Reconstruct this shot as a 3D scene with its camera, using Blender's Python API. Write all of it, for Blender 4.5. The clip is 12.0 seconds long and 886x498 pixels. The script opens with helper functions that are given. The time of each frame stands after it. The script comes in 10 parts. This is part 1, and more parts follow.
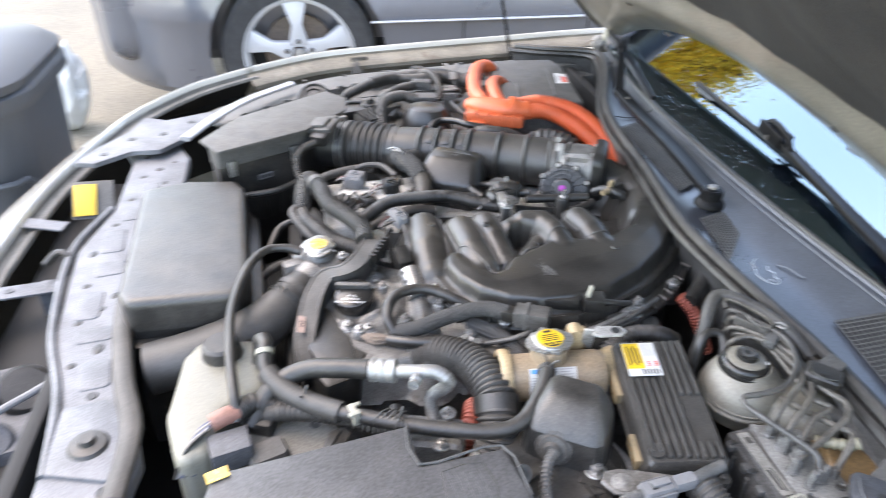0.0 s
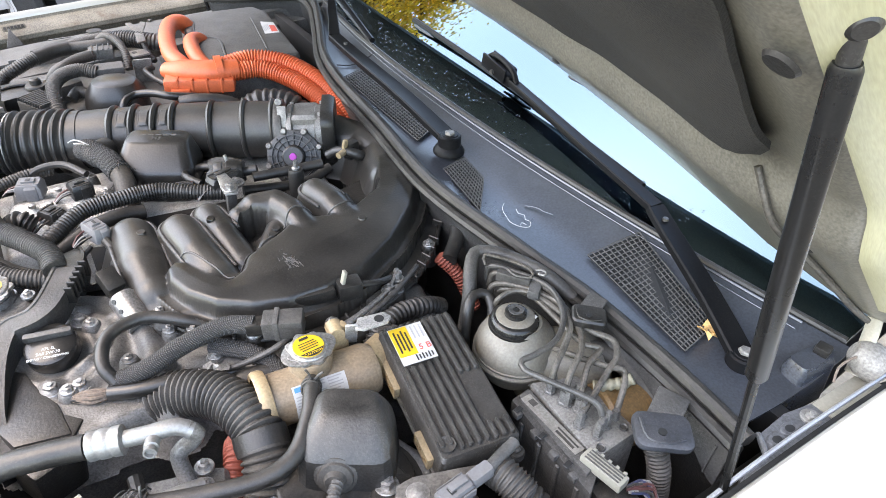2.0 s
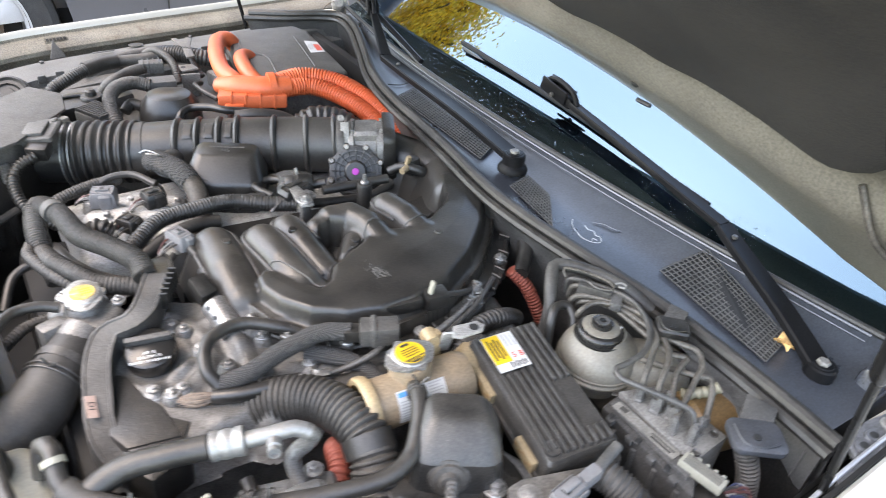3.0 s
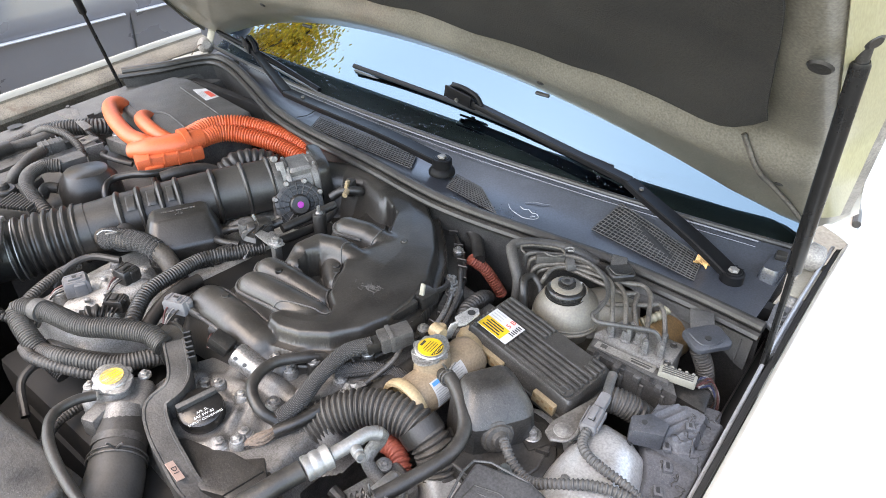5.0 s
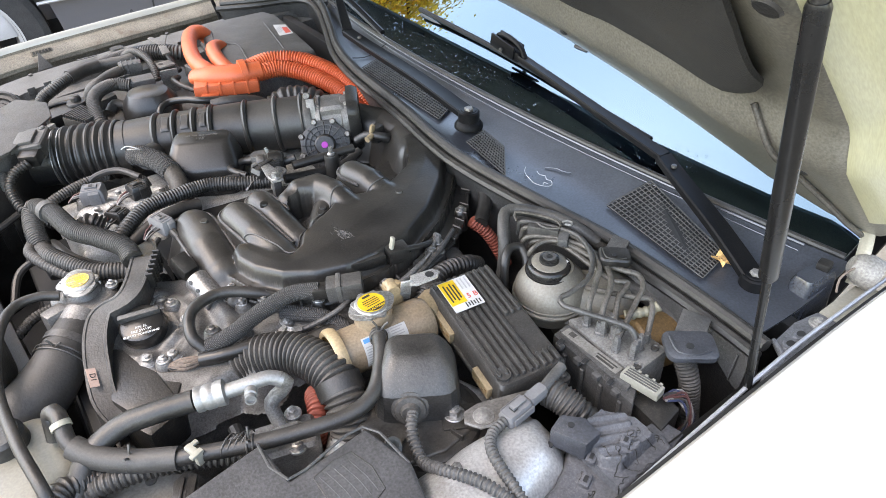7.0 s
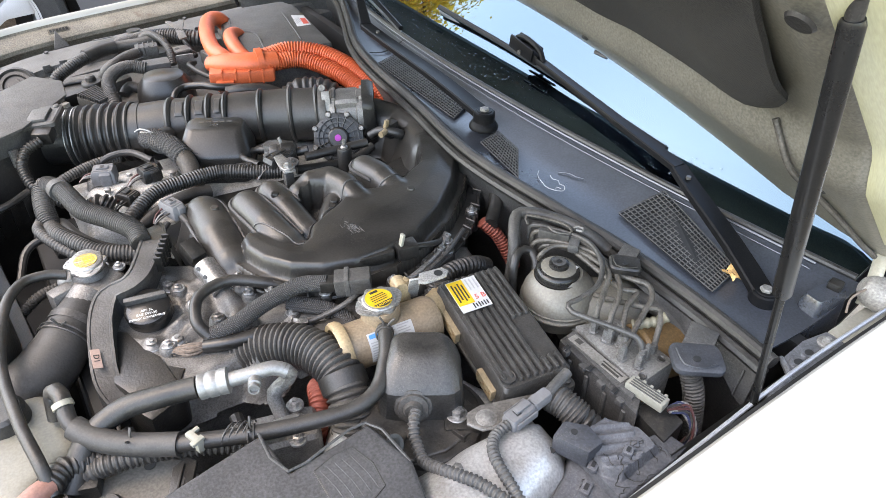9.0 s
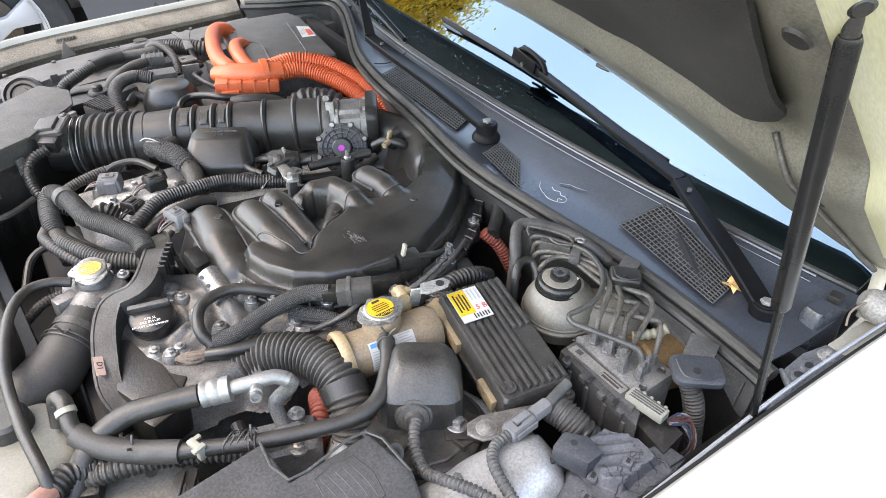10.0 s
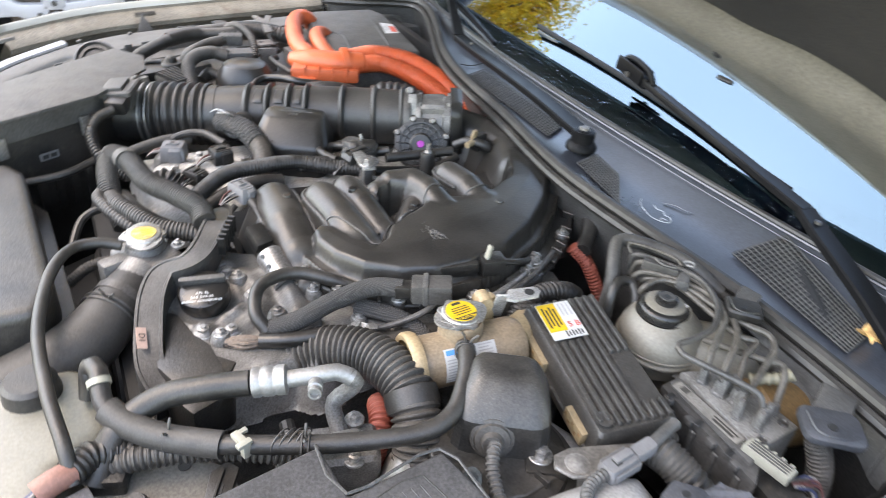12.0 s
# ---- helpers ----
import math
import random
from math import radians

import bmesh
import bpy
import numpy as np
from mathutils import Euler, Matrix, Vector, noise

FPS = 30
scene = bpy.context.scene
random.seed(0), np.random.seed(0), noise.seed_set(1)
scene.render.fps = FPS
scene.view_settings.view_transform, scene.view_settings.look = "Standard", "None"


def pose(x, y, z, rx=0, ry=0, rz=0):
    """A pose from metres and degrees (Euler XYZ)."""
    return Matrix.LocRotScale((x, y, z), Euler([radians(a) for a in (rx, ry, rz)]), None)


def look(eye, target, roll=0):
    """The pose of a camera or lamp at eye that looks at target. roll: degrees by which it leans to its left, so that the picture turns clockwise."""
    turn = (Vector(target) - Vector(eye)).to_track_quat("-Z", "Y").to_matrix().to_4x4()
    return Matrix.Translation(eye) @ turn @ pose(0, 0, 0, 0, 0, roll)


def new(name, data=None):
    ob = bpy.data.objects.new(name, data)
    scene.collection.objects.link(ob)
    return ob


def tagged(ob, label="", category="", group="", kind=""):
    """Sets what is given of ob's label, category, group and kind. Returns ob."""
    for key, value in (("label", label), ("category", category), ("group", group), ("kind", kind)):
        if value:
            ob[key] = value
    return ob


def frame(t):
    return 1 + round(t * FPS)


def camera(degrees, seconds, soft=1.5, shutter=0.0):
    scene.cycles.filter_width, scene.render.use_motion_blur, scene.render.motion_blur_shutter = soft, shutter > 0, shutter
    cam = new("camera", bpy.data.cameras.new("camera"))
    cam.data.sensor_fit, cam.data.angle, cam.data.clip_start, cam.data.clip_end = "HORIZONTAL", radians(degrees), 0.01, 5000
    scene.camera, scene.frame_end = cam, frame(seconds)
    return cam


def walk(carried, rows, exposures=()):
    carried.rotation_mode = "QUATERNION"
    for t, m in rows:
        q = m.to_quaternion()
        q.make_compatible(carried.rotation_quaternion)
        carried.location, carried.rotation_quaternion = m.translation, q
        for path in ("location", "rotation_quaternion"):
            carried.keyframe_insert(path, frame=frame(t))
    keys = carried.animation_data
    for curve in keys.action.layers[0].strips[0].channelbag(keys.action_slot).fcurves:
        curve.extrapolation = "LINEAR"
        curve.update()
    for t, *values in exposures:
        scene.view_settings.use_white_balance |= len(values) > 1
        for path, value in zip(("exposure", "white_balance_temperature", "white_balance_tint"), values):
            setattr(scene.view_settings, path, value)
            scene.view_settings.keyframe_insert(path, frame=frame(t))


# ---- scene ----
cam = camera(65.2, 12.0, soft=0.6, shutter=0.35)
PATH = [
    (0, (-0.016, -0.015, 1.519), (0.3, 1.638, 0.438), 1.4),
    (0.5, (-0.022, 0.054, 1.53), (0.709, 1.553, 0.425), 3.9),
    (1, (-0.005, 0.086, 1.523), (0.759, 1.534, 0.375), 2.0),
    (1.5, (0.021, 0.097, 1.51), (0.864, 1.474, 0.329), 2.7),
    (2, (0.054, 0.101, 1.498), (0.967, 1.417, 0.301), 3.6),
    (2.5, (0.056, 0.115, 1.491), (0.97, 1.433, 0.297), 4.9),
    (3, (-0.077, 0.15, 1.493), (0.92, 1.46, 0.357), 6.0),
    (3.5, (-0.242, 0.202, 1.565), (0.971, 1.308, 0.423), 3.6),
    (3.7, (-0.245, 0.199, 1.583), (1.011, 1.266, 0.45), 2.2),
    (5.3, (-0.267, 0.185, 1.575), (1.025, 1.186, 0.421), 0.7),
    (5.5, (-0.25, 0.174, 1.568), (1.037, 1.17, 0.405), 0.6),
    (6, (-0.143, 0.113, 1.544), (0.951, 1.298, 0.361), -1.3),
    (6.5, (-0.058, 0.053, 1.532), (0.915, 1.326, 0.335), -0.6),
    (7, (-0.042, 0.045, 1.523), (0.862, 1.351, 0.308), -1.6),
    (9, (-0.049, 0.053, 1.521), (0.85, 1.361, 0.304), 1.3),
    (9.5, (-0.053, 0.053, 1.524), (0.847, 1.368, 0.315), 1.6),
    (10, (-0.05, 0.049, 1.525), (0.851, 1.376, 0.33), 1.5),
    (10.5, (-0.053, 0.047, 1.526), (0.853, 1.38, 0.342), 1.5),
    (11, (-0.082, 0.067, 1.525), (0.835, 1.415, 0.368), -2.3),
    (11.5, (-0.083, 0.08, 1.516), (0.851, 1.396, 0.334), -0.9),
    (12, (-0.073, 0.128, 1.427), (0.774, 1.559, 0.316), 6.0),
]
walk(cam, [(t, look(eye, target, roll)) for t, eye, target, roll in PATH], exposures=[(0, 3.27, 7950, 12), (2.5, 3.29, 8300, 12), (3.5, 3.25, 8350, 12), (5.5, 3.10, 8400, 11.5), (6.0, 3.04, 8400, 11), (7.0, 3.08, 8400, 11.5), (9.5, 3.12, 8400, 11.5), (11.5, 3.19, 8400, 11.5), (12, 3.17, 8400, 11.5)])

# ---- world and light ----
world = bpy.data.worlds.new("world")
scene.world = world
world.use_nodes = True
_wn = world.node_tree.nodes
sky = _wn.new("ShaderNodeTexSky")
sky.sky_type = "NISHITA"
sky.sun_disc = False
sky.sun_elevation = radians(62)
sky.sun_rotation = radians(-62)
sky.air_density, sky.dust_density, sky.ozone_density = 1.0, 1.2, 2.0
world.node_tree.links.new(sky.outputs[0], _wn["Background"].inputs[0])
_wn["Background"].inputs[1].default_value = 0.175
sun_data = bpy.data.lights.new("sun", "SUN")
sun_data.energy, sun_data.angle, sun_data.color = 0.36, radians(118), (1.0, 0.95, 0.88)
sun_ob = new("sun", sun_data)
sun_ob.matrix_world = look((-4.15, 3.1, 9.73), (0.0, 0.9, 0.9))


# ---- materials ----
def mat(name, col, rough=0.5, metal=0.0, var=0.36, scale=30.0, bump=0.1, fine=350.0, dust=0.0,
        dust_col=(0.245, 0.218, 0.185), spots=0.0, spot_col=(0.02, 0.02, 0.02), rand=0.0, coat=0.0, sub=0.0, stretch=None, specks=0.0, spec=0.5):
    dust *= 0.45
    m = bpy.data.materials.new(name)
    m.use_nodes = True
    nt = m.node_tree
    N, L = nt.nodes, nt.links
    p = N["Principled BSDF"]
    tc = N.new("ShaderNodeTexCoord")
    src = tc.outputs["Object"]
    if stretch:
        mp = N.new("ShaderNodeMapping")
        mp.inputs["Scale"].default_value = stretch
        L.new(src, mp.inputs[0])
        src = mp.outputs[0]
    n1 = N.new("ShaderNodeTexNoise")
    n1.inputs["Scale"].default_value, n1.inputs["Detail"].default_value = scale, 6
    n2 = N.new("ShaderNodeTexNoise")
    n2.inputs["Scale"].default_value, n2.inputs["Detail"].default_value = fine, 3
    L.new(src, n1.inputs["Vector"]), L.new(src, n2.inputs["Vector"])
    add = N.new("ShaderNodeMath")
    add.operation = "MULTIPLY_ADD"
    add.inputs[1].default_value, add.inputs[2].default_value = 1.1, -0.55
    L.new(n2.outputs[0], add.inputs[0])
    tot = N.new("ShaderNodeMath")
    L.new(n1.outputs[0], tot.inputs[0]), L.new(add.outputs[0], tot.inputs[1])
    mr = N.new("ShaderNodeMapRange")
    mr.inputs[1].default_value, mr.inputs[2].default_value = 0.25, 0.75
    mr.inputs[3].default_value, mr.inputs[4].default_value = 1 - var, 1 + var
    L.new(tot.outputs[0], mr.inputs[0])
    fac = mr.outputs[0]
    if rand:
        oi = N.new("ShaderNodeObjectInfo")
        rr = N.new("ShaderNodeMapRange")
        rr.inputs[3].default_value, rr.inputs[4].default_value = 1 - rand, 1 + rand
        L.new(oi.outputs["Random"], rr.inputs[0])
        mm = N.new("ShaderNodeMath")
        mm.operation = "MULTIPLY"
        L.new(fac, mm.inputs[0]), L.new(rr.outputs[0], mm.inputs[1])
        fac = mm.outputs[0]
    sc = N.new("ShaderNodeVectorMath")
    sc.operation = "SCALE"
    sc.inputs[0].default_value = col
    L.new(fac, sc.inputs["Scale"])
    colour = sc.outputs[0]
    if dust:
        geo = N.new("ShaderNodeNewGeometry")
        sep = N.new("ShaderNodeSeparateXYZ")
        L.new(geo.outputs["Normal"], sep.inputs[0])
        up = N.new("ShaderNodeMapRange")
        up.inputs[1].default_value, up.inputs[2].default_value = -0.2, 1.0
        up.inputs[3].default_value, up.inputs[4].default_value = 0.25, 1.0
        L.new(sep.outputs[2], up.inputs[0])
        n3 = N.new("ShaderNodeTexNoise")
        n3.inputs["Scale"].default_value, n3.inputs["Detail"].default_value = scale * 0.6, 8
        n3.inputs["Roughness"].default_value = 0.65
        L.new(tc.outputs["Object"], n3.inputs["Vector"])
        dr = N.new("ShaderNodeMapRange")
        dr.inputs[1].default_value, dr.inputs[2].default_value = 0.3, 0.75
        dr.inputs[4].default_value = dust
        L.new(n3.outputs[0], dr.inputs[0])
        dm = N.new("ShaderNodeMath")
        dm.operation = "MULTIPLY"
        L.new(up.outputs[0], dm.inputs[0]), L.new(dr.outputs[0], dm.inputs[1])
        mx = N.new("ShaderNodeMix")
        mx.data_type = "RGBA"
        mx.inputs[7].default_value = (*dust_col, 1)
        L.new(dm.outputs[0], mx.inputs[0]), L.new(colour, mx.inputs[6])
        colour = mx.outputs[2]
        ro = N.new("ShaderNodeMath")
        ro.operation = "MULTIPLY_ADD"
        ro.inputs[1].default_value, ro.inputs[2].default_value = 0.9, rough
        ro.use_clamp = True
        L.new(dm.outputs[0], ro.inputs[0])
        L.new(ro.outputs[0], p.inputs["Roughness"])
    else:
        rm = N.new("ShaderNodeMapRange")
        rm.inputs[3].default_value, rm.inputs[4].default_value = max(0.02, rough - 0.1), min(1, rough + 0.1)
        L.new(n1.outputs[0], rm.inputs[0])
        L.new(rm.outputs[0], p.inputs["Roughness"])
    if spots:
        n4 = N.new("ShaderNodeTexNoise")
        n4.inputs["Scale"].default_value, n4.inputs["Detail"].default_value = scale * 1.7, 10
        n4.inputs["Roughness"].default_value = 0.7
        L.new(tc.outputs["Object"], n4.inputs["Vector"])
        sr = N.new("ShaderNodeMapRange")
        sr.inputs[1].default_value, sr.inputs[2].default_value = 0.55, 0.68
        sr.inputs[4].default_value = spots
        L.new(n4.outputs[0], sr.inputs[0])
        mx2 = N.new("ShaderNodeMix")
        mx2.data_type = "RGBA"
        mx2.inputs[7].default_value = (*spot_col, 1)
        L.new(sr.outputs[0], mx2.inputs[0]), L.new(colour, mx2.inputs[6])
        colour = mx2.outputs[2]
    if specks:
        n5 = N.new("ShaderNodeTexNoise")
        n5.inputs["Scale"].default_value, n5.inputs["Detail"].default_value = 650.0, 3
        n5.inputs["Roughness"].default_value = 0.6
        L.new(tc.outputs["Object"], n5.inputs["Vector"])
        n6 = N.new("ShaderNodeTexNoise")
        n6.inputs["Scale"].default_value, n6.inputs["Detail"].default_value = 22.0, 4
        L.new(tc.outputs["Object"], n6.inputs["Vector"])
        s5 = N.new("ShaderNodeMapRange")
        s5.inputs[1].default_value, s5.inputs[2].default_value = 0.55, 0.66
        L.new(n5.outputs[0], s5.inputs[0])
        s6 = N.new("ShaderNodeMapRange")
        s6.inputs[1].default_value, s6.inputs[2].default_value = 0.42, 0.62
        s6.inputs[3].default_value, s6.inputs[4].default_value = 0.15 * specks, specks
        L.new(n6.outputs[0], s6.inputs[0])
        sm = N.new("ShaderNodeMath")
        sm.operation = "MULTIPLY"
        L.new(s5.outputs[0], sm.inputs[0]), L.new(s6.outputs[0], sm.inputs[1])
        mx5 = N.new("ShaderNodeMix")
        mx5.data_type = "RGBA"
        mx5.inputs[7].default_value = (0.24, 0.225, 0.20, 1)
        L.new(sm.outputs[0], mx5.inputs[0]), L.new(colour, mx5.inputs[6])
        colour = mx5.outputs[2]
    L.new(colour, p.inputs["Base Color"])
    p.inputs["Metallic"].default_value = metal
    p.inputs["Specular IOR Level"].default_value = spec
    if coat:
        p.inputs["Coat Weight"].default_value = coat
        p.inputs["Coat Roughness"].default_value = 0.08
    if sub:
        p.inputs["Subsurface Weight"].default_value = sub
        p.inputs["Subsurface Radius"].default_value = (0.01, 0.008, 0.005)
        p.inputs["Subsurface Scale"].default_value = 0.5
    if bump:
        b = N.new("ShaderNodeBump")
        b.inputs["Strength"].default_value, b.inputs["Distance"].default_value = bump, 0.0012
        L.new(tot.outputs[0], b.inputs["Height"])
        L.new(b.outputs[0], p.inputs["Normal"])
    return m


def leaf_mat(name, col):
    """A thin leaf that lets light through; each leaf differs a little."""
    m = bpy.data.materials.new(name)
    m.use_nodes = True
    N, L = m.node_tree.nodes, m.node_tree.links
    p, out = N["Principled BSDF"], N["Material Output"]
    geo = N.new("ShaderNodeNewGeometry")
    mr = N.new("ShaderNodeMapRange")
    mr.inputs[3].default_value, mr.inputs[4].default_value = 0.5, 1.15
    L.new(geo.outputs["Random Per Island"], mr.inputs[0])
    sc = N.new("ShaderNodeVectorMath")
    sc.operation = "SCALE"
    sc.inputs[0].default_value = col
    L.new(mr.outputs[0], sc.inputs["Scale"]), L.new(sc.outputs[0], p.inputs["Base Color"])
    p.inputs["Roughness"].default_value = 0.6
    t = N.new("ShaderNodeBsdfTranslucent")
    L.new(sc.outputs[0], t.inputs["Color"])
    mx = N.new("ShaderNodeMixShader")
    mx.inputs[0].default_value = 0.6
    L.new(p.outputs[0], mx.inputs[1]), L.new(t.outputs[0], mx.inputs[2]), L.new(mx.outputs[0], out.inputs[0])
    return m


def weave_mat(name, dark, light):
    """Braided sleeve: fine slanting threads, crossing."""
    m = mat(name, dark, 0.75, dust=0.25, bump=0.0)
    nt = m.node_tree
    N, L = nt.nodes, nt.links
    p = N["Principled BSDF"]
    tc = N.new("ShaderNodeTexCoord")
    hs = []
    for turn in (40, -40):
        mp = N.new("ShaderNodeMapping")
        mp.inputs["Rotation"].default_value = (radians(turn), radians(turn * 0.7), radians(turn))
        w = N.new("ShaderNodeTexWave")
        w.inputs["Scale"].default_value, w.inputs["Distortion"].default_value = 170.0, 1.0
        L.new(tc.outputs["Object"], mp.inputs[0]), L.new(mp.outputs[0], w.inputs[0])
        hs.append(w.outputs["Fac"])
    mul = N.new("ShaderNodeMath")
    mul.operation = "MULTIPLY"
    L.new(hs[0], mul.inputs[0]), L.new(hs[1], mul.inputs[1])
    mx = N.new("ShaderNodeMix")
    mx.data_type = "RGBA"
    mx.inputs[6].default_value, mx.inputs[7].default_value = (*dark, 1), (*light, 1)
    L.new(mul.outputs[0], mx.inputs[0]), L.new(mx.outputs[2], p.inputs["Base Color"])
    b = N.new("ShaderNodeBump")
    b.inputs["Strength"].default_value, b.inputs["Distance"].default_value = 0.8, 0.0015
    L.new(mul.outputs[0], b.inputs["Height"]), L.new(b.outputs[0], p.inputs["Normal"])
    return m


def glass_mat(name, tint, rough=0.0, ior=1.5, coat=(1.0, 1.0, 1.0)):
    m = bpy.data.materials.new(name)
    m.use_nodes = True
    p = m.node_tree.nodes["Principled BSDF"]
    p.inputs["Base Color"].default_value = (*tint, 1)
    p.inputs["Roughness"].default_value = rough
    p.inputs["Transmission Weight"].default_value = 1.0
    p.inputs["IOR"].default_value = ior
    p.inputs["Specular Tint"].default_value = (*coat, 1)
    return m


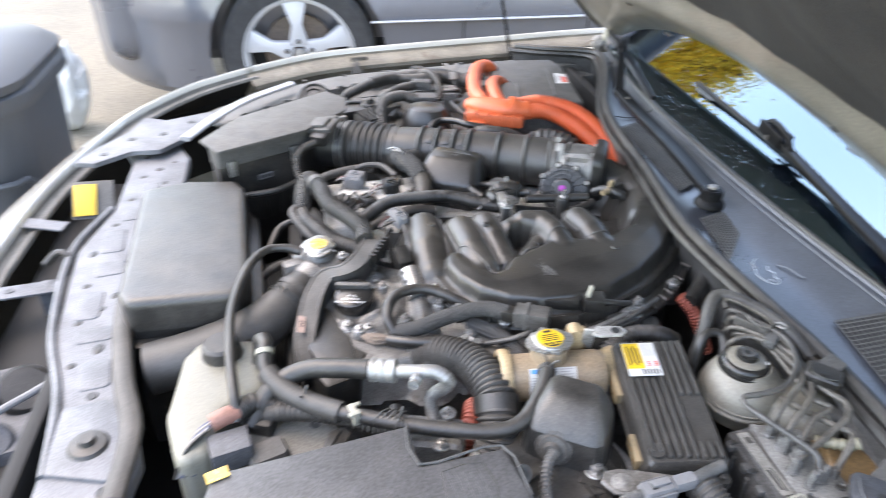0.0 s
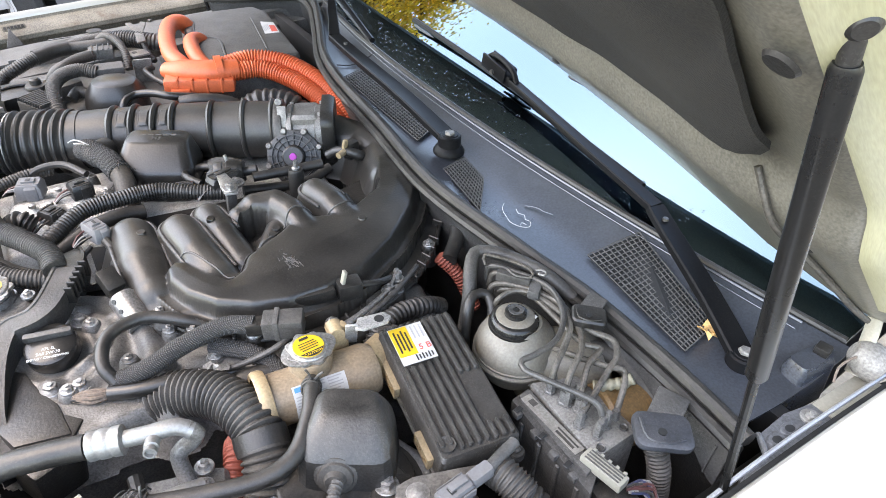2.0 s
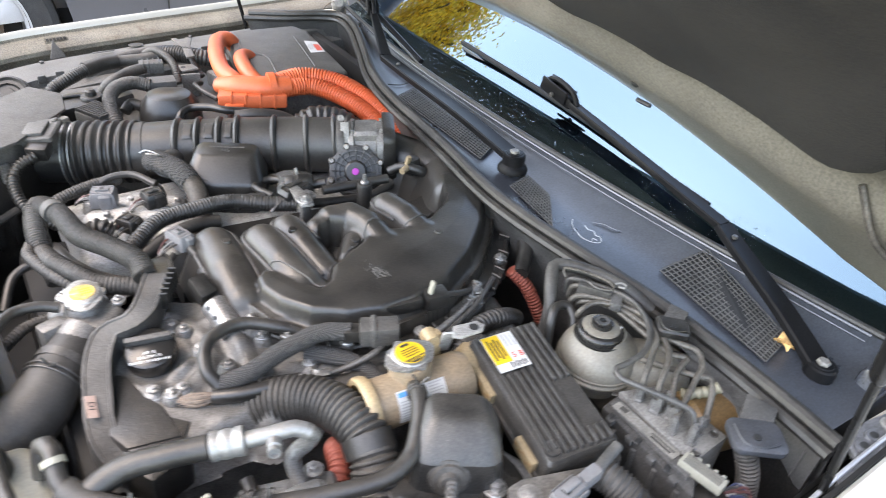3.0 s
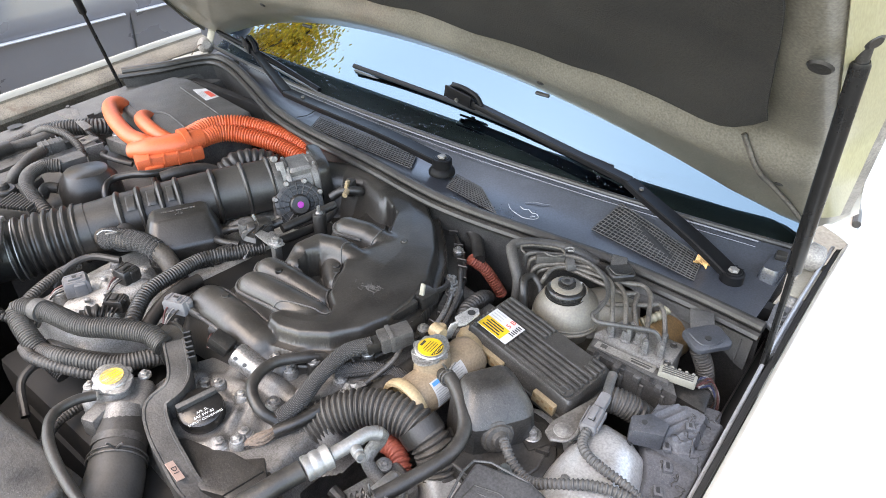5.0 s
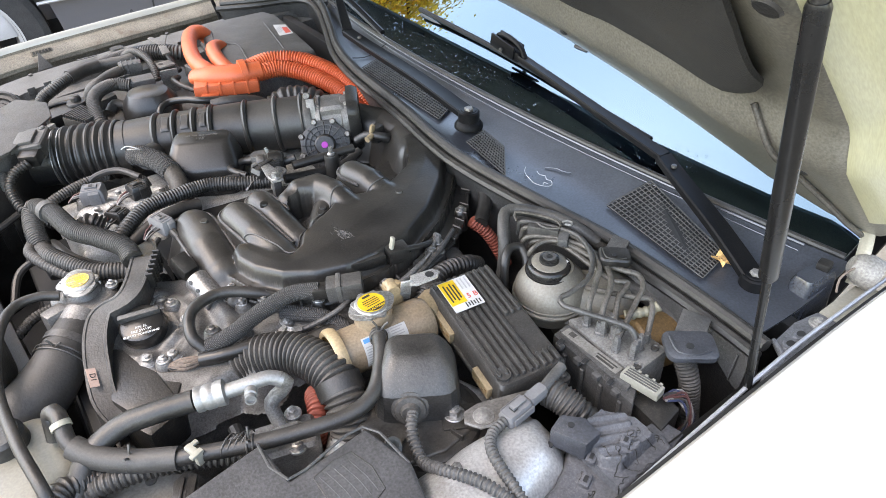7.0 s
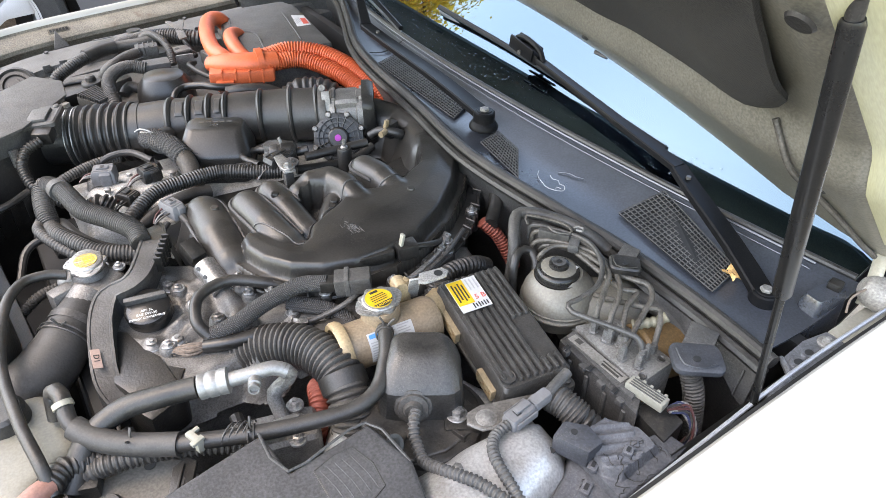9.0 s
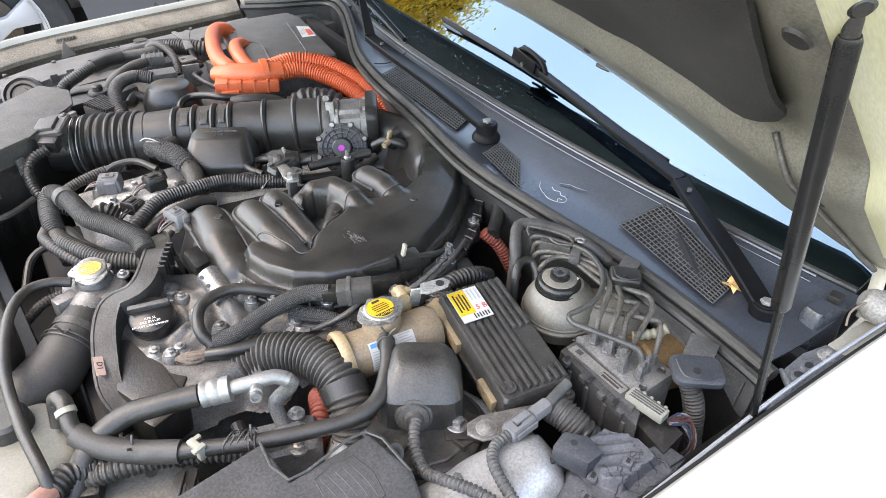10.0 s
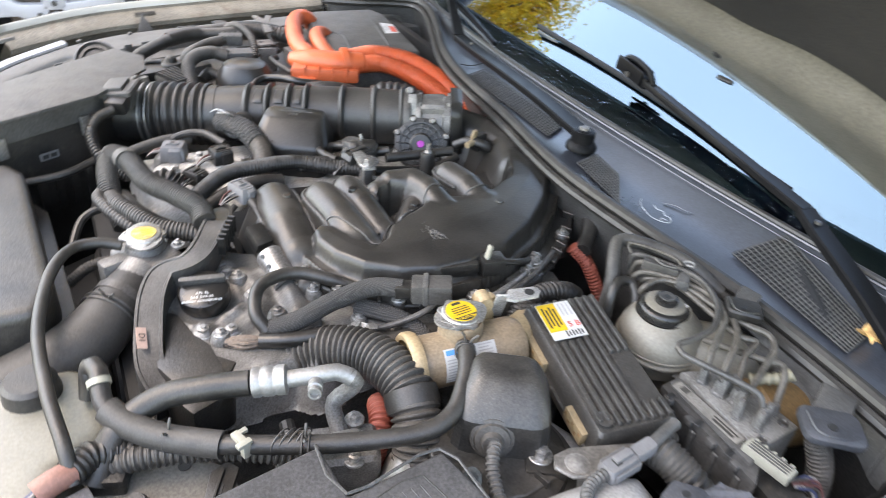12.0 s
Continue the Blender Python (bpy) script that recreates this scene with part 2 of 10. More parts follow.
M = dict(
    plastic=mat("black_plastic", (0.0095, 0.0092, 0.0088), 0.35, var=0.5, dust=0.26, bump=0.3, specks=0.14, spots=0.34, spot_col=(0.085, 0.074, 0.06)),
    plastic_shiny=mat("satin_black_plastic", (0.0115, 0.0110, 0.0105), 0.29, var=0.5, dust=0.30, scale=14, bump=0.15, specks=0.10, spots=0.30, spot_col=(0.050, 0.044, 0.036)),
    wiper=mat("satin_wiper_black", (0.006, 0.006, 0.0065), 0.4, var=0.2, bump=0.04, specks=0.03, spec=0.1),
    plastic_grey=mat("dusty_grey_plastic", (0.052, 0.051, 0.049), 0.55, dust=0.4, bump=0.45, specks=0.22, spots=0.35, spot_col=(0.024, 0.023, 0.021)),
    plastic_blue=mat("faded_blue_grey_plastic", (0.060, 0.063, 0.071), 0.55, dust=0.3, spots=0.6, spot_col=(0.033, 0.037, 0.047), scale=24, bump=0.4, specks=0.35),
    rubber=mat("black_rubber", (0.0112, 0.0107, 0.0101), 0.40, var=0.5, dust=0.36, bump=0.25, specks=0.09, spots=0.42, spot_col=(0.058, 0.050, 0.040)),
    rubber_grey=mat("dusty_rubber", (0.033, 0.0305, 0.0275), 0.52, var=0.5, dust=0.42, bump=0.3, specks=0.14, spots=0.35, spot_col=(0.012, 0.0115, 0.011)),
    braid=weave_mat("braided_sleeve", (0.016, 0.0155, 0.015), (0.11, 0.105, 0.10)),
    # Near-black of the underbody; also paints shade into gaps, block and flange.
    dark=mat("underbody_and_shade_black", (0.006, 0.006, 0.006), 0.75, dust=0.06),
    alu=mat("cast_aluminium", (0.165, 0.160, 0.152), 0.45, 0.5, dust=0.35, spots=0.6, spot_col=(0.070, 0.062, 0.053), bump=0.4, scale=45, fine=500, specks=0.3),
    alu_clean=mat("bright_aluminium", (0.25, 0.25, 0.245), 0.45, 0.6, dust=0.15, bump=0.05, var=0.15, spots=0.55, spot_col=(0.22, 0.205, 0.175), scale=70),
    steel=mat("zinc_plated_steel", (0.36, 0.355, 0.345), 0.42, 0.85, dust=0.2, spots=0.2, spot_col=(0.16, 0.11, 0.07)),
    steel_dark=mat("dull_steel_line", (0.065, 0.062, 0.058), 0.45, 0.35, dust=0.25),
    paint_body=mat("pearl_white_paint", (0.43, 0.414, 0.374), 0.22, var=0.03, scale=6, bump=0.0, coat=0.6),
    paint_inner=mat("inner_body_paint", (0.27, 0.25, 0.20), 0.45, var=0.12, scale=12, dust=0.35, dust_col=(0.22, 0.19, 0.15), coat=0.2),
    paint_dark=mat("dirty_inner_panel", (0.095, 0.091, 0.082), 0.55, dust=0.35, dust_col=(0.20, 0.175, 0.14), scale=14),
    # Cream yellow stands in for yellow light reflected on the bonnet's side hem.
    hem_sheen_paint=mat("yellow_sheen_hem_paint", (0.33, 0.31, 0.19), 0.35, var=0.12, scale=7, dust=0.3, dust_col=(0.30, 0.28, 0.20), bump=0.02, coat=0.3, spots=0.1, spot_col=(0.33, 0.30, 0.20), stretch=(0.3, 3.0, 0.3)),
    hem_grime=mat("grimy_hem_edge", (0.20, 0.185, 0.165), 0.5, var=0.4, scale=18, dust=0.4, spots=0.5, spot_col=(0.10, 0.08, 0.065)),
    hose_rubber=mat("satin_hose_rubber", (0.0150, 0.0145, 0.0140), 0.36, var=0.5, scale=20, dust=0.5, dust_col=(0.20, 0.18, 0.15), bump=0.15, specks=0.05, spots=0.30, spot_col=(0.045, 0.041, 0.036)),
    # Body paint under the bonnet turned khaki: its shade is in the base colour.
    shaded_hood_paint=mat("shaded_bonnet_inner_paint", (0.160, 0.149, 0.121), 0.36, 0.25, var=0.3, scale=9, dust=0.4, dust_col=(0.17, 0.15, 0.115), coat=0.3, spots=0.4, spot_col=(0.125, 0.115, 0.092), specks=0.04, bump=0.04),
    silver_paint=mat("silver_support_paint", (0.34, 0.345, 0.355), 0.36, 0.4, var=0.12, dust=0.3, spots=0.35, spot_col=(0.2, 0.2, 0.2), scale=18, bump=0.15, specks=0.12),
    support=mat("dirty_support_paint", (0.112, 0.116, 0.125), 0.5, 0.2, dust=0.45, dust_col=(0.2, 0.19, 0.18), spots=0.5, spot_col=(0.13, 0.13, 0.135), scale=22, bump=0.3, specks=0.3),
    apron_far=mat("dusty_apron_paint", (0.066, 0.065, 0.062), 0.5, dust=0.5, dust_col=(0.20, 0.19, 0.165), scale=16, bump=0.25, specks=0.25, spots=0.45, spot_col=(0.05, 0.047, 0.042)),
    casting=mat("pale_cast_aluminium", (0.36, 0.355, 0.34), 0.48, 0.45, dust=0.25, spots=0.3, spot_col=(0.14, 0.13, 0.12), bump=0.6, scale=40, fine=500),
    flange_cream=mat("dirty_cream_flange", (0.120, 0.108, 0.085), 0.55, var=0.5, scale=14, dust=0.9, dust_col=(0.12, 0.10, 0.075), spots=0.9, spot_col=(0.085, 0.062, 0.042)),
    water=glass_mat("rain_water", (1.0, 1.0, 1.0)),
    orange=mat("orange_cable_sheath", (0.54, 0.105, 0.036), 0.45, var=0.12, dust=0.15, spots=0.2, spot_col=(0.25, 0.06, 0.03)),
    orange_dull=mat("dull_red_orange_conduit", (0.23, 0.050, 0.030), 0.6, var=0.15, dust=0.2),
    beige=mat("aged_beige_plastic", (0.33, 0.245, 0.140), 0.42, var=0.25, scale=18, dust=0.5, dust_col=(0.17, 0.125, 0.085), sub=0.1, spots=0.5, spot_col=(0.20, 0.145, 0.09)),
    tank=mat("translucent_white_plastic", (0.165, 0.150, 0.122), 0.42, var=0.2, scale=14, dust=0.25, dust_col=(0.24, 0.205, 0.16), sub=0.15, spots=0.4, spot_col=(0.12, 0.10, 0.075)),
    tank_aged=mat("aged_translucent_plastic", (0.165, 0.158, 0.128), 0.45, var=0.14, scale=12, dust=0.3, dust_col=(0.30, 0.26, 0.20), sub=0.15, spots=0.3, spot_col=(0.15, 0.135, 0.10)),
    tower=mat("dirty_silver_tower_paint", (0.50, 0.495, 0.485), 0.30, 0.6, var=0.25, dust=0.45, dust_col=(0.19, 0.165, 0.13), spots=0.4, spot_col=(0.19, 0.165, 0.13), scale=11, bump=0.08, specks=0.12),
    strut=mat("gloss_black", (0.008, 0.008, 0.008), 0.28, var=0.2, bump=0.01, specks=0.03, spec=0.25, coat=0.08),
    line_steel=mat("dusty_grey_brake_line", (0.070, 0.063, 0.053), 0.45, 0.2, var=0.5, scale=60, dust=0.35),
    tan=mat("dull_tan_plastic", (0.24, 0.18, 0.105), 0.5, var=0.2, dust=0.3),
    brown=mat("amber_varnish", (0.20, 0.115, 0.045), 0.4, var=0.3, scale=22, dust=0.2),
    white=mat("white_nylon", (0.24, 0.232, 0.19), 0.5, var=0.1, dust=0.15),
    grey_conn=mat("light_grey_connector", (0.125, 0.124, 0.126), 0.55, var=0.12, dust=0.25),
    yellow=mat("yellow_label", (0.56, 0.36, 0.02), 0.45, var=0.08, bump=0.0),
    yellow_worn=mat("worn_yellow_label", (0.50, 0.34, 0.08), 0.5, var=0.15, spots=0.9, spot_col=(0.48, 0.45, 0.38), scale=75, bump=0.0),
    label=mat("white_paper_label", (0.44, 0.44, 0.43), 0.5, var=0.06, bump=0.0, dust=0.12),
    ink=mat("black_ink", (0.02, 0.02, 0.02), 0.5, var=0.1, bump=0.0),
    ink_grey=mat("grey_ink", (0.30, 0.30, 0.30), 0.5, var=0.1, bump=0.0),
    ink_white=mat("white_ink", (0.55, 0.55, 0.54), 0.5, var=0.1, bump=0.0),
    red=mat("red_print", (0.50, 0.07, 0.045), 0.5, var=0.1, bump=0.0),
    pink=mat("faded_pink_label", (0.34, 0.24, 0.20), 0.55, var=0.1, bump=0.0),
    blue=mat("blue_print", (0.05, 0.22, 0.50), 0.5, var=0.1, bump=0.0),
    purple=mat("magenta_paint_dot", (0.36, 0.03, 0.33), 0.5, var=0.1, bump=0.0),
    pad=mat("hood_insulation_felt", (0.0115, 0.0102, 0.0076), 0.95, var=0.6, scale=8, fine=420, bump=0.9, spots=0.5, spot_col=(0.018, 0.0155, 0.0115), specks=0.03),
    cowl=mat("blue_grey_cowl_plastic", (0.030, 0.0340, 0.0415), 0.24, var=0.5, scale=7, dust=0.38, dust_col=(0.195, 0.203, 0.222), spots=0.3, spot_col=(0.018, 0.019, 0.022), spec=0.8, specks=0.06),
    frit=mat("black_ceramic_band", (0.010, 0.011, 0.013), 0.2, var=0.1, bump=0.0),
    concrete=mat("concrete_ground", (0.135, 0.118, 0.090), 0.85, var=0.3, scale=1.5, fine=60, bump=0.3, spots=0.4, spot_col=(0.095, 0.082, 0.062)),
    silver_car=mat("metallic_grey_paint", (0.13, 0.133, 0.148), 0.3, 0.4, var=0.05, scale=4, bump=0.0, coat=0.5),
    tyre=mat("tyre_rubber", (0.025, 0.025, 0.026), 0.8, dust=0.2),
    bin=mat("dark_blue_grey_bin", (0.035, 0.041, 0.050), 0.55, var=0.12, scale=5, dust=0.15),
    leaf=leaf_mat("autumn_leaf", (0.92, 0.62, 0.07)),
    leaf_green=leaf_mat("green_leaf", (0.20, 0.26, 0.05)),
    bark=mat("tree_bark", (0.12, 0.09, 0.06), 0.9, var=0.3, scale=8, bump=0.6),
    dry_leaf=mat("dry_leaf", (0.55, 0.32, 0.12), 0.7, var=0.3, scale=80),
    copper=mat("fuzzy_brown_tape", (0.15, 0.115, 0.09), 0.8, var=0.3, scale=120, bump=0.6),
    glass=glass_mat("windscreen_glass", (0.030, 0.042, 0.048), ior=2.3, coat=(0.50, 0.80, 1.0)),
    wire_red=mat("red_wire", (0.085, 0.030, 0.028), 0.5, dust=0.15),
    wire_blue=mat("blue_wire", (0.03, 0.04, 0.09), 0.5, dust=0.15),
    wire_white=mat("pale_wire", (0.2, 0.19, 0.18), 0.5, dust=0.15),
    unit_black=mat("dusty_black_case", (0.0245, 0.0235, 0.0220), 0.36, dust=0.3, bump=0.35, specks=0.3, spots=0.4, spot_col=(0.075, 0.068, 0.056), scale=40),
    plastic_dusty=mat("dust_greyed_plastic", (0.034, 0.0335, 0.0330), 0.45, var=0.5, scale=26, dust=0.5, bump=0.4, specks=0.25, spots=0.5, spot_col=(0.016, 0.0155, 0.015)),
    steel_dusty=mat("dusty_zinc_plate", (0.20, 0.192, 0.178), 0.5, 0.35, dust=0.4, spots=0.4, spot_col=(0.11, 0.10, 0.085), scale=40),
    label_worn=mat("worn_grey_label", (0.17, 0.16, 0.14), 0.55, var=0.3, scale=50, bump=0.0, dust=0.3),
    tab_blue=mat("dark_slate_plastic", (0.030, 0.033, 0.040), 0.5, dust=0.25, specks=0.2),
    paint_slate=mat("scuffed_slate_paint", (0.105, 0.108, 0.115), 0.4, 0.2, dust=0.4, specks=0.2, spots=0.4, spot_col=(0.055, 0.055, 0.058), scale=30),
    nylon=mat("yellowed_nylon", (0.15, 0.135, 0.09), 0.5, var=0.2, dust=0.4),
    hose_dusty=mat("blotched_dusty_hose", (0.028, 0.027, 0.0255), 0.5, var=0.35, scale=16, dust=0.4, bump=0.2, specks=0.08, spots=0.9, spot_col=(0.016, 0.0155, 0.015)),
    hose_brown=mat("brown_dusty_hose", (0.046, 0.038, 0.030), 0.55, var=0.45, scale=30, dust=0.4, bump=0.4, specks=0.1, spots=0.5, spot_col=(0.020, 0.018, 0.016)),
    beige_brown=mat("browned_translucent_plastic", (0.215, 0.160, 0.105), 0.4, var=0.25, scale=20, dust=0.5, dust_col=(0.15, 0.115, 0.08), sub=0.1, spots=0.4, spot_col=(0.27, 0.20, 0.12)),
    cover_black=mat("scuffed_black_cover", (0.0160, 0.0155, 0.0148), 0.32, var=0.6, scale=22, dust=0.45, bump=0.3, specks=0.2, spots=0.6, spot_col=(0.050, 0.046, 0.040)),
    runner_dusty=mat("brown_dusted_runner", (0.0160, 0.0146, 0.0130), 0.30, var=0.45, scale=16, dust=0.5, bump=0.15, specks=0.10, spots=0.35, spot_col=(0.050, 0.043, 0.034)),
    rim_silver=mat("silver_wheel_lacquer", (0.44, 0.445, 0.46), 0.35, 0.25, var=0.06, scale=10, bump=0.0, coat=0.3),
    boot_pink=mat("faded_salmon_rubber", (0.22, 0.105, 0.080), 0.5, var=0.2, dust=0.3),
    cap_black=mat("satin_black_cap", (0.0080, 0.0079, 0.0078), 0.26, var=0.3, dust=0.12, bump=0.1, specks=0.06),
    lid_grey=mat("mottled_grey_lid", (0.043, 0.043, 0.044), 0.42, var=0.5, scale=11, dust=0.3, dust_col=(0.17, 0.165, 0.16), bump=0.25, specks=0.12, spots=0.6, spot_col=(0.060, 0.059, 0.060)),
    line_plate=mat("dusty_dark_zinc", (0.115, 0.108, 0.098), 0.5, 0.25, var=0.4, dust=0.4, spots=0.4, spot_col=(0.06, 0.055, 0.05), scale=50),
    interior=mat("dark_cabin_trim", (0.014, 0.014, 0.015), 0.85, var=0.1, scale=5, bump=0.0),
)

# ---- helpers of this scene ----
BASE = {}


def thing(name, at, label, category, group="", kind=""):
    e = new(name)
    e.location = at
    e.empty_display_size = 0.05
    BASE[e.name] = Vector(at)
    return tagged(e, label, category, group, kind)


def mesh_of(name, bm, material, off=(0, 0, 0), smooth=35):
    bmesh.ops.recalc_face_normals(bm, faces=bm.faces)
    bmesh.ops.translate(bm, verts=bm.verts, vec=-Vector(off))
    me = bpy.data.meshes.new(name)
    bm.to_mesh(me)
    bm.free()
    me.materials.append(material)
    if smooth:
        me.shade_smooth()
        me.set_sharp_from_angle(angle=radians(smooth))
    return me


def part(name, bm, material, parent, label="", smooth=35):
    off = BASE[parent.name]
    ob = new(name, mesh_of(name, bm, material, off, smooth))
    ob.parent = parent
    BASE[ob.name] = off
    return tagged(ob, label)


def single(name, bm, material, label, category, group="", kind="", smooth=35):
    lo = Vector([min(v.co[i] for v in bm.verts) for i in range(3)])
    hi = Vector([max(v.co[i] for v in bm.verts) for i in range(3)])
    off = Vector(((lo.x + hi.x) / 2, (lo.y + hi.y) / 2, lo.z))
    ob = new(name, mesh_of(name, bm, material, off, smooth))
    ob.location = off
    BASE[ob.name] = off
    return tagged(ob, label, category, group, kind)


def spline(pts, step=0.006):
    P = [Vector(p[:3]) for p in pts]
    R = [p[3] if len(p) > 3 else None for p in pts]
    out = []
    n = len(P)
    for i in range(n - 1):
        p0 = P[i - 1] if i else P[0] * 2 - P[1]
        p1, p2 = P[i], P[i + 1]
        p3 = P[i + 2] if i + 2 < n else P[-1] * 2 - P[-2]
        k = max(2, int((p2 - p1).length / step))
        for j in range(k):
            u = j / k
            q = 0.5 * ((2 * p1) + (p2 - p0) * u + (2 * p0 - 5 * p1 + 4 * p2 - p3) * u * u + (3 * p1 - p0 - 3 * p2 + p3) * u ** 3)
            r = None if R[i] is None else R[i] + (R[i + 1] - R[i]) * u
            out.append((q, r))
    out.append((P[-1], R[-1]))
    return out


def tube(pts, r=0.006, seg=12, step=0.006, pitch=0.0, amp=0.0, start=0.0, end=1e9, bm=None, cap=True, flat=1.0, lobe=False):
    """A hose along a smooth line; pitch and amp make the rings of a corrugated one, between two lengths along it."""
    bm = bm or bmesh.new()
    s = spline(pts, min(step, pitch / 6) if pitch else step)
    n = len(s)
    tan = []
    for i in range(n):
        tan.append((s[min(i + 1, n - 1)][0] - s[max(i - 1, 0)][0]).normalized())
    up = Vector((0, 0, 1)) if abs(tan[0].z) < 0.9 else Vector((1, 0, 0))
    side = tan[0].cross(up).normalized()
    rings, run = [], 0.0
    for i in range(n):
        side = (side - tan[i] * side.dot(tan[i])).normalized()
        nor = side.cross(tan[i])
        if i:
            run += (s[i][0] - s[i - 1][0]).length
        rr = s[i][1] or r
        if pitch and start <= run <= end:
            w = 2 * abs(math.sin(math.pi * run / pitch)) - 1.2 if lobe else math.sin(2 * math.pi * run / pitch)
            rr += amp * max(-0.8, min(1.0, w * 1.5))
        rings.append([bm.verts.new(s[i][0] + side * (rr * math.cos(a)) + nor * (rr * flat * math.sin(a)))
                      for a in (2 * math.pi * k / seg for k in range(seg))])
    for a, b in zip(rings, rings[1:]):
        for k in range(seg):
            bm.faces.new((a[k], a[(k + 1) % seg], b[(k + 1) % seg], b[k]))
    if cap:
        bm.faces.new(rings[0][::-1])
        bm.faces.new(rings[-1])
    return bm


def box(size, m=None, bevel=0.003, bm=None, segs=2):
    own = bmesh.new()
    bmesh.ops.create_cube(own, size=1.0)
    bmesh.ops.scale(own, verts=own.verts, vec=size)
    if bevel:
        bmesh.ops.bevel(own, geom=own.edges[:], offset=min(bevel, min(size) * 0.45), segments=segs, profile=0.6, affect="EDGES")
    if m is not None:
        bmesh.ops.transform(own, verts=own.verts, matrix=m)
    return merge(own, bm)


def merge(own, bm):
    if bm is None:
        return own
    tmp = bpy.data.meshes.new("tmp")
    own.to_mesh(tmp)
    own.free()
    bm.from_mesh(tmp)
    bpy.data.meshes.remove(tmp)
    return bm


def lathe(profile, m=None, seg=24, bm=None, cap=True):
    """A turned shape: (radius, height) pairs round the z axis."""
    own = bmesh.new()
    rings = []
    for r, z in profile:
        if r < 1e-6:
            rings.append([own.verts.new((0, 0, z))])
        else:
            rings.append([own.verts.new((r * math.cos(2 * math.pi * k / seg), r * math.sin(2 * math.pi * k / seg), z)) for k in range(seg)])
    for a, b in zip(rings, rings[1:]):
        for k in range(seg):
            q = [a[k % len(a)], a[(k + 1) % len(a)], b[(k + 1) % len(b)], b[k % len(b)]]
            q = list(dict.fromkeys(q))
            if len(q) > 2:
                own.faces.new(q)
    for ring in (rings[0], rings[-1]):
        if cap and len(ring) > 2:
            own.faces.new(ring)
    if m is not None:
        bmesh.ops.transform(own, verts=own.verts, matrix=m)
    return merge(own, bm)


def prism(outline, z0, z1, bevel=0.004, bm=None, segs=2, m=None):
    """A plate or block of a given plan between two heights, its top edge rounded."""
    own = bmesh.new()
    f = own.faces.new([own.verts.new((x, y, z0)) for x, y in outline])
    ex = bmesh.ops.extrude_face_region(own, geom=[f])
    vs = [v for v in ex["geom"] if isinstance(v, bmesh.types.BMVert)]
    bmesh.ops.translate(own, verts=vs, vec=(0, 0, z1 - z0))
    bmesh.ops.recalc_face_normals(own, faces=own.faces)
    if bevel:
        top = [e for e in own.edges if all(abs(v.co.z - z1) < 1e-6 for v in e.verts)]
        up = [e for e in own.edges if abs(e.verts[0].co.z - e.verts[1].co.z) > abs(z1 - z0) * 0.5]
        bmesh.ops.bevel(own, geom=top + up, offset=bevel, segments=segs, profile=0.6, affect="EDGES", clamp_overlap=True)
    if m is not None:
        bmesh.ops.transform(own, verts=own.verts, matrix=m)
    return merge(own, bm)


def aim(p, q, roll=0):
    """A pose at p whose z axis points to q."""
    d = (Vector(q) - Vector(p)).normalized()
    return Matrix.Translation(p) @ d.to_track_quat("Z", "Y").to_matrix().to_4x4() @ pose(0, 0, 0, 0, 0, roll)


def bolt(parent, at, r=0.007, h=0.006, axis=(0, 0, 1), material=None, washer=True, name="bolt"):
    m = aim(at, Vector(at) + Vector(axis), 17)
    bm = lathe([(0, h + 0.001), (r * 0.55, h + 0.0008), (r * 0.98, h), (r, h - 0.001), (r, 0)], m, 6)
    if washer:
        lathe([(0, 0.0025), (r * 1.55, 0.0025), (r * 1.65, 0.0018), (r * 1.65, -0.001), (0, -0.001)], m, 18, bm)
        lathe([(0, h + 0.0025), (r * 0.45, h + 0.0025), (r * 0.5, h)], m, 12, bm)
    return part(name, bm, material or M["steel"], parent, smooth=30)


def writing(text, m, size, material, parent, depth=0.0003, align="CENTER"):
    cu = bpy.data.curves.new("lettering", "FONT")
    cu.body, cu.size, cu.extrude, cu.align_x, cu.align_y = text, size, depth, align, "CENTER"
    cu.resolution_u = 2
    tmp = bpy.data.objects.new("lettering", cu)
    scene.collection.objects.link(tmp)
    me = bpy.data.meshes.new_from_object(tmp)
    bpy.data.objects.remove(tmp)
    bm = bmesh.new()
    bm.from_mesh(me)
    bpy.data.meshes.remove(me)
    bmesh.ops.transform(bm, verts=bm.verts, matrix=m)
    return part("lettering", bm, material, parent, smooth=0)


def frame_on(o, u, v):
    """A pose at o with x along u and y nearest to v."""
    x = Vector(u).normalized()
    z = x.cross(Vector(v)).normalized()
    y = z.cross(x)
    return Matrix.Translation(o) @ Matrix((x, y, z)).transposed().to_4x4()


def sheet(fn, nu, nv, thick=0.0):
    """A sheet from fn(u, v), u and v from 0 to 1."""
    bm = bmesh.new()
    g = [[bm.verts.new(fn(i / nu, j / nv)) for j in range(nv + 1)] for i in range(nu + 1)]
    for i in range(nu):
        for j in range(nv):
            bm.faces.new((g[i][j], g[i + 1][j], g[i + 1][j + 1], g[i][j + 1]))
    if thick:
        bmesh.ops.recalc_face_normals(bm, faces=bm.faces)
        bmesh.ops.solidify(bm, geom=bm.faces[:], thickness=thick)
    return bm


def lerp(table, x):
    """Straight-line reading of a table of (x, value)."""
    if x <= table[0][0]:
        return table[0][1]
    for (a, va), (b, vb) in zip(table, table[1:]):
        if x <= b:
            return va + (vb - va) * (x - a) / (b - a)
    return table[-1][1]


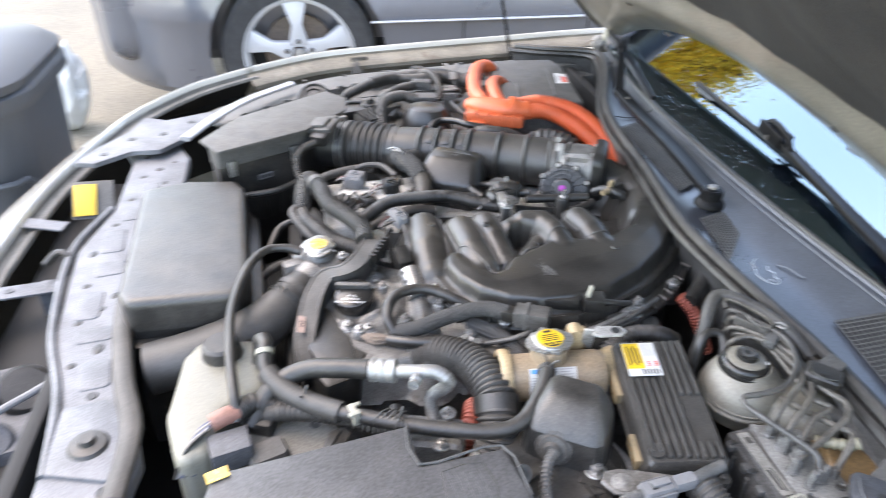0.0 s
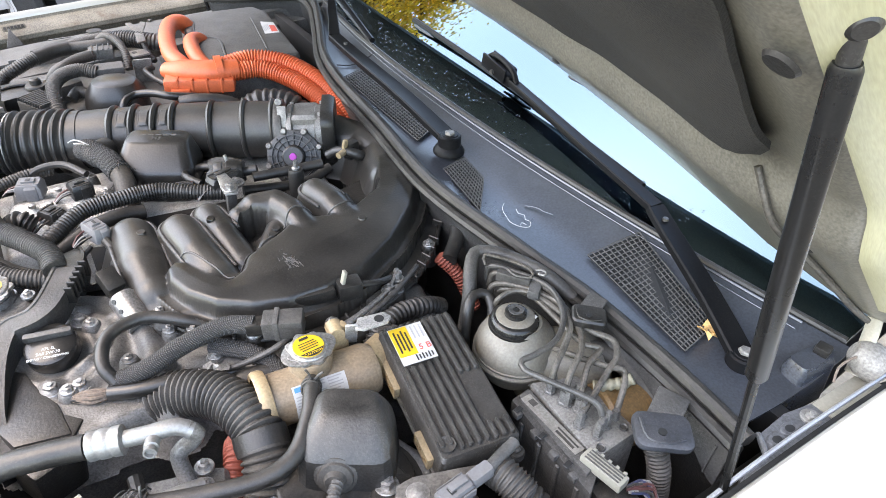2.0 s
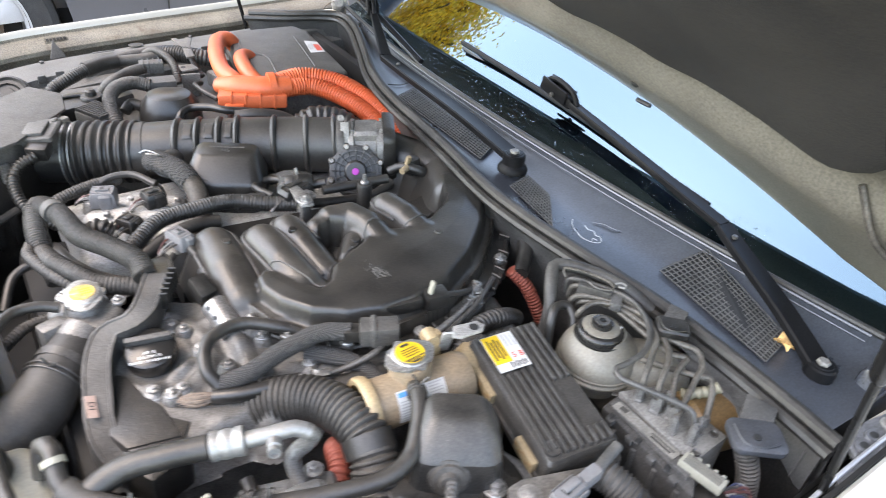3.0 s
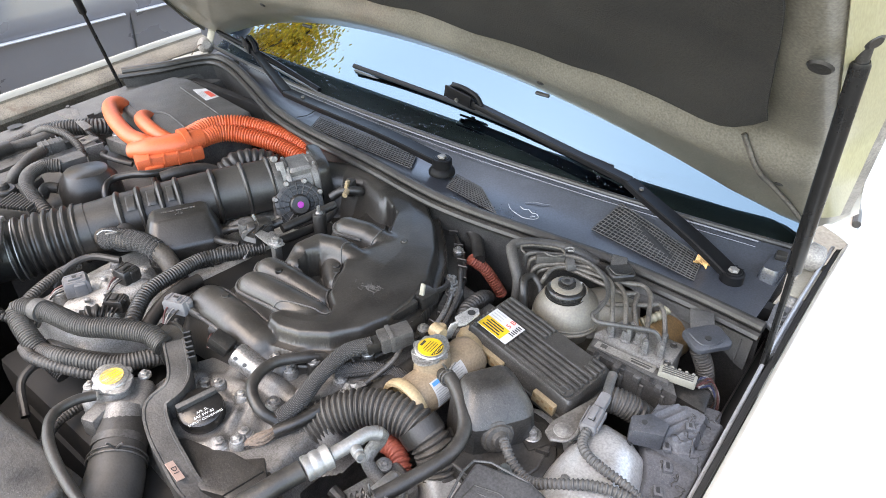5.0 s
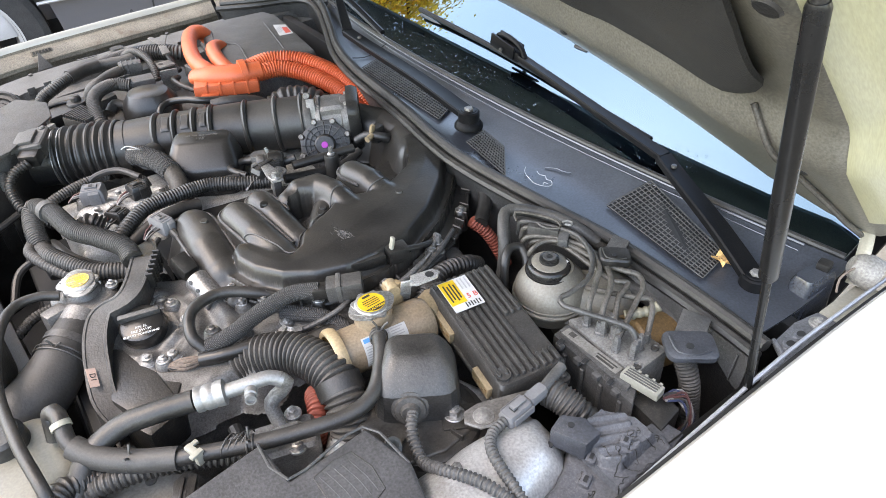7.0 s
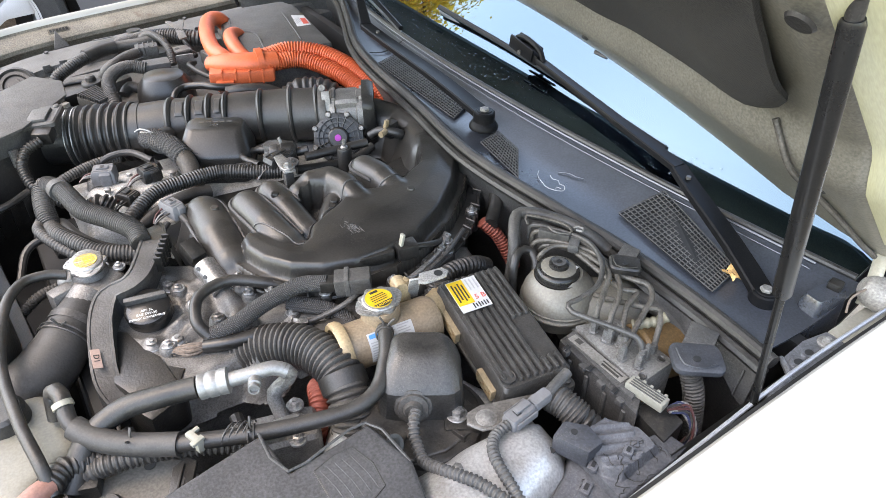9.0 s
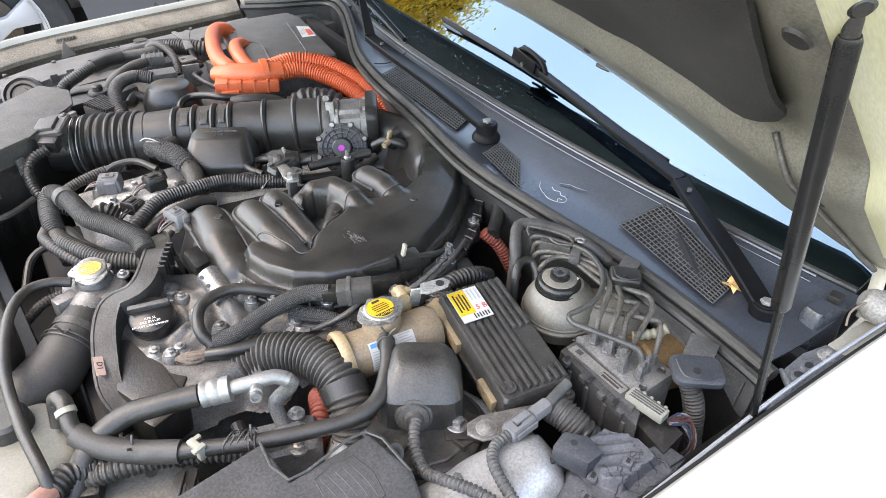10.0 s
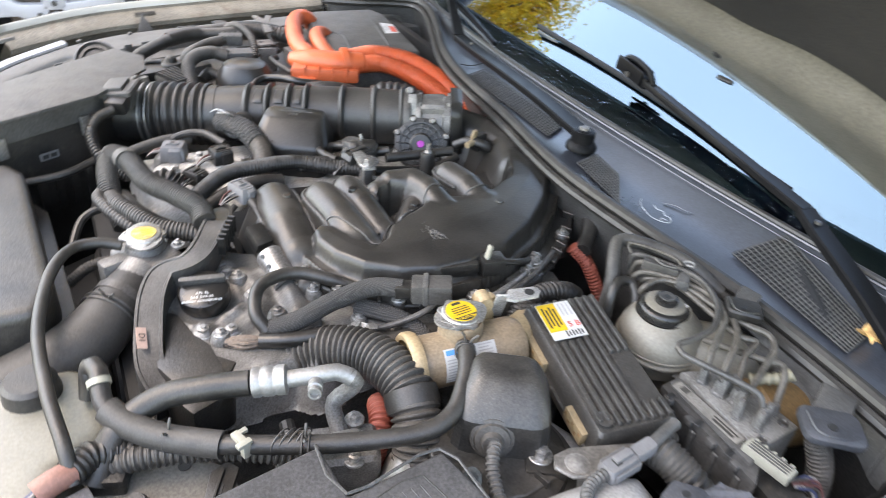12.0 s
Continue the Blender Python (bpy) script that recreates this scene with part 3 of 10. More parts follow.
def rounded(w, d, r, n=5):
    """A rounded rectangle's plan, as (x, y) pairs."""
    out = []
    for cx, cy, a0 in ((1, 1, 0), (-1, 1, 90), (-1, -1, 180), (1, -1, 270)):
        for k in range(n + 1):
            a = radians(a0 + 90 * k / n)
            out.append((cx * (w / 2 - r) + r * math.cos(a), cy * (d / 2 - r) + r * math.sin(a)))
    return out


def loft(rings, m=None, bm=None):
    """A closed shape through plan outlines of equal length, each with its height."""
    own = bmesh.new()
    R = [[own.verts.new((x, y, z)) for x, y in o] for o, z in rings]
    for a, b in zip(R, R[1:]):
        for k in range(len(a)):
            own.faces.new((a[k], a[(k + 1) % len(a)], b[(k + 1) % len(a)], b[k]))
    own.faces.new(R[0])
    own.faces.new(R[-1])
    if m is not None:
        bmesh.ops.transform(own, verts=own.verts, matrix=m)
    return merge(own, bm)


def spring_clamp(parent, c, axis, r, material=None):
    """A wire spring clamp round a hose: two rings and a pair of upturned ears."""
    m = aim(c, Vector(c) + Vector(axis))
    bm = bmesh.new()
    for dz in (-0.003, 0.003):
        pts = [m @ Vector((r * math.cos(a), r * math.sin(a), dz)) for a in (2 * math.pi * k / 16 for k in range(17))]
        tube(pts, 0.0011, 6, 0.01, bm=bm)
    up = (m.to_3x3().inverted() @ Vector((0.1, -0.2, 1))).normalized()
    up.z = 0
    up.normalize()
    sd = Vector((-up.y, up.x, 0))
    for s in (-1, 1):
        tube([m @ (up * r + sd * (0.002 * s)), m @ (up * (r + 0.006) + sd * (0.005 * s)), m @ (up * (r + 0.010) + sd * (0.009 * s))], 0.0014, 6, 0.01, bm=bm)
    return part("spring_clamp", bm, material or M["steel"], parent)


def grow(poly, d):
    n = len(poly)
    out = []
    for i in range(n):
        a, b, c = Vector(poly[i - 1]), Vector(poly[i]), Vector(poly[(i + 1) % n])
        t = (c - a).normalized()
        out.append((b.x + t.y * d, b.y - t.x * d))
    return out


MID = 1.02


# ---- car body ----
EDGE = [(0.80, 0.775, 0.995), (0.65, 0.772, 0.99), (0.5, 0.771, 0.982), (0.2, 0.771, 0.967), (0.0, 0.762, 0.957), (-0.137, 0.745, 0.948), (-0.25, 0.715, 0.938),
        (-0.34, 0.675, 0.927), (-0.45, 0.565, 0.905), (-0.51, 0.40, 0.892), (-0.55, 0.23, 0.885), (-0.565, 0.0, 0.882)]


def edge_line(side):
    """The edge of the bonnet opening on one side, from the windscreen to the nose, with its outward direction."""
    s = [p for p, _ in spline([(x, MID + side * d + (0.072 * max(0.0, min(1.0, (x + 0.32) / 0.34)) if side > 0 else 0.0), z) for x, d, z in EDGE], 0.02)]
    out = []
    for i, p in enumerate(s):
        t = (s[min(i + 1, len(s) - 1)] - s[max(i - 1, 0)]).normalized()
        n = Vector((t.y, -t.x, 0)).normalized()
        if n.y * side < 0 and abs(n.y) > 0.05 or (abs(n.y) <= 0.05 and n.x > 0):
            n = -n
        out.append((p, n))
    return out


def swept(line, profile, wave=0.0):
    bm = bmesh.new()
    rows = []
    for i, (p, n) in enumerate(line):
        rows.append([bm.verts.new(p + n * o + Vector((0, 0, z)) ) for o, z in profile])
    for a, b in zip(rows, rows[1:]):
        for k in range(len(profile) - 1):
            bm.faces.new((a[k], a[k + 1], b[k + 1], b[k]))
    return bm


OUTER = [(-0.002, -0.014), (0.0, -0.004), (0.003, -0.001), (0.008, -0.002), (0.022, -0.014), (0.06, -0.040), (0.105, -0.065), (0.135, -0.11), (0.155, -0.17), (0.165, -0.3), (0.16, -0.6)]
INNER = [(-0.003, -0.014), (-0.006, -0.022), (-0.014, -0.026), (-0.018, -0.020), (-0.024, -0.020), (-0.027, -0.026), (-0.031, -0.050), (-0.036, -0.056), (-0.038, -0.075)]
INNER_NEAR = [(-0.003, -0.014), (-0.005, -0.019), (-0.010, -0.021), (-0.012, -0.028), (-0.014, -0.050), (-0.036, -0.085)]
INNER_FAR = [(-0.003, -0.014), (-0.005, -0.019), (-0.020, -0.023), (-0.040, -0.030), (-0.046, -0.036), (-0.047, -0.045), (-0.040, -0.047), (-0.028, -0.052), (-0.022, -0.100)]
WIDE = [(-0.002, -0.014), (0.0, -0.004), (0.004, 0.0), (0.012, 0.001), (0.035, -0.003), (0.08, -0.016), (0.13, -0.040), (0.18, -0.082), (0.215, -0.145), (0.235, -0.3), (0.23, -0.6)]
for side, nm in ((-1, "near"), (1, "far")):
    line = edge_line(side)
    fender_line = [q for q in line if q[0].x > -0.2]
    nose_line = [q for q in line if q[0].x <= -0.17]
    f = thing("front_fender", (0.3, MID + side * 0.9, 0.3), "pearl white painted front fender beside the open engine bay", "fender", "front fenders")
    part("outer_panel", swept(fender_line, WIDE if side < 0 else OUTER), M["paint_body"], f)
    # near flange is near-black: the gutter's shade is put into its colour
    part("mounting_flange", swept(fender_line, INNER_FAR if side > 0 else INNER_NEAR), M["flange_cream" if side > 0 else "dark"], f, "inner flange of the fender, dusty cream far, shade-black near")
    if side < 0:
        part("sealing_bead", tube([(p + n * -0.016 + Vector((0, 0, -0.020 - 0.12 * max(0.0, 0.55 - p.x) * 0.9))) for p, n in fender_line[::6]], 0.0026, 8), M["silver_paint"], f)
    n = thing("nose_panel", (-0.4, MID + side * 0.3, 0.3), "white painted nose panel above the front bumper", "car panel", "nose panels")
    part("outer_panel", swept(nose_line, OUTER[:-2] + [(0.16, -0.3), (0.15, -0.55)]), M["paint_body"], n)
    part("inner_flange", swept(nose_line, INNER[:6]), M["paint_dark"], n)
    # near-black sheet added over the white inside, in place of the gap's shade
    part("nose_shade_sheet", swept(nose_line, [(-0.002, -0.024), (0.03, -0.05), (0.085, -0.10), (0.11, -0.3)]), M["dark"], n, "near-black sheet standing in for shade inside the nose")
    apron = [q for q in line if q[0].x > -0.38]
    if side < 0:
        single("inner_apron", swept(apron, [(-0.034, -0.06), (-0.036, -0.14), (-0.04, -0.25), (-0.05, -0.5)]), M["paint_dark"], "dirty grey inner apron of the engine bay", "car panel", "inner aprons")
    else:
        fa = thing("inner_apron", (0.1, 1.7, 0.5), "dusty grey inner apron with a stamped edge and a round hole", "car panel", "inner aprons")
        part("panel", swept(apron, [(-0.020, -0.100), (-0.045, -0.085), (-0.075, -0.048), (-0.100, -0.038), (-0.140, -0.034), (-0.188, -0.032), (-0.194, -0.034), (-0.199, -0.050), (-0.222, -0.056), (-0.234, -0.11), (-0.24, -0.5)]), M["apron_far"], fa)
        for k, (p, n) in enumerate(apron[6::3]):
            if p.x < 0.40:
                part("stamped_rib", box((0.016, 0.005, 0.016), frame_on(p + n * -0.198 + Vector((0, 0, -0.034)), Vector((-n.y, n.x, 0)), n), 0.0025), M["apron_far"], fa)
        part("round_hole", lathe([(0, 0.0006), (0.013, 0.0006), (0.0132, 0.0)], pose(0.240, 1.755, 0.9365) @ Matrix.Diagonal((1.2, 0.9, 1, 1)), 20), M["ink"], fa)
        for x, y in ((0.05, 1.745), (0.36, 1.76), (-0.05, 1.73)):
            bolt(fa, (x, y, 0.931 - (0.2 - x) * 0.05), 0.005, 0.003, material=M["steel_dark"], washer=False)
        part("slot_mark", box((0.045, 0.004, 0.002), pose(0.17, 1.742, 0.934, 0, 0, 4), 0.001), M["apron_far"], fa)
        part("gusset", prism([(-0.016, 0.0), (0.018, 0.0), (0.004, 0.040)], -0.002, 0.002, 0.001, m=pose(0.085, 1.775, 0.918, 55, 0, 12)), M["plastic_dusty"], fa, "small dark gusset")
        part("stamped_plate", box((0.046, 0.006, 0.013), pose(0.095, 1.834, 0.938, -35, 0, 4), 0.0015), M["flange_cream"], f)
        for k in range(6):
            part("print_bar", box((0.005, 0.001, 0.006), pose(0.078 + 0.0068 * k, 1.8305, 0.940 + 0.0003 * k, -35, 0, 4), 0), M["rubber"], f, smooth=0)

# near body side behind the front fender
bs = thing("front_door", (1.4, 0.16, 0.35), "pearl white front door and pillar foot behind the fender", "car door")
REAR = [(Vector((0.79 + 0.06 * k, 0.247 - 0.008 * k / 12 + 0.055 * max(0.0, k - 4) / 12, 0.994 + 0.03 * k / 12)), Vector((0, -1, 0))) for k in range(17)]
part("shoulder", swept(REAR, [(-0.10, 0.035), (-0.05, 0.022), (-0.01, 0.008)] + WIDE[2:]), M["paint_body"], bs)
part("pillar", tube([(0.84, 0.318, 1.015), (1.00, 0.345, 1.10), (1.25, 0.385, 1.25), (1.55, 0.43, 1.42), (1.8, 0.46, 1.50)], 0.050, 16, 0.05, flat=0.7), M["paint_body"], bs)
part("belt_moulding", tube([(0.835, 0.245, 1.006, 0.0065), (0.875, 0.252, 1.009, 0.0060), (0.90, 0.256, 1.011, 0.0022), (1.10, 0.288, 1.026, 0.0018)], 0.004, 8, 0.01), M["rubber"], bs, "thin black moulding at the pillar foot")

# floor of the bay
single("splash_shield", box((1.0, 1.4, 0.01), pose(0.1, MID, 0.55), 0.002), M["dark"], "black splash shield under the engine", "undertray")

SEAL = [(0.50, 1.75, 0.985), (0.575, 1.70, 0.99), (0.65, 1.672, 0.992), (0.688, 1.64, 0.992), (0.678, 1.56, 0.992), (0.63, 1.43, 0.992), (0.575, 1.29, 0.993), (0.547, 1.16, 0.994), (0.530, 0.98, 0.994),
        (0.513, 0.80, 0.990), (0.535, 0.63, 0.982), (0.556, 0.52, 0.974), (0.562, 0.41, 0.968), (0.560, 0.33, 0.965), (0.555, 0.285, 0.965)]


def screen_x(y):
    return 0.645 + 0.2 * (y - MID) ** 2


def screen_z(y):
    return 1.012 - 0.06 * (y - MID) ** 2




def screen(u, v, lift=0.0):
    y = MID + (u - 0.5) * 1.42
    d = v * 0.75
    return Vector((screen_x(y) + d * 0.87, y, screen_z(y) + d * 0.493 - 0.05 * d * (2 * u - 1) ** 2 + lift))


ws = thing("windscreen", (0.8, MID, 1.0), "raindrop-specked car windscreen reflecting sky and a tree", "windscreen")


def slab(fn, nu, nv, top, bottom):
    """A closed plate between two heights of fn(u, v, lift)."""
    bm = bmesh.new()
    a, b = [[[bm.verts.new(fn(i / nu, j / nv, z)) for j in range(nv + 1)] for i in range(nu + 1)] for z in (top, bottom)]
    for i in range(nu):
        for j in range(nv):
            bm.faces.new((a[i][j], a[i + 1][j], a[i + 1][j + 1], a[i][j + 1]))
            bm.faces.new((b[i][j], b[i][j + 1], b[i + 1][j + 1], b[i + 1][j]))
    rim = [(i, 0) for i in range(nu)] + [(nu, j) for j in range(nv)] + [(i, nv) for i in range(nu, 0, -1)] + [(0, j) for j in range(nv, 0, -1)]
    for (i, j), (k, l) in zip(rim, rim[1:] + rim[:1]):
        bm.faces.new((a[i][j], b[i][j], b[k][l], a[k][l]))
    return bm


def frit_top(u):
    """How far up the glass the black border reaches, as a share of its height."""
    return (0.062 + 0.07 * max(0.0, abs(u - 0.5) * 1.42 - 0.32)) / 0.75


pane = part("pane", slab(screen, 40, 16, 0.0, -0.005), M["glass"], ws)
part("frit_band", slab(lambda u, v, z: screen(u, 0.002 + v * (frit_top(u) - 0.002), z), 40, 3, -0.0025, -0.0042), M["frit"], ws, "black ceramic border of the glass")
dots = bmesh.new()
for k in range(420):
    for row in range(2):
        u_ = 0.02 + 0.96 * (k + 0.5 * row) / 420
        c = screen(u_, frit_top(u_) + 0.003 + 0.0035 * row, -0.0024)
        r = 0.0010 - 0.0003 * row
        dots.faces.new([dots.verts.new(c + Vector((0.87 * r * math.cos(a), r * math.sin(a), 0.49 * r * math.cos(a)))) for a in (1.047 * q for q in range(6))])
tagged(part("frit_dots", dots, M["frit"], ws, "fading dots along the ceramic border", smooth=0), kind="stuff")
part("base_trim", tube([screen(u / 12, 0.0, 0.002) for u in range(13)], 0.0045, 8), M["rubber"], ws)
single("dashboard", sheet(lambda u, v: screen(u, v, -0.09), 8, 6, 0.02), M["interior"], "dark dashboard behind the windscreen", "dashboard")


def seal_at(y):
    best = min(((abs(p.y - y), p) for p, _ in SEAL_LINE if p.y < 1.62), key=lambda q: q[0])
    return best[1]


SEAL_LINE = spline(SEAL, 0.01)
seal_thing = thing("weatherstrip", (0.55, 1.0, 0.96), "black rubber weatherstrip running along the cowl edge", "weatherstrip")
part("bulb", tube(SEAL, 0.0085, 10), M["rubber"], seal_thing)
part("lip", tube([Vector(p) + Vector((-0.012, 0, -0.010)) for p in SEAL], 0.007, 8), M["rubber"], seal_thing)


def cowl_pt(u, v):
    y = 0.30 + u * 1.28
    a = seal_at(y) + Vector((0.006, 0, 0.002))
    b = Vector((screen_x(y) - 0.002, y, screen_z(y) - 0.002))
    p = a.lerp(b, v)
    p.y = y
    p.z -= 0.012 * math.sin(math.pi * v)
    return p


cw = thing("windscreen_cowl", (0.6, 1.0, 0.95), "blue-grey plastic windscreen cowl with mesh air grilles", "cowl")
part("panel", sheet(cowl_pt, 60, 8, 0.003), M["cowl"], cw)


def grille(corner, nx, ny):
    """A mesh of thin bars over a dark opening, between four corners."""
    a, b, c, d = [Vector(p) for p in corner]
    bm = bmesh.new()

    def at(u, v):
        return a.lerp(b, u).lerp(d.lerp(c, u), v)
    for i in range(nx + 1):
        tube([at(i / nx, 0), at(i / nx, 0.5), at(i / nx, 1)], 0.00085, 5, 0.05, bm=bm)
    for j in range(ny + 1):
        tube([at(0, j / ny), at(0.5, j / ny), at(1, j / ny)], 0.00085, 5, 0.05, bm=bm)
    g = part("grille_mesh", bm, M["plastic_grey"], cw, "black moulded mesh grille")
    back = bmesh.new()
    back.faces.new([back.verts.new(p + Vector((0, 0, -0.0025))) for p in (a, b, c, d)])
    part("grille_opening", back, M["interior"], cw, smooth=0)
    return g


def on_cowl(x, y, lift=0.005):
    a = seal_at(y)
    v = max(0.0, min(1.0, (x - a.x) / max(0.02, screen_x(y) - a.x)))
    p = cowl_pt((y - 0.30) / 1.28, v)
    return Vector((x, y, p.z + lift))


grille([on_cowl(0.588, 0.397), on_cowl(0.648, 0.408), on_cowl(0.676, 0.560), on_cowl(0.602, 0.572)], 11, 24)
grille([on_cowl(0.529, 0.705), on_cowl(0.583, 0.773), on_cowl(0.589, 0.831), on_cowl(0.544, 0.818)], 9, 13)
grille([on_cowl(0.553, 0.906), on_cowl(0.598, 0.930), on_cowl(0.604, 1.190), on_cowl(0.552, 1.160)], 8, 34)

CHALK = [(0.574, 0.711), (0.566, 0.704), (0.560, 0.694), (0.557, 0.683), (0.554, 0.672), (0.557, 0.662), (0.563, 0.655), (0.570, 0.652), (0.576, 0.655), (0.580, 0.662), (0.577, 0.668), (0.582, 0.676), (0.577, 0.683), (0.580, 0.692)]
part("chalk_mark", tube([on_cowl(x, y, 0.0034) for x, y in CHALK], 0.0005, 5, 0.004), M["label"], cw, "white chalk scribble on the plastic")
part("chalk_mark", tube([on_cowl(x, y, 0.0034) for x, y in ((0.563, 0.660), (0.568, 0.664), (0.571, 0.658))], 0.0005, 5, 0.004), M["label"], cw)
for v_, r_ in ((0.97, 0.0022), (0.90, 0.0010)):
    part("cowl_ridge", tube([cowl_pt(u_ / 24, v_) + Vector((0, 0, 0.0032)) for u_ in range(1, 24)], r_, 6, 0.03), M["cowl"], cw)
for y_ in (1.22,):
    part("cowl_seam", tube([cowl_pt((y_ - 0.30) / 1.28, v_) + Vector((0, 0, 0.0032)) for v_ in (0.05, 0.35, 0.65, 0.93)], 0.0011, 6, 0.02), M["ink"], cw)
part("crease", tube([on_cowl(0.597, 0.693, 0.0015), on_cowl(0.606, 0.680, 0.003), on_cowl(0.609, 0.668, 0.003), on_cowl(0.616, 0.658, 0.0015)], 0.0010, 6, 0.004), M["cowl"], cw)
WALL = [(0.50, 0.955), (0.46, 0.948), (0.42, 0.938), (0.38, 0.932), (0.34, 0.925), (0.30, 0.90)]


def wall_pt(u, v):
    y = 0.515 - 0.225 * u
    a_ = seal_at(max(y, 0.287)) + Vector((-0.014, 0, -0.014))
    z = a_.z + (lerp([(-p, q) for p, q in WALL], -y) - a_.z) * v
    return Vector((a_.x - 0.006 * v, y, z))


part("front_wall", sheet(wall_pt, 24, 6, 0.003), M["plastic_dusty"], cw, "dusty black front wall of the cowl")
for y_ in (0.345, 0.305):
    part("weld_line", tube([wall_pt((0.515 - y_) / 0.225, v_) + Vector((-0.003, 0, 0)) for v_ in (0.15, 0.5, 0.95)], 0.0011, 6), M["plastic_grey"], cw)

# rain specks on the lower glass
rnd = random.Random(11)
dome = [(0.0, 1.0, 0.55), (0.35, 0.90, 0.0)]
drop_bm = bmesh.new()
for k in range(2600):
    u_, v_ = 1.0 - 0.85 * rnd.random() ** 1.5, 0.004 + 0.080 * rnd.random() ** 1.2
    if v_ > 0.85 * frit_top(u_):
        continue
    c = screen(u_, v_, 0.0003)
    r = 0.0004 + 0.0011 * rnd.random() ** 3
    ring = [drop_bm.verts.new(c + Vector((r * 0.9 * math.cos(a), r * math.sin(a), r * 0.5 * math.cos(a)))) for a in (1.047 * q for q in range(6))]
    top = drop_bm.verts.new(c + Vector((-0.35 * r, 0, 0.6 * r)))
    for q in range(6):
        drop_bm.faces.new((ring[q], ring[(q + 1) % 6], top))
tagged(part("rain_film", drop_bm, M["water"], ws, "small dried raindrops on the lower glass"), kind="stuff")

# panel under the weatherstrip
fw = thing("firewall", (0.58, 1.0, 0.5), "dusty grey firewall panel below the cowl", "firewall", kind="structure")
part("upper_panel", sheet(lambda u, v: Vector(SEAL_LINE[int(u * (len(SEAL_LINE) - 1))][0]) + Vector((-0.006 + 0.045 * v ** 0.6, 0, -0.012 - 0.40 * v)), 70, 6, 0.002), M["plastic_dusty"], fw)
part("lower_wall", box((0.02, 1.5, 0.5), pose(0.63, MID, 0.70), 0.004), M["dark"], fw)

# ---- bonnet ----
HU = Vector((-0.734, 0, 0.679))
HN = Vector((-0.679, 0, -0.734))
HE = Vector((0.637, 0, 1.165))
HOOD_HALF = [(-0.2, 0.772), (0.55, 0.771), (0.75, 0.762), (0.9, 0.74), (1.0, 0.71), (1.1, 0.66), (1.2, 0.56), (1.26, 0.40), (1.3, 0.22), (1.32, 0.02)]


def hood_d0(y):
    return -0.038 - 0.35 * min(abs(y - MID), 0.68) ** 2


def hood(d, y, inn=0.0):
    k = abs(y - MID) / 0.66
    p = HE + HU * d + HN * (inn - 0.052 * (1 - k * k))
    return Vector((p.x, y, p.z))


def hood_sheet(d1, half, inn, nd=30, ny=40, thick=0.004, start=None):
    """A skin of the bonnet, from its rear edge to its front, set in by inn(d past the edge, share across)."""
    def fn(u, v):
        w = 2 * v - 1
        d = -0.02 + (d1 + 0.02) * u ** 1.4
        y = MID + w * half(max(0, d))
        d0 = hood_d0(y) if start is None else start(w)
        dd = d0 + (d1 - d0) * u ** 1.4
        y = MID + w * half(dd)
        return hood(dd, y, inn(dd - d0, w, dd))
    return sheet(fn, nd, ny, thick)


def frame_in(q, w, d):
    """Depth of the pressed inner frame: a hemmed rear edge, a raised bead, a step down to the pad, and turned-up sides."""
    a = abs(w)
    rear = 0.022 + 0.016 * min(1.0, q / 0.07) if d < 0.05 else 0.038 * max(0.0, min(1.0, (0.098 - d) / 0.048)) ** 0.8
    rear *= 1 - 0.35 * max(0.0, min(1.0, (a - 0.80) / 0.15))
    return rear - 0.004 * math.exp(-(q / 0.010) ** 2) - 0.045 * max(0.0, (a - 0.945) / 0.055) ** 1.3


def skin_in(q, w, d):
    """Depth of the outer skin, folded to the inner frame at the rear edge."""
    far = -0.052 * max(min(1, max(0, (abs(w) - 0.8) / 0.145)), 0.38 + 0.62 * min(1, max(0, q) / 0.25))
    e = math.exp(-max(0.0, q) / 0.05)
    return far * (1 - e) + (frame_in(q, w, d) - 0.007) * e


def on_frame(d, y, lift):
    """A point on the underside of the inner frame."""
    half = lerp(HOOD_HALF, max(0, d)) - 0.006
    return hood(d, y, frame_in(d - hood_d0(y), (y - MID) / half, d) + lift)


def pad_half(d):
    return min(0.653 + 0.109 * d, lerp(HOOD_HALF, d) - 0.075)


hd = thing("bonnet", (0.66, MID, 1.0), "open white bonnet with a black felt insulation pad underneath", "bonnet")
part("outer_skin", hood_sheet(1.32, lambda d: lerp(HOOD_HALF, d), skin_in, 44, 60), M["paint_body"], hd)
part("inner_frame", hood_sheet(1.31, lambda d: lerp(HOOD_HALF, d) - 0.006, frame_in, 70, 90), M["shaded_hood_paint"], hd, "inner frame of the bonnet, shade put into its khaki-grey paint")
part("insulation_pad", hood_sheet(1.22, pad_half, lambda q, w, d: 0.006 + 0.012 * (1 - abs(w) ** 16) * min(1, q / 0.02) + 0.004 * math.sin(q * 25) * math.sin(w * 11) + 0.003 * noise.noise(Vector((q * 16, w * 9, 2))), 70, 80, 0.006,
     lambda w: 0.092 + 0.006 * math.sin(w * 23) + 0.06 * max(0, (abs(w) - 0.9) / 0.1) ** 2.5), M["pad"], hd, "black felt insulation pad")
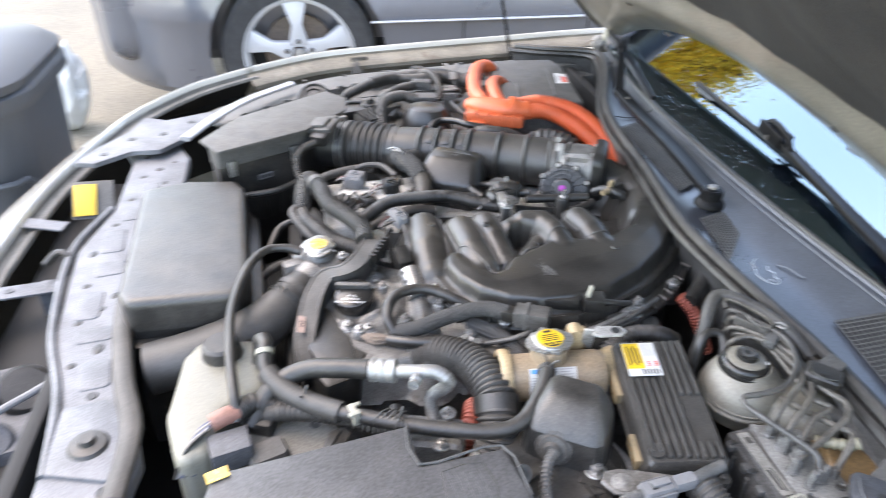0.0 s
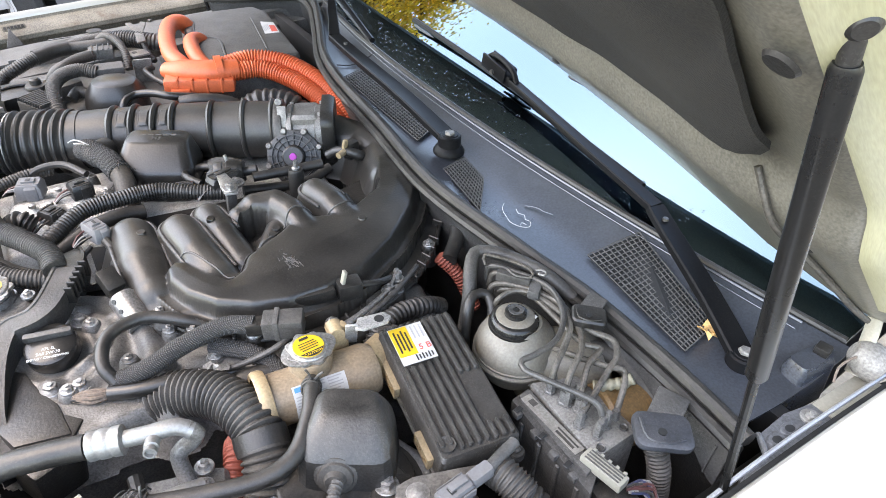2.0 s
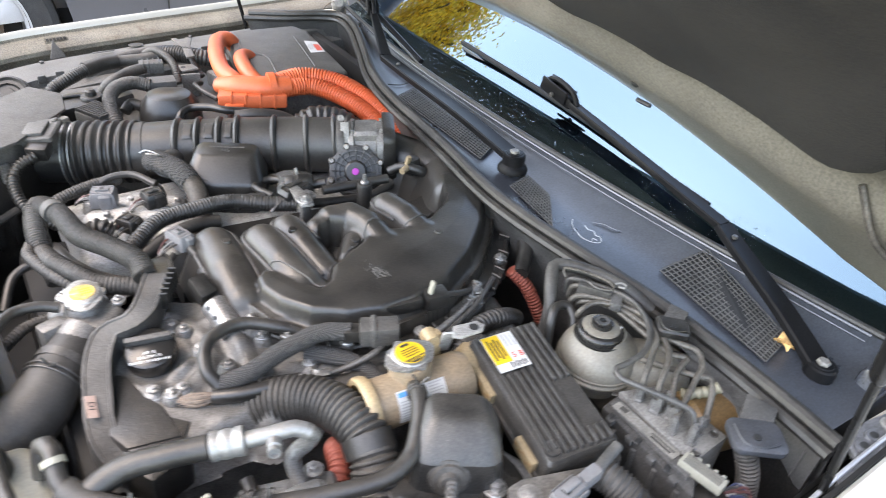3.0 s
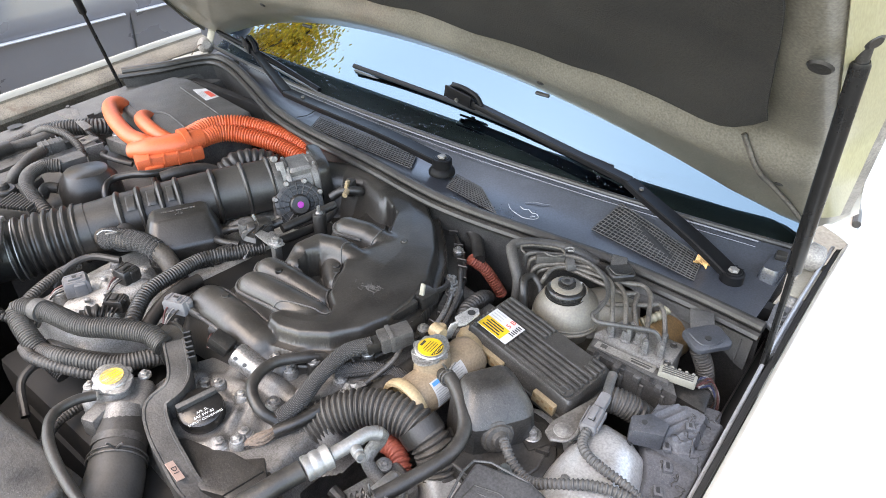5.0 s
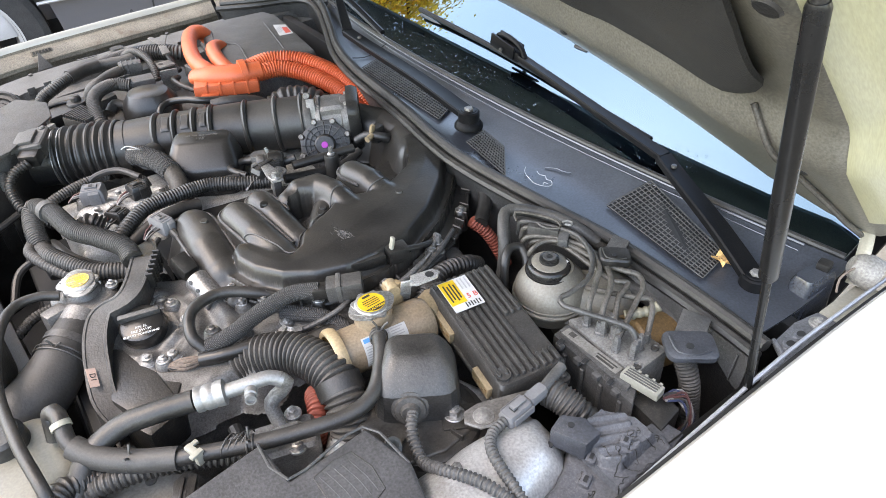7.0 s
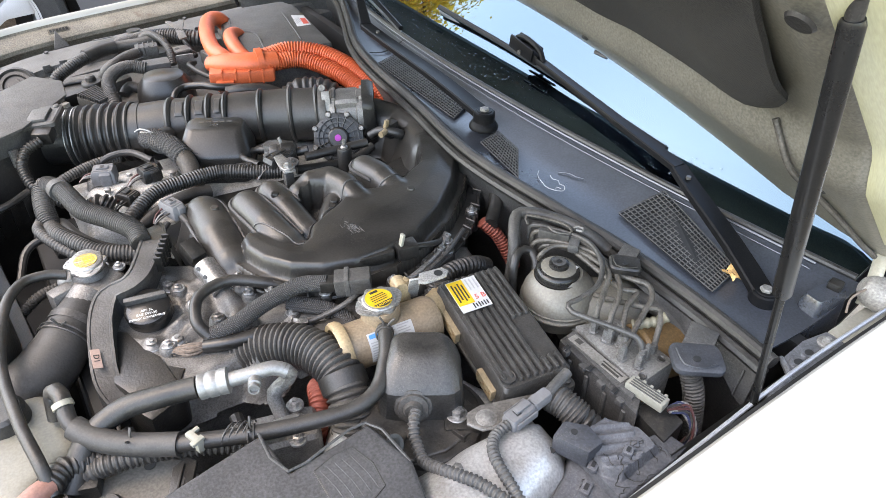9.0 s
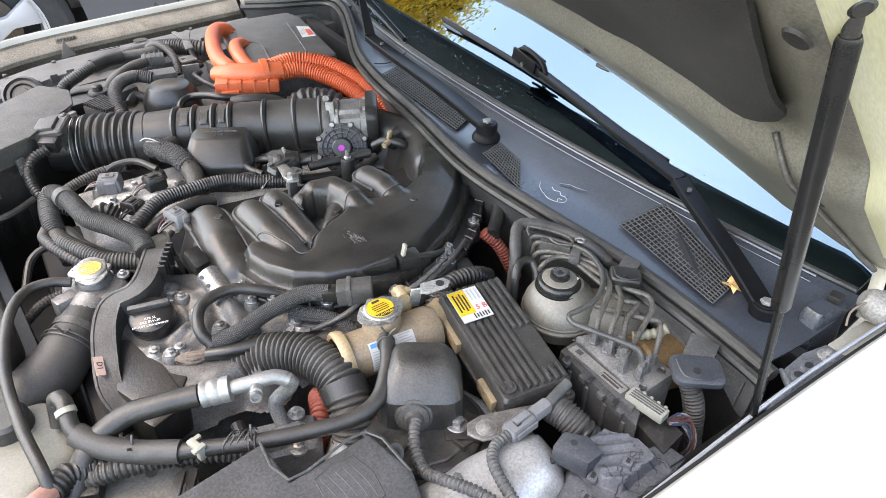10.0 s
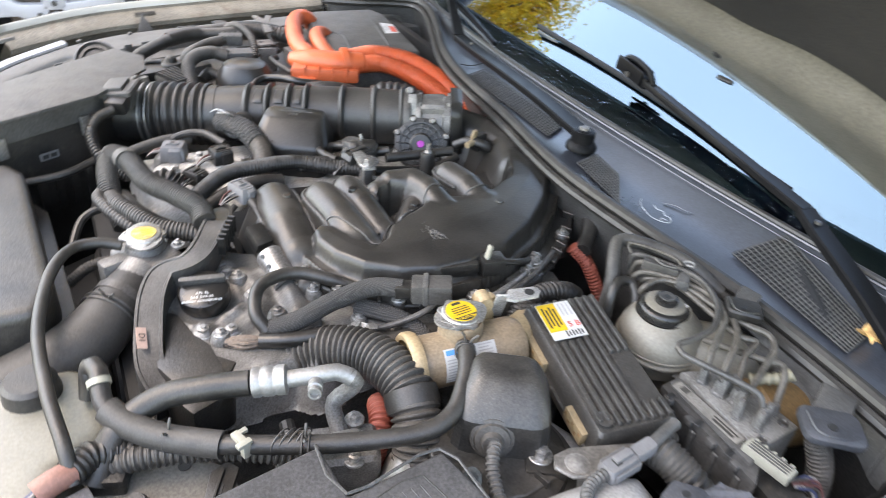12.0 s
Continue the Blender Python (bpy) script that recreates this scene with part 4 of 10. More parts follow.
for sy in (-1, 1):
    def hem(u, v, fold):
        """A point of the side hem, from the hinge end to the nose and outwards; fold: the turned edge beyond it."""
        d_ = -0.10 + 1.08 * u
        end = 0.960 + 0.054 * (0.45 + 0.55 * min(1.0, 3.2 * u))
        w_ = end + 0.012 * v if fold else 0.958 + 0.004 * math.sin(3.0 * u) + (end - 0.958 - 0.004 * math.sin(3.0 * u)) * v
        return hood(d_, MID + sy * w_ * (lerp(HOOD_HALF, max(0, d_)) - 0.002), frame_in(0.3, w_, d_) * (1.0 if d_ > 0.1 else 0.8) + 0.0035 * math.sin(math.pi * min(1.0, (w_ - 0.958) * 20)))
    # hem colour carries the reflected yellow light, streaks included
    part("side_hem", sheet(lambda u, v: hem(u, v, False), 50, 10, 0.003), M["hem_sheen_paint"], hd, "side hem of the bonnet, yellow sheen put into its paint")
    part("hem_fold", sheet(lambda u, v: hem(u, v, True), 50, 4, 0.003), M["hem_grime"], hd, "grimy folded outer edge of the bonnet")
    y = MID + sy * 0.725
    part("plug", lathe([(0, 0.003), (0.010, 0.0025), (0.012, 0.0)], aim(hood(0.315, y, 0.004), hood(0.315, y, 0.05)), 20), M["rubber"], hd, "black rubber plug")
    y = MID + sy * 0.60
    part("frame_hole", lathe([(0, 0.002), (0.005, 0.002), (0.007, 0.0)], aim(hood(0.007, MID + sy * 0.688, 0.028), hood(0.007, MID + sy * 0.688, 0.06)), 16), M["ink"], hd)
    part("frame_hole", lathe([(0, 0.002), (0.004, 0.002), (0.006, 0.0)], aim(hood(0.030, MID + sy * 0.323, 0.0385), hood(0.030, MID + sy * 0.323, 0.06)), 16), M["ink"], hd)
    y = MID + sy * 0.285
    part("edge_clip", box((0.026, 0.006, 0.006), frame_on(on_frame(hood_d0(y) + 0.004, y, 0.008), (0, 1, 0), HU), 0.002), M["rubber"], hd, "small black clip on the rear edge")
    y = MID + sy * 0.625
    part("washer_hose", tube([on_frame(d_, MID + sy * w_, 0.004) for d_, w_ in ((0.088, 0.640), (0.050, 0.664), (0.005, 0.680), (-0.050, 0.700), (-0.105, 0.715), (-0.160, 0.722))], 0.0034, 8), M["line_steel"], hd, "dusty washer hose on the frame")
    part("pad_fastener", lathe([(0, 0.002), (0.012, 0.0015), (0.014, 0)], aim(hood(0.130, MID + sy * 0.615, 0.019), hood(0.130, MID + sy * 0.615, 0.05)), 18), M["pad"], hd)

# gas struts
for sy in (-1, 1):
    y = MID + sy * 0.755
    lo, hi = Vector((0.50, y, 0.94)), Vector((0.403, y - sy * 0.002, 1.385))
    gs = thing("gas_strut", lo, "black gas strut holding up the bonnet", "gas strut", "gas struts")
    mid = lo.lerp(hi, 0.41)
    ax = (hi - lo).normalized()
    part("rod", tube([lo, lo.lerp(hi, 0.2), mid], 0.0042, 10, 0.1), M["strut"], gs)
    ln = (hi - mid).length
    part("cylinder", lathe([(0, 0), (0.0065, 0), (0.0085, 0.004), (0.0085, ln - 0.012), (0.0070, ln - 0.008), (0, ln - 0.008)], aim(mid, hi), 24), M["strut"], gs)
    part("end_fitting", lathe([(0, ln - 0.012), (0.0058, ln - 0.012), (0.0060, ln + 0.006), (0.0078, ln + 0.008), (0.0080, ln + 0.014), (0.0060, ln + 0.018), (0, ln + 0.018)], aim(mid, hi), 20), M["rubber"], gs)
    hi = hi + ax * 0.016
    sway = Vector((0.35, -sy * 0.45, 0.25)).normalized()
    part("ball_socket", lathe([(0, -0.010), (0.006, -0.010), (0.009, -0.007), (0.0095, 0.0), (0.009, 0.007), (0.006, 0.011), (0, 0.011)], aim(hi, hi + sway), 20), M["rubber"], gs)
    part("ball_stud", lathe([(0, 0.008), (0.0045, 0.008), (0.0045, 0.020), (0.008, 0.021), (0.008, 0.025), (0, 0.025)], aim(hi, hi + sway), 14), M["steel_dark"], gs)
    hg = thing("hinge_assembly", (0.74, MID + sy * 0.755, 0.93), "painted steel bonnet hinge with a bolted arm", "hinge", "bonnet hinges")
    part("arm", tube([(0.722, MID + sy * 0.705, 1.085), (0.748, MID + sy * 0.712, 1.055), (0.752, MID + sy * 0.722, 1.022), (0.742, MID + sy * 0.730, 0.99), (0.728, MID + sy * 0.735, 0.965)], 0.010, 12, 0.006, flat=0.45), M["paint_inner"], hg)
    part("base_plate", box((0.09, 0.035, 0.006), pose(0.70, MID + sy * 0.755, 0.960), 0.002), M["paint_inner"], hg)
    part("pivot_boss", lathe([(0, 0.016), (0.010, 0.016), (0.017, 0.010), (0.021, 0.0), (0.021, -0.014), (0, -0.014)], aim((0.738, MID + sy * 0.737, 0.985), (0.66, MID + sy * 0.60, 1.05)), 24), M["hem_grime"], hg, "rounded pale pivot boss")
    bolt(hg, (0.716, MID + sy * 0.706, 1.062), 0.0075, 0.006, (-0.5, -sy, 0.5))
    bolt(hg, (0.742, MID + sy * 0.706, 1.048), 0.006, 0.006, (-0.5, -sy, 0.3))
    part("lead", tube([(0.690, MID + sy * 0.735, 0.972), (0.698, MID + sy * 0.730, 0.985), (0.715, MID + sy * 0.732, 0.992), (0.735, MID + sy * 0.735, 0.990)], 0.0014, 6), M["copper"], hg, "thin brown lead")

# ---- wipers ----
def bar(pts, bm=None):
    """A pressed channel bar along a line of (x, y, z, half width, height), flat on top with a folded edge on each side."""
    own = bmesh.new()
    rows = []
    P_ = [Vector(p[:3]) for p in pts]
    for i, p in enumerate(pts):
        t_ = (P_[min(i + 1, len(pts) - 1)] - P_[max(i - 1, 0)]).normalized()
        sd = t_.cross(Vector((0, 0, 1))).normalized()
        up = sd.cross(t_)
        w_, h_ = p[3], p[4]
        rows.append([own.verts.new(P_[i] + sd * a * w_ + up * b * h_) for a, b in ((-1, -0.5), (-1, 0.30), (-0.86, 0.5), (-0.4, 0.42), (0.4, 0.42), (0.86, 0.5), (1, 0.30), (1, -0.5))])
    for a, b in zip(rows, rows[1:]):
        for k in range(8):
            own.faces.new((a[k], a[(k + 1) % 8], b[(k + 1) % 8], b[k]))
    own.faces.new(rows[0])
    own.faces.new(rows[-1])
    return merge(own, bm)


def wiper(name, piv, knee, head, blade_a, blade_b, label):
    w = thing(name, piv, label, "wiper", "wipers")
    part("pivot_cover", lathe([(0, 0.008), (0.010, 0.008), (0.014, 0.006), (0.017, 0.003), (0.0175, -0.004), (0.0195, -0.006), (0.0235, -0.012), (0.0235, -0.016), (0, -0.016)], pose(*piv), 24), M["wiper"], w)
    part("pivot_washer", lathe([(0, 0.0135), (0.0115, 0.0135), (0.013, 0.0120), (0.0135, 0.008)], pose(*piv), 24), M["wiper"], w)
    part("pivot_nut", lathe([(0, 0.0175), (0.0060, 0.0175), (0.0078, 0.0162), (0.0078, 0.0120)], pose(*piv), 6), M["steel_dusty"], w)
    part("arm_eye", lathe([(0, 0.0125), (0.0150, 0.0125), (0.0172, 0.0105), (0.0176, 0.0030), (0, 0.0030)], pose(*piv), 28), M["wiper"], w)
    P0, P1, P2 = Vector(piv) + Vector((0, 0, 0.006)), Vector(knee), Vector(head)
    first, second = spline([P0, P0.lerp(P1, 0.35) + Vector((0, 0, 0.004)), P0.lerp(P1, 0.8), P1], 0.03), spline([P1, P1.lerp(P2, 0.4), P1.lerp(P2, 0.8), P2], 0.03)
    part("arm", bar([(*q, 0.0145 - 0.003 * i / len(first), 0.010) for i, (q, _) in enumerate(first)]), M["wiper"], w)
    part("arm_extension", bar([(*(q + Vector((0, 0, 0.001))), 0.0108 - 0.0045 * i / len(second), 0.009) for i, (q, _) in enumerate(second)]), M["wiper"], w)
    part("knee_pin", lathe([(0, 0.004), (0.0035, 0.0035), (0.004, 0.0)], pose(*(P1.lerp(P0, 0.12) + Vector((0, 0, 0.004)))), 10), M["steel_dark"], w)
    part("blade_holder", box((0.05, 0.018, 0.016), frame_on(head, Vector(head) - Vector(knee), (0, 0, 1)), 0.005), M["wiper"], w)
    ax_ = (Vector(head) - Vector(knee)).normalized()
    sd_ = ax_.cross(Vector((0, 0, 1))).normalized()
    for s_ in (-1, 1):
        part("hook_cheek", box((0.060, 0.004, 0.022), frame_on(Vector(head) + ax_ * 0.012 + sd_ * 0.010 * s_ + Vector((0, 0, 0.006)), ax_, sd_), 0.0018), M["wiper"], w)
    part("hook", tube([Vector(head) - ax_ * 0.035 + Vector((0, 0, 0.004)), Vector(head) - ax_ * 0.02 + Vector((0, 0, 0.018)), Vector(head) + ax_ * 0.02 + Vector((0, 0, 0.020)), Vector(head) + ax_ * 0.040 + Vector((0, 0, 0.006)), Vector(head) + ax_ * 0.030 + Vector((0, 0, -0.006))], 0.0045, 8), M["wiper"], w)
    part("hook_pin", lathe([(0, 0.015), (0.004, 0.015), (0.004, -0.015), (0, -0.015)], aim(Vector(head) + ax_ * 0.012, Vector(head) + ax_ * 0.012 + sd_), 12), M["steel_dark"], w)
    part("blade_spine", tube([blade_a, Vector(blade_a).lerp(Vector(blade_b), 0.5) + Vector((0, 0, 0.006)), blade_b], 0.005, 8, 0.03), M["wiper"], w)
    part("blade_rubber", tube([Vector(blade_a) + Vector((0.002, 0, -0.010)), Vector(blade_b) + Vector((0.002, 0, -0.010))], 0.0028, 6, 0.03), M["rubber"], w)


wiper("wiper", (0.636, 0.358, 0.966), (0.694, 0.560, 1.030), (0.695, 0.893, 1.080), (0.712, 0.60, 1.034), (0.722, 1.205, 1.064), "black wiper arm and blade parked on the windscreen")
wiper("wiper", (0.575, 0.853, 1.012), (0.585, 1.262, 1.034), (0.686, 1.495, 1.046), (0.652, 1.24, 1.024), (0.735, 1.69, 1.034), "black wiper arm reaching over the cowl grille")

# ---- engine block, near-black for the shaded depths ----
eng = thing("engine", (0.15, 0.95, 0.55), "aluminium V6 engine with cast head covers", "engine")
# block and front cover are near-black so the gaps between parts look shaded
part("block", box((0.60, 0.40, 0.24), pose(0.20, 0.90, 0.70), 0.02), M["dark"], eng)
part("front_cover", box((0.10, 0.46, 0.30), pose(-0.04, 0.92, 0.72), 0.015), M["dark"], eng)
NEARHEAD = [(-0.06, 0.68), (0.00, 0.645), (0.10, 0.655), (0.42, 0.60), (0.44, 0.70), (0.17, 0.78), (0.12, 0.85), (0.05, 0.89), (-0.03, 0.88), (-0.05, 0.80)]
FARHEAD = [(-0.02, 1.02), (0.10, 0.985), (0.16, 1.03), (0.45, 1.0), (0.45, 1.16), (0.14, 1.20), (-0.02, 1.19)]
# ---- intake manifold ----
PLEN = [(0.143, 0.812), (0.158, 0.826), (0.178, 0.815), (0.206, 0.760), (0.220, 0.768), (0.236, 0.792), (0.290, 0.820), (0.323, 0.842), (0.365, 0.826), (0.400, 0.829), (0.450, 0.855), (0.49, 0.93),
        (0.535, 0.915), (0.548, 0.880), (0.520, 0.839), (0.473, 0.782), (0.417, 0.733), (0.356, 0.698), (0.300, 0.683), (0.250, 0.684), (0.210, 0.697), (0.175, 0.722), (0.150, 0.757), (0.140, 0.79)]


def inside(x, y, poly):
    """Distance inside a plan outline (negative outside)."""
    best, hit = 9.0, False
    for (ax, ay), (bx, by) in zip(poly, poly[1:] + poly[:1]):
        dx, dy = bx - ax, by - ay
        u = max(0, min(1, ((x - ax) * dx + (y - ay) * dy) / (dx * dx + dy * dy)))
        best = min(best, math.hypot(x - ax - u * dx, y - ay - u * dy))
        if (ay > y) != (by > y) and x < (bx - ax) * (y - ay) / (by - ay) + ax:
            hit = not hit
    return best if hit else -best


def pillow(x, y, poly, z0, h, edge):
    d = inside(x, y, poly)
    if d <= 0:
        return z0 + d * 3
    u = min(1, d / edge)
    return z0 + h * math.sqrt(1 - (1 - u) ** 2)


def limb(x, y, pts, r):
    best = -9.0
    for a, b in zip(pts, pts[1:]):
        dx, dy = b[0] - a[0], b[1] - a[1]
        u = max(0, min(1, ((x - a[0]) * dx + (y - a[1]) * dy) / (dx * dx + dy * dy)))
        d = math.hypot(x - a[0] - u * dx, y - a[1] - u * dy)
        z = a[2] + (b[2] - a[2]) * u
        k = 0.93 * r
        best = max(best, z + math.sqrt(r * r - d * d) - r if d < k else z - 0.632 * r - (d - k) * 2.53)
    return best


def blend(vals, k=0.006):
    m = max(vals)
    return m + k * math.log(sum(math.exp((v - m) / k) for v in vals))


RUNNERS = [([(0.130, 0.918, 0.976), (0.128, 0.86, 0.976), (0.129, 0.81, 0.962), (0.134, 0.775, 0.940)], 0.0290),
           ([(0.184, 0.884, 0.986), (0.190, 0.83, 0.985), (0.199, 0.785, 0.975), (0.205, 0.765, 0.966)], 0.0245),
           ([(0.226, 0.902, 0.980), (0.231, 0.86, 0.977), (0.238, 0.805, 0.964)], 0.0205),
           ([(0.264, 0.885, 0.974), (0.286, 0.891, 0.984), (0.312, 0.883, 0.987), (0.323, 0.855, 0.986), (0.329, 0.812, 0.976)], 0.0200),
           ([(0.297, 0.843, 0.966), (0.272, 0.808, 0.966)], 0.0160),
           ([(0.373, 0.885, 0.986), (0.381, 0.85, 0.986), (0.389, 0.812, 0.976)], 0.0225),
           ([(0.50, 0.90, 0.975), (0.525, 0.97, 0.974), (0.52, 1.03, 0.972), (0.49, 1.065, 0.978)], 0.036)]
WEB = [(0.105, 0.925), (0.108, 0.83), (0.135, 0.75), (0.20, 0.72), (0.30, 0.79), (0.42, 0.83), (0.43, 0.895), (0.37, 0.90), (0.35, 0.87), (0.29, 0.87), (0.26, 0.915), (0.20, 0.89), (0.16, 0.93)]


GAP = [(0.255, 0.838), (0.250, 0.862), (0.262, 0.874), (0.280, 0.876), (0.292, 0.868), (0.276, 0.847)]


def manifold_z(x, y):
    d = inside(x, y, PLEN)
    crown = 0.009 * math.sqrt(max(0.0, min(1.0, d / 0.07))) + 0.012 * (x - 0.2)
    vals = [pillow(x, y, PLEN, 0.938, 0.028 + (crown if d > 0 else 0), 0.0085)]
    vals += [limb(x, y, p, r) for p, r in RUNNERS]
    z = max(blend(vals, 0.0016), pillow(x, y, WEB, 0.936, 0.012, 0.008))
    lips = []
    if d > -0.0155 and y < 0.88:
        lips.append(0.9500 if d < -0.0110 else 0.9440)
    if inside(x, y, GAP) > 0 or math.hypot(x - 0.453, y - 0.873) < 0.012:
        return 0.912
    return max([z] + lips)


def height_shell(x0, x1, y0, y1, step, fn, floor, relax=2):
    bm = bmesh.new()
    nx, ny = int((x1 - x0) / step), int((y1 - y0) / step)
    g = {}
    for i in range(nx + 1):
        for j in range(ny + 1):
            x, y = x0 + i * step, y0 + j * step
            z = fn(x, y)
            g[i, j] = (x, y, max(z, floor), z > floor)
    vs = {}

    def vert(k):
        if k not in vs:
            vs[k] = bm.verts.new(g[k][:3])
        return vs[k]
    for i in range(nx):
        for j in range(ny):
            ks = [(i, j), (i + 1, j), (i + 1, j + 1), (i, j + 1)]
            if any(g[k][3] for k in ks):
                bm.faces.new([vert(k) for k in ks])
    for _ in range(relax):
        bmesh.ops.smooth_vert(bm, verts=bm.verts, factor=0.5, use_axis_x=True, use_axis_y=True, use_axis_z=True)
    return bm


NEAR_RIBS = [([(-0.035, 0.86, 0.922), (0.03, 0.855, 0.926), (0.05, 0.84, 0.926)], 0.010), ([(0.03, 0.715, 0.924), (0.06, 0.74, 0.926), (0.07, 0.78, 0.928), (0.06, 0.82, 0.926)], 0.011),
             ([(0.10, 0.655, 0.922), (0.10, 0.72, 0.926), (0.105, 0.79, 0.930)], 0.013), ([(0.06, 0.70, 0.922), (0.10, 0.70, 0.924)], 0.008), ([(0.02, 0.745, 0.922), (0.07, 0.755, 0.926)], 0.007),
             ([(-0.003, 0.727, 0.926), (-0.004, 0.728, 0.926)], 0.013), ([(0.024, 0.715, 0.927), (0.025, 0.716, 0.927)], 0.013), ([(0.040, 0.84, 0.927), (0.041, 0.841, 0.927)], 0.013),
             ([(0.118, 0.79, 0.927), (0.119, 0.79, 0.927)], 0.014), ([(0.13, 0.70, 0.918), (0.20, 0.67, 0.918), (0.30, 0.645, 0.918)], 0.010), ([(0.05, 0.80, 0.922), (0.09, 0.81, 0.930)], 0.015)]
WELL = (0.009, 0.776)


def near_head(x, y):
    z = blend([pillow(x, y, NEARHEAD, 0.892, 0.024, 0.014)] + [limb(x, y, p, r) for p, r in NEAR_RIBS], 0.0015)
    z += 0.0012 * noise.noise(Vector((x * 90, y * 90, 0)))
    d = math.hypot(x - WELL[0], y - WELL[1])
    return z + 0.006 * math.exp(-((d - 0.040) / 0.006) ** 2) if d > 0.02 else z


part("head_cover", height_shell(-0.075, 0.455, 0.585, 0.905, 0.0035, near_head, 0.86), M["alu"], eng, "stained cast aluminium near head cover", smooth=50)
part("head_core", prism(grow(NEARHEAD, -0.012), 0.70, 0.888, 0.004), M["alu"], eng)
FAR_RIBS = [([(0.02, 1.095, 0.935), (0.06, 1.075, 0.940), (0.10, 1.06, 0.940)], 0.024), ([(0.05, 1.13, 0.930), (0.09, 1.115, 0.932), (0.13, 1.10, 0.93)], 0.016), ([(0.03, 1.06, 0.930), (0.05, 1.045, 0.930)], 0.014),
            ([(0.075, 1.10, 0.942), (0.076, 1.10, 0.942)], 0.012), ([(0.055, 1.055, 0.944), (0.056, 1.055, 0.944)], 0.010), ([(0.10, 1.035, 0.926), (0.14, 1.04, 0.926)], 0.016), ([(0.02, 1.15, 0.92), (0.10, 1.15, 0.92)], 0.012)]


def far_head(x, y):
    return blend([pillow(x, y, FARHEAD, 0.885, 0.020, 0.014)] + [limb(x, y, p, r) for p, r in FAR_RIBS], 0.0015) + 0.001 * noise.noise(Vector((x * 90, y * 90, 3)))


part("head_cover", height_shell(-0.03, 0.46, 0.975, 1.21, 0.0035, far_head, 0.85), M["casting"], eng, "pale cast aluminium far head cover", smooth=50)
part("head_core", prism(grow(FARHEAD, -0.012), 0.70, 0.882, 0.004), M["alu"], eng)
for p in ((0.068, 1.092, 0.944), (0.052, 1.058, 0.944), (0.094, 1.118, 0.934), (0.13, 1.085, 0.93), (0.03, 1.075, 0.937)):
    bolt(eng, p, 0.005, 0.005, washer=False)

im = thing("intake_manifold", (0.33, 0.80, 0.86), "black plastic intake manifold with curved runners, dusty and scuffed", "intake manifold")
shell = height_shell(0.08, 0.58, 0.64, 1.11, 0.0019, manifold_z, 0.895, 1)
for f_ in shell.faces:
    c_ = f_.calc_center_median()
    f_.material_index = 1 if inside(c_.x, c_.y, PLEN) < 0.001 else 0
pl_ = part("plenum", shell, M["plastic_shiny"], im, smooth=42)
pl_.data.materials.append(M["runner_dusty"])


def lip(pts, r, drop):
    """The thin welded lip round the closed end of a runner."""
    a, b = Vector(pts[0][:2]), Vector(pts[1][:2])
    t = (a - b).normalized()
    n = Vector((-t.y, t.x))
    last = Vector(pts[-2][:2])
    rows = [(last + n * r, pts[-2][2]), (b + n * r, pts[1][2]), (a + n * r, pts[0][2])]
    rows += [(a + (n * math.cos(u) + t * math.sin(u)) * r, pts[0][2]) for u in (0.8, 1.57, 2.34)]
    rows += [(a - n * r, pts[0][2]), (b - n * r, pts[1][2]), (last - n * r, pts[-2][2])]
    return tube([(q.x, q.y, z - drop) for q, z in rows], 0.0028, 8, 0.006)


for p, r in (RUNNERS[0], RUNNERS[1], RUNNERS[2], RUNNERS[5]):
    part("runner_lip", lip(p, r * 1.0, r * 0.70), M["plastic_dusty"], im)

LOWER = [(0.10, 0.93), (0.105, 0.83), (0.135, 0.745), (0.185, 0.69), (0.25, 0.666), (0.31, 0.653), (0.375, 0.664), (0.44, 0.70), (0.51, 0.772), (0.548, 0.85), (0.545, 0.93), (0.50, 0.95), (0.40, 0.92), (0.30, 0.93), (0.2, 0.95)]
part("joint_flange", prism(LOWER, 0.922, 0.930, 0.002), M["plastic"], im, "thin welded joint flange of the manifold")
part("lower_half", prism(grow(LOWER, -0.012), 0.83, 0.921, 0.012), M["plastic"], im)
rnd = random.Random(4)
scuff = bmesh.new()
for k in range(46):
    cx, cy, a, l = 0.277 + rnd.gauss(0, 0.005), 0.745 + rnd.gauss(0, 0.008), rnd.uniform(0.3, 2.2), rnd.uniform(0.0015, 0.005)
    p = [(cx + math.cos(a) * l * s, cy + math.sin(a) * l * s) for s in (-1, 0, 1)]
    tube([(x, y, manifold_z(x, y) + 0.0001) for x, y in p], 0.0005, 5, 0.004, bm=scuff)
for x, y in ((0.118, 0.905), (0.108, 0.842), (0.124, 0.772), (0.150, 0.728), (0.205, 0.684), (0.29, 0.658), (0.385, 0.672), (0.47, 0.735), (0.530, 0.812)):
    part("flange_boss", lathe([(0, 0.012), (0.0085, 0.012), (0.0098, 0.010), (0.0115, -0.02), (0, -0.02)], pose(x, y, 0.926), 16), M["plastic"], im)
    bolt(im, (x, y, 0.938), 0.0052, 0.006)
part("scuff_mark", scuff, M["plastic_grey"], im, "pale scuffed patch")
seam_pts = [(x, y, manifold_z(x, y) + 0.0004) for x, y in ((p[0].x, p[0].y) for p in spline([(x, y, 0.0) for x, y in PLEN[1:11]], 0.005))]
part("weld_seam", tube([q for q in seam_pts if 0.95 < q[2] < 0.99], 0.0013, 6, 0.004), M["plastic_dusty"], im, "dusty seam where the runners join the plenum")
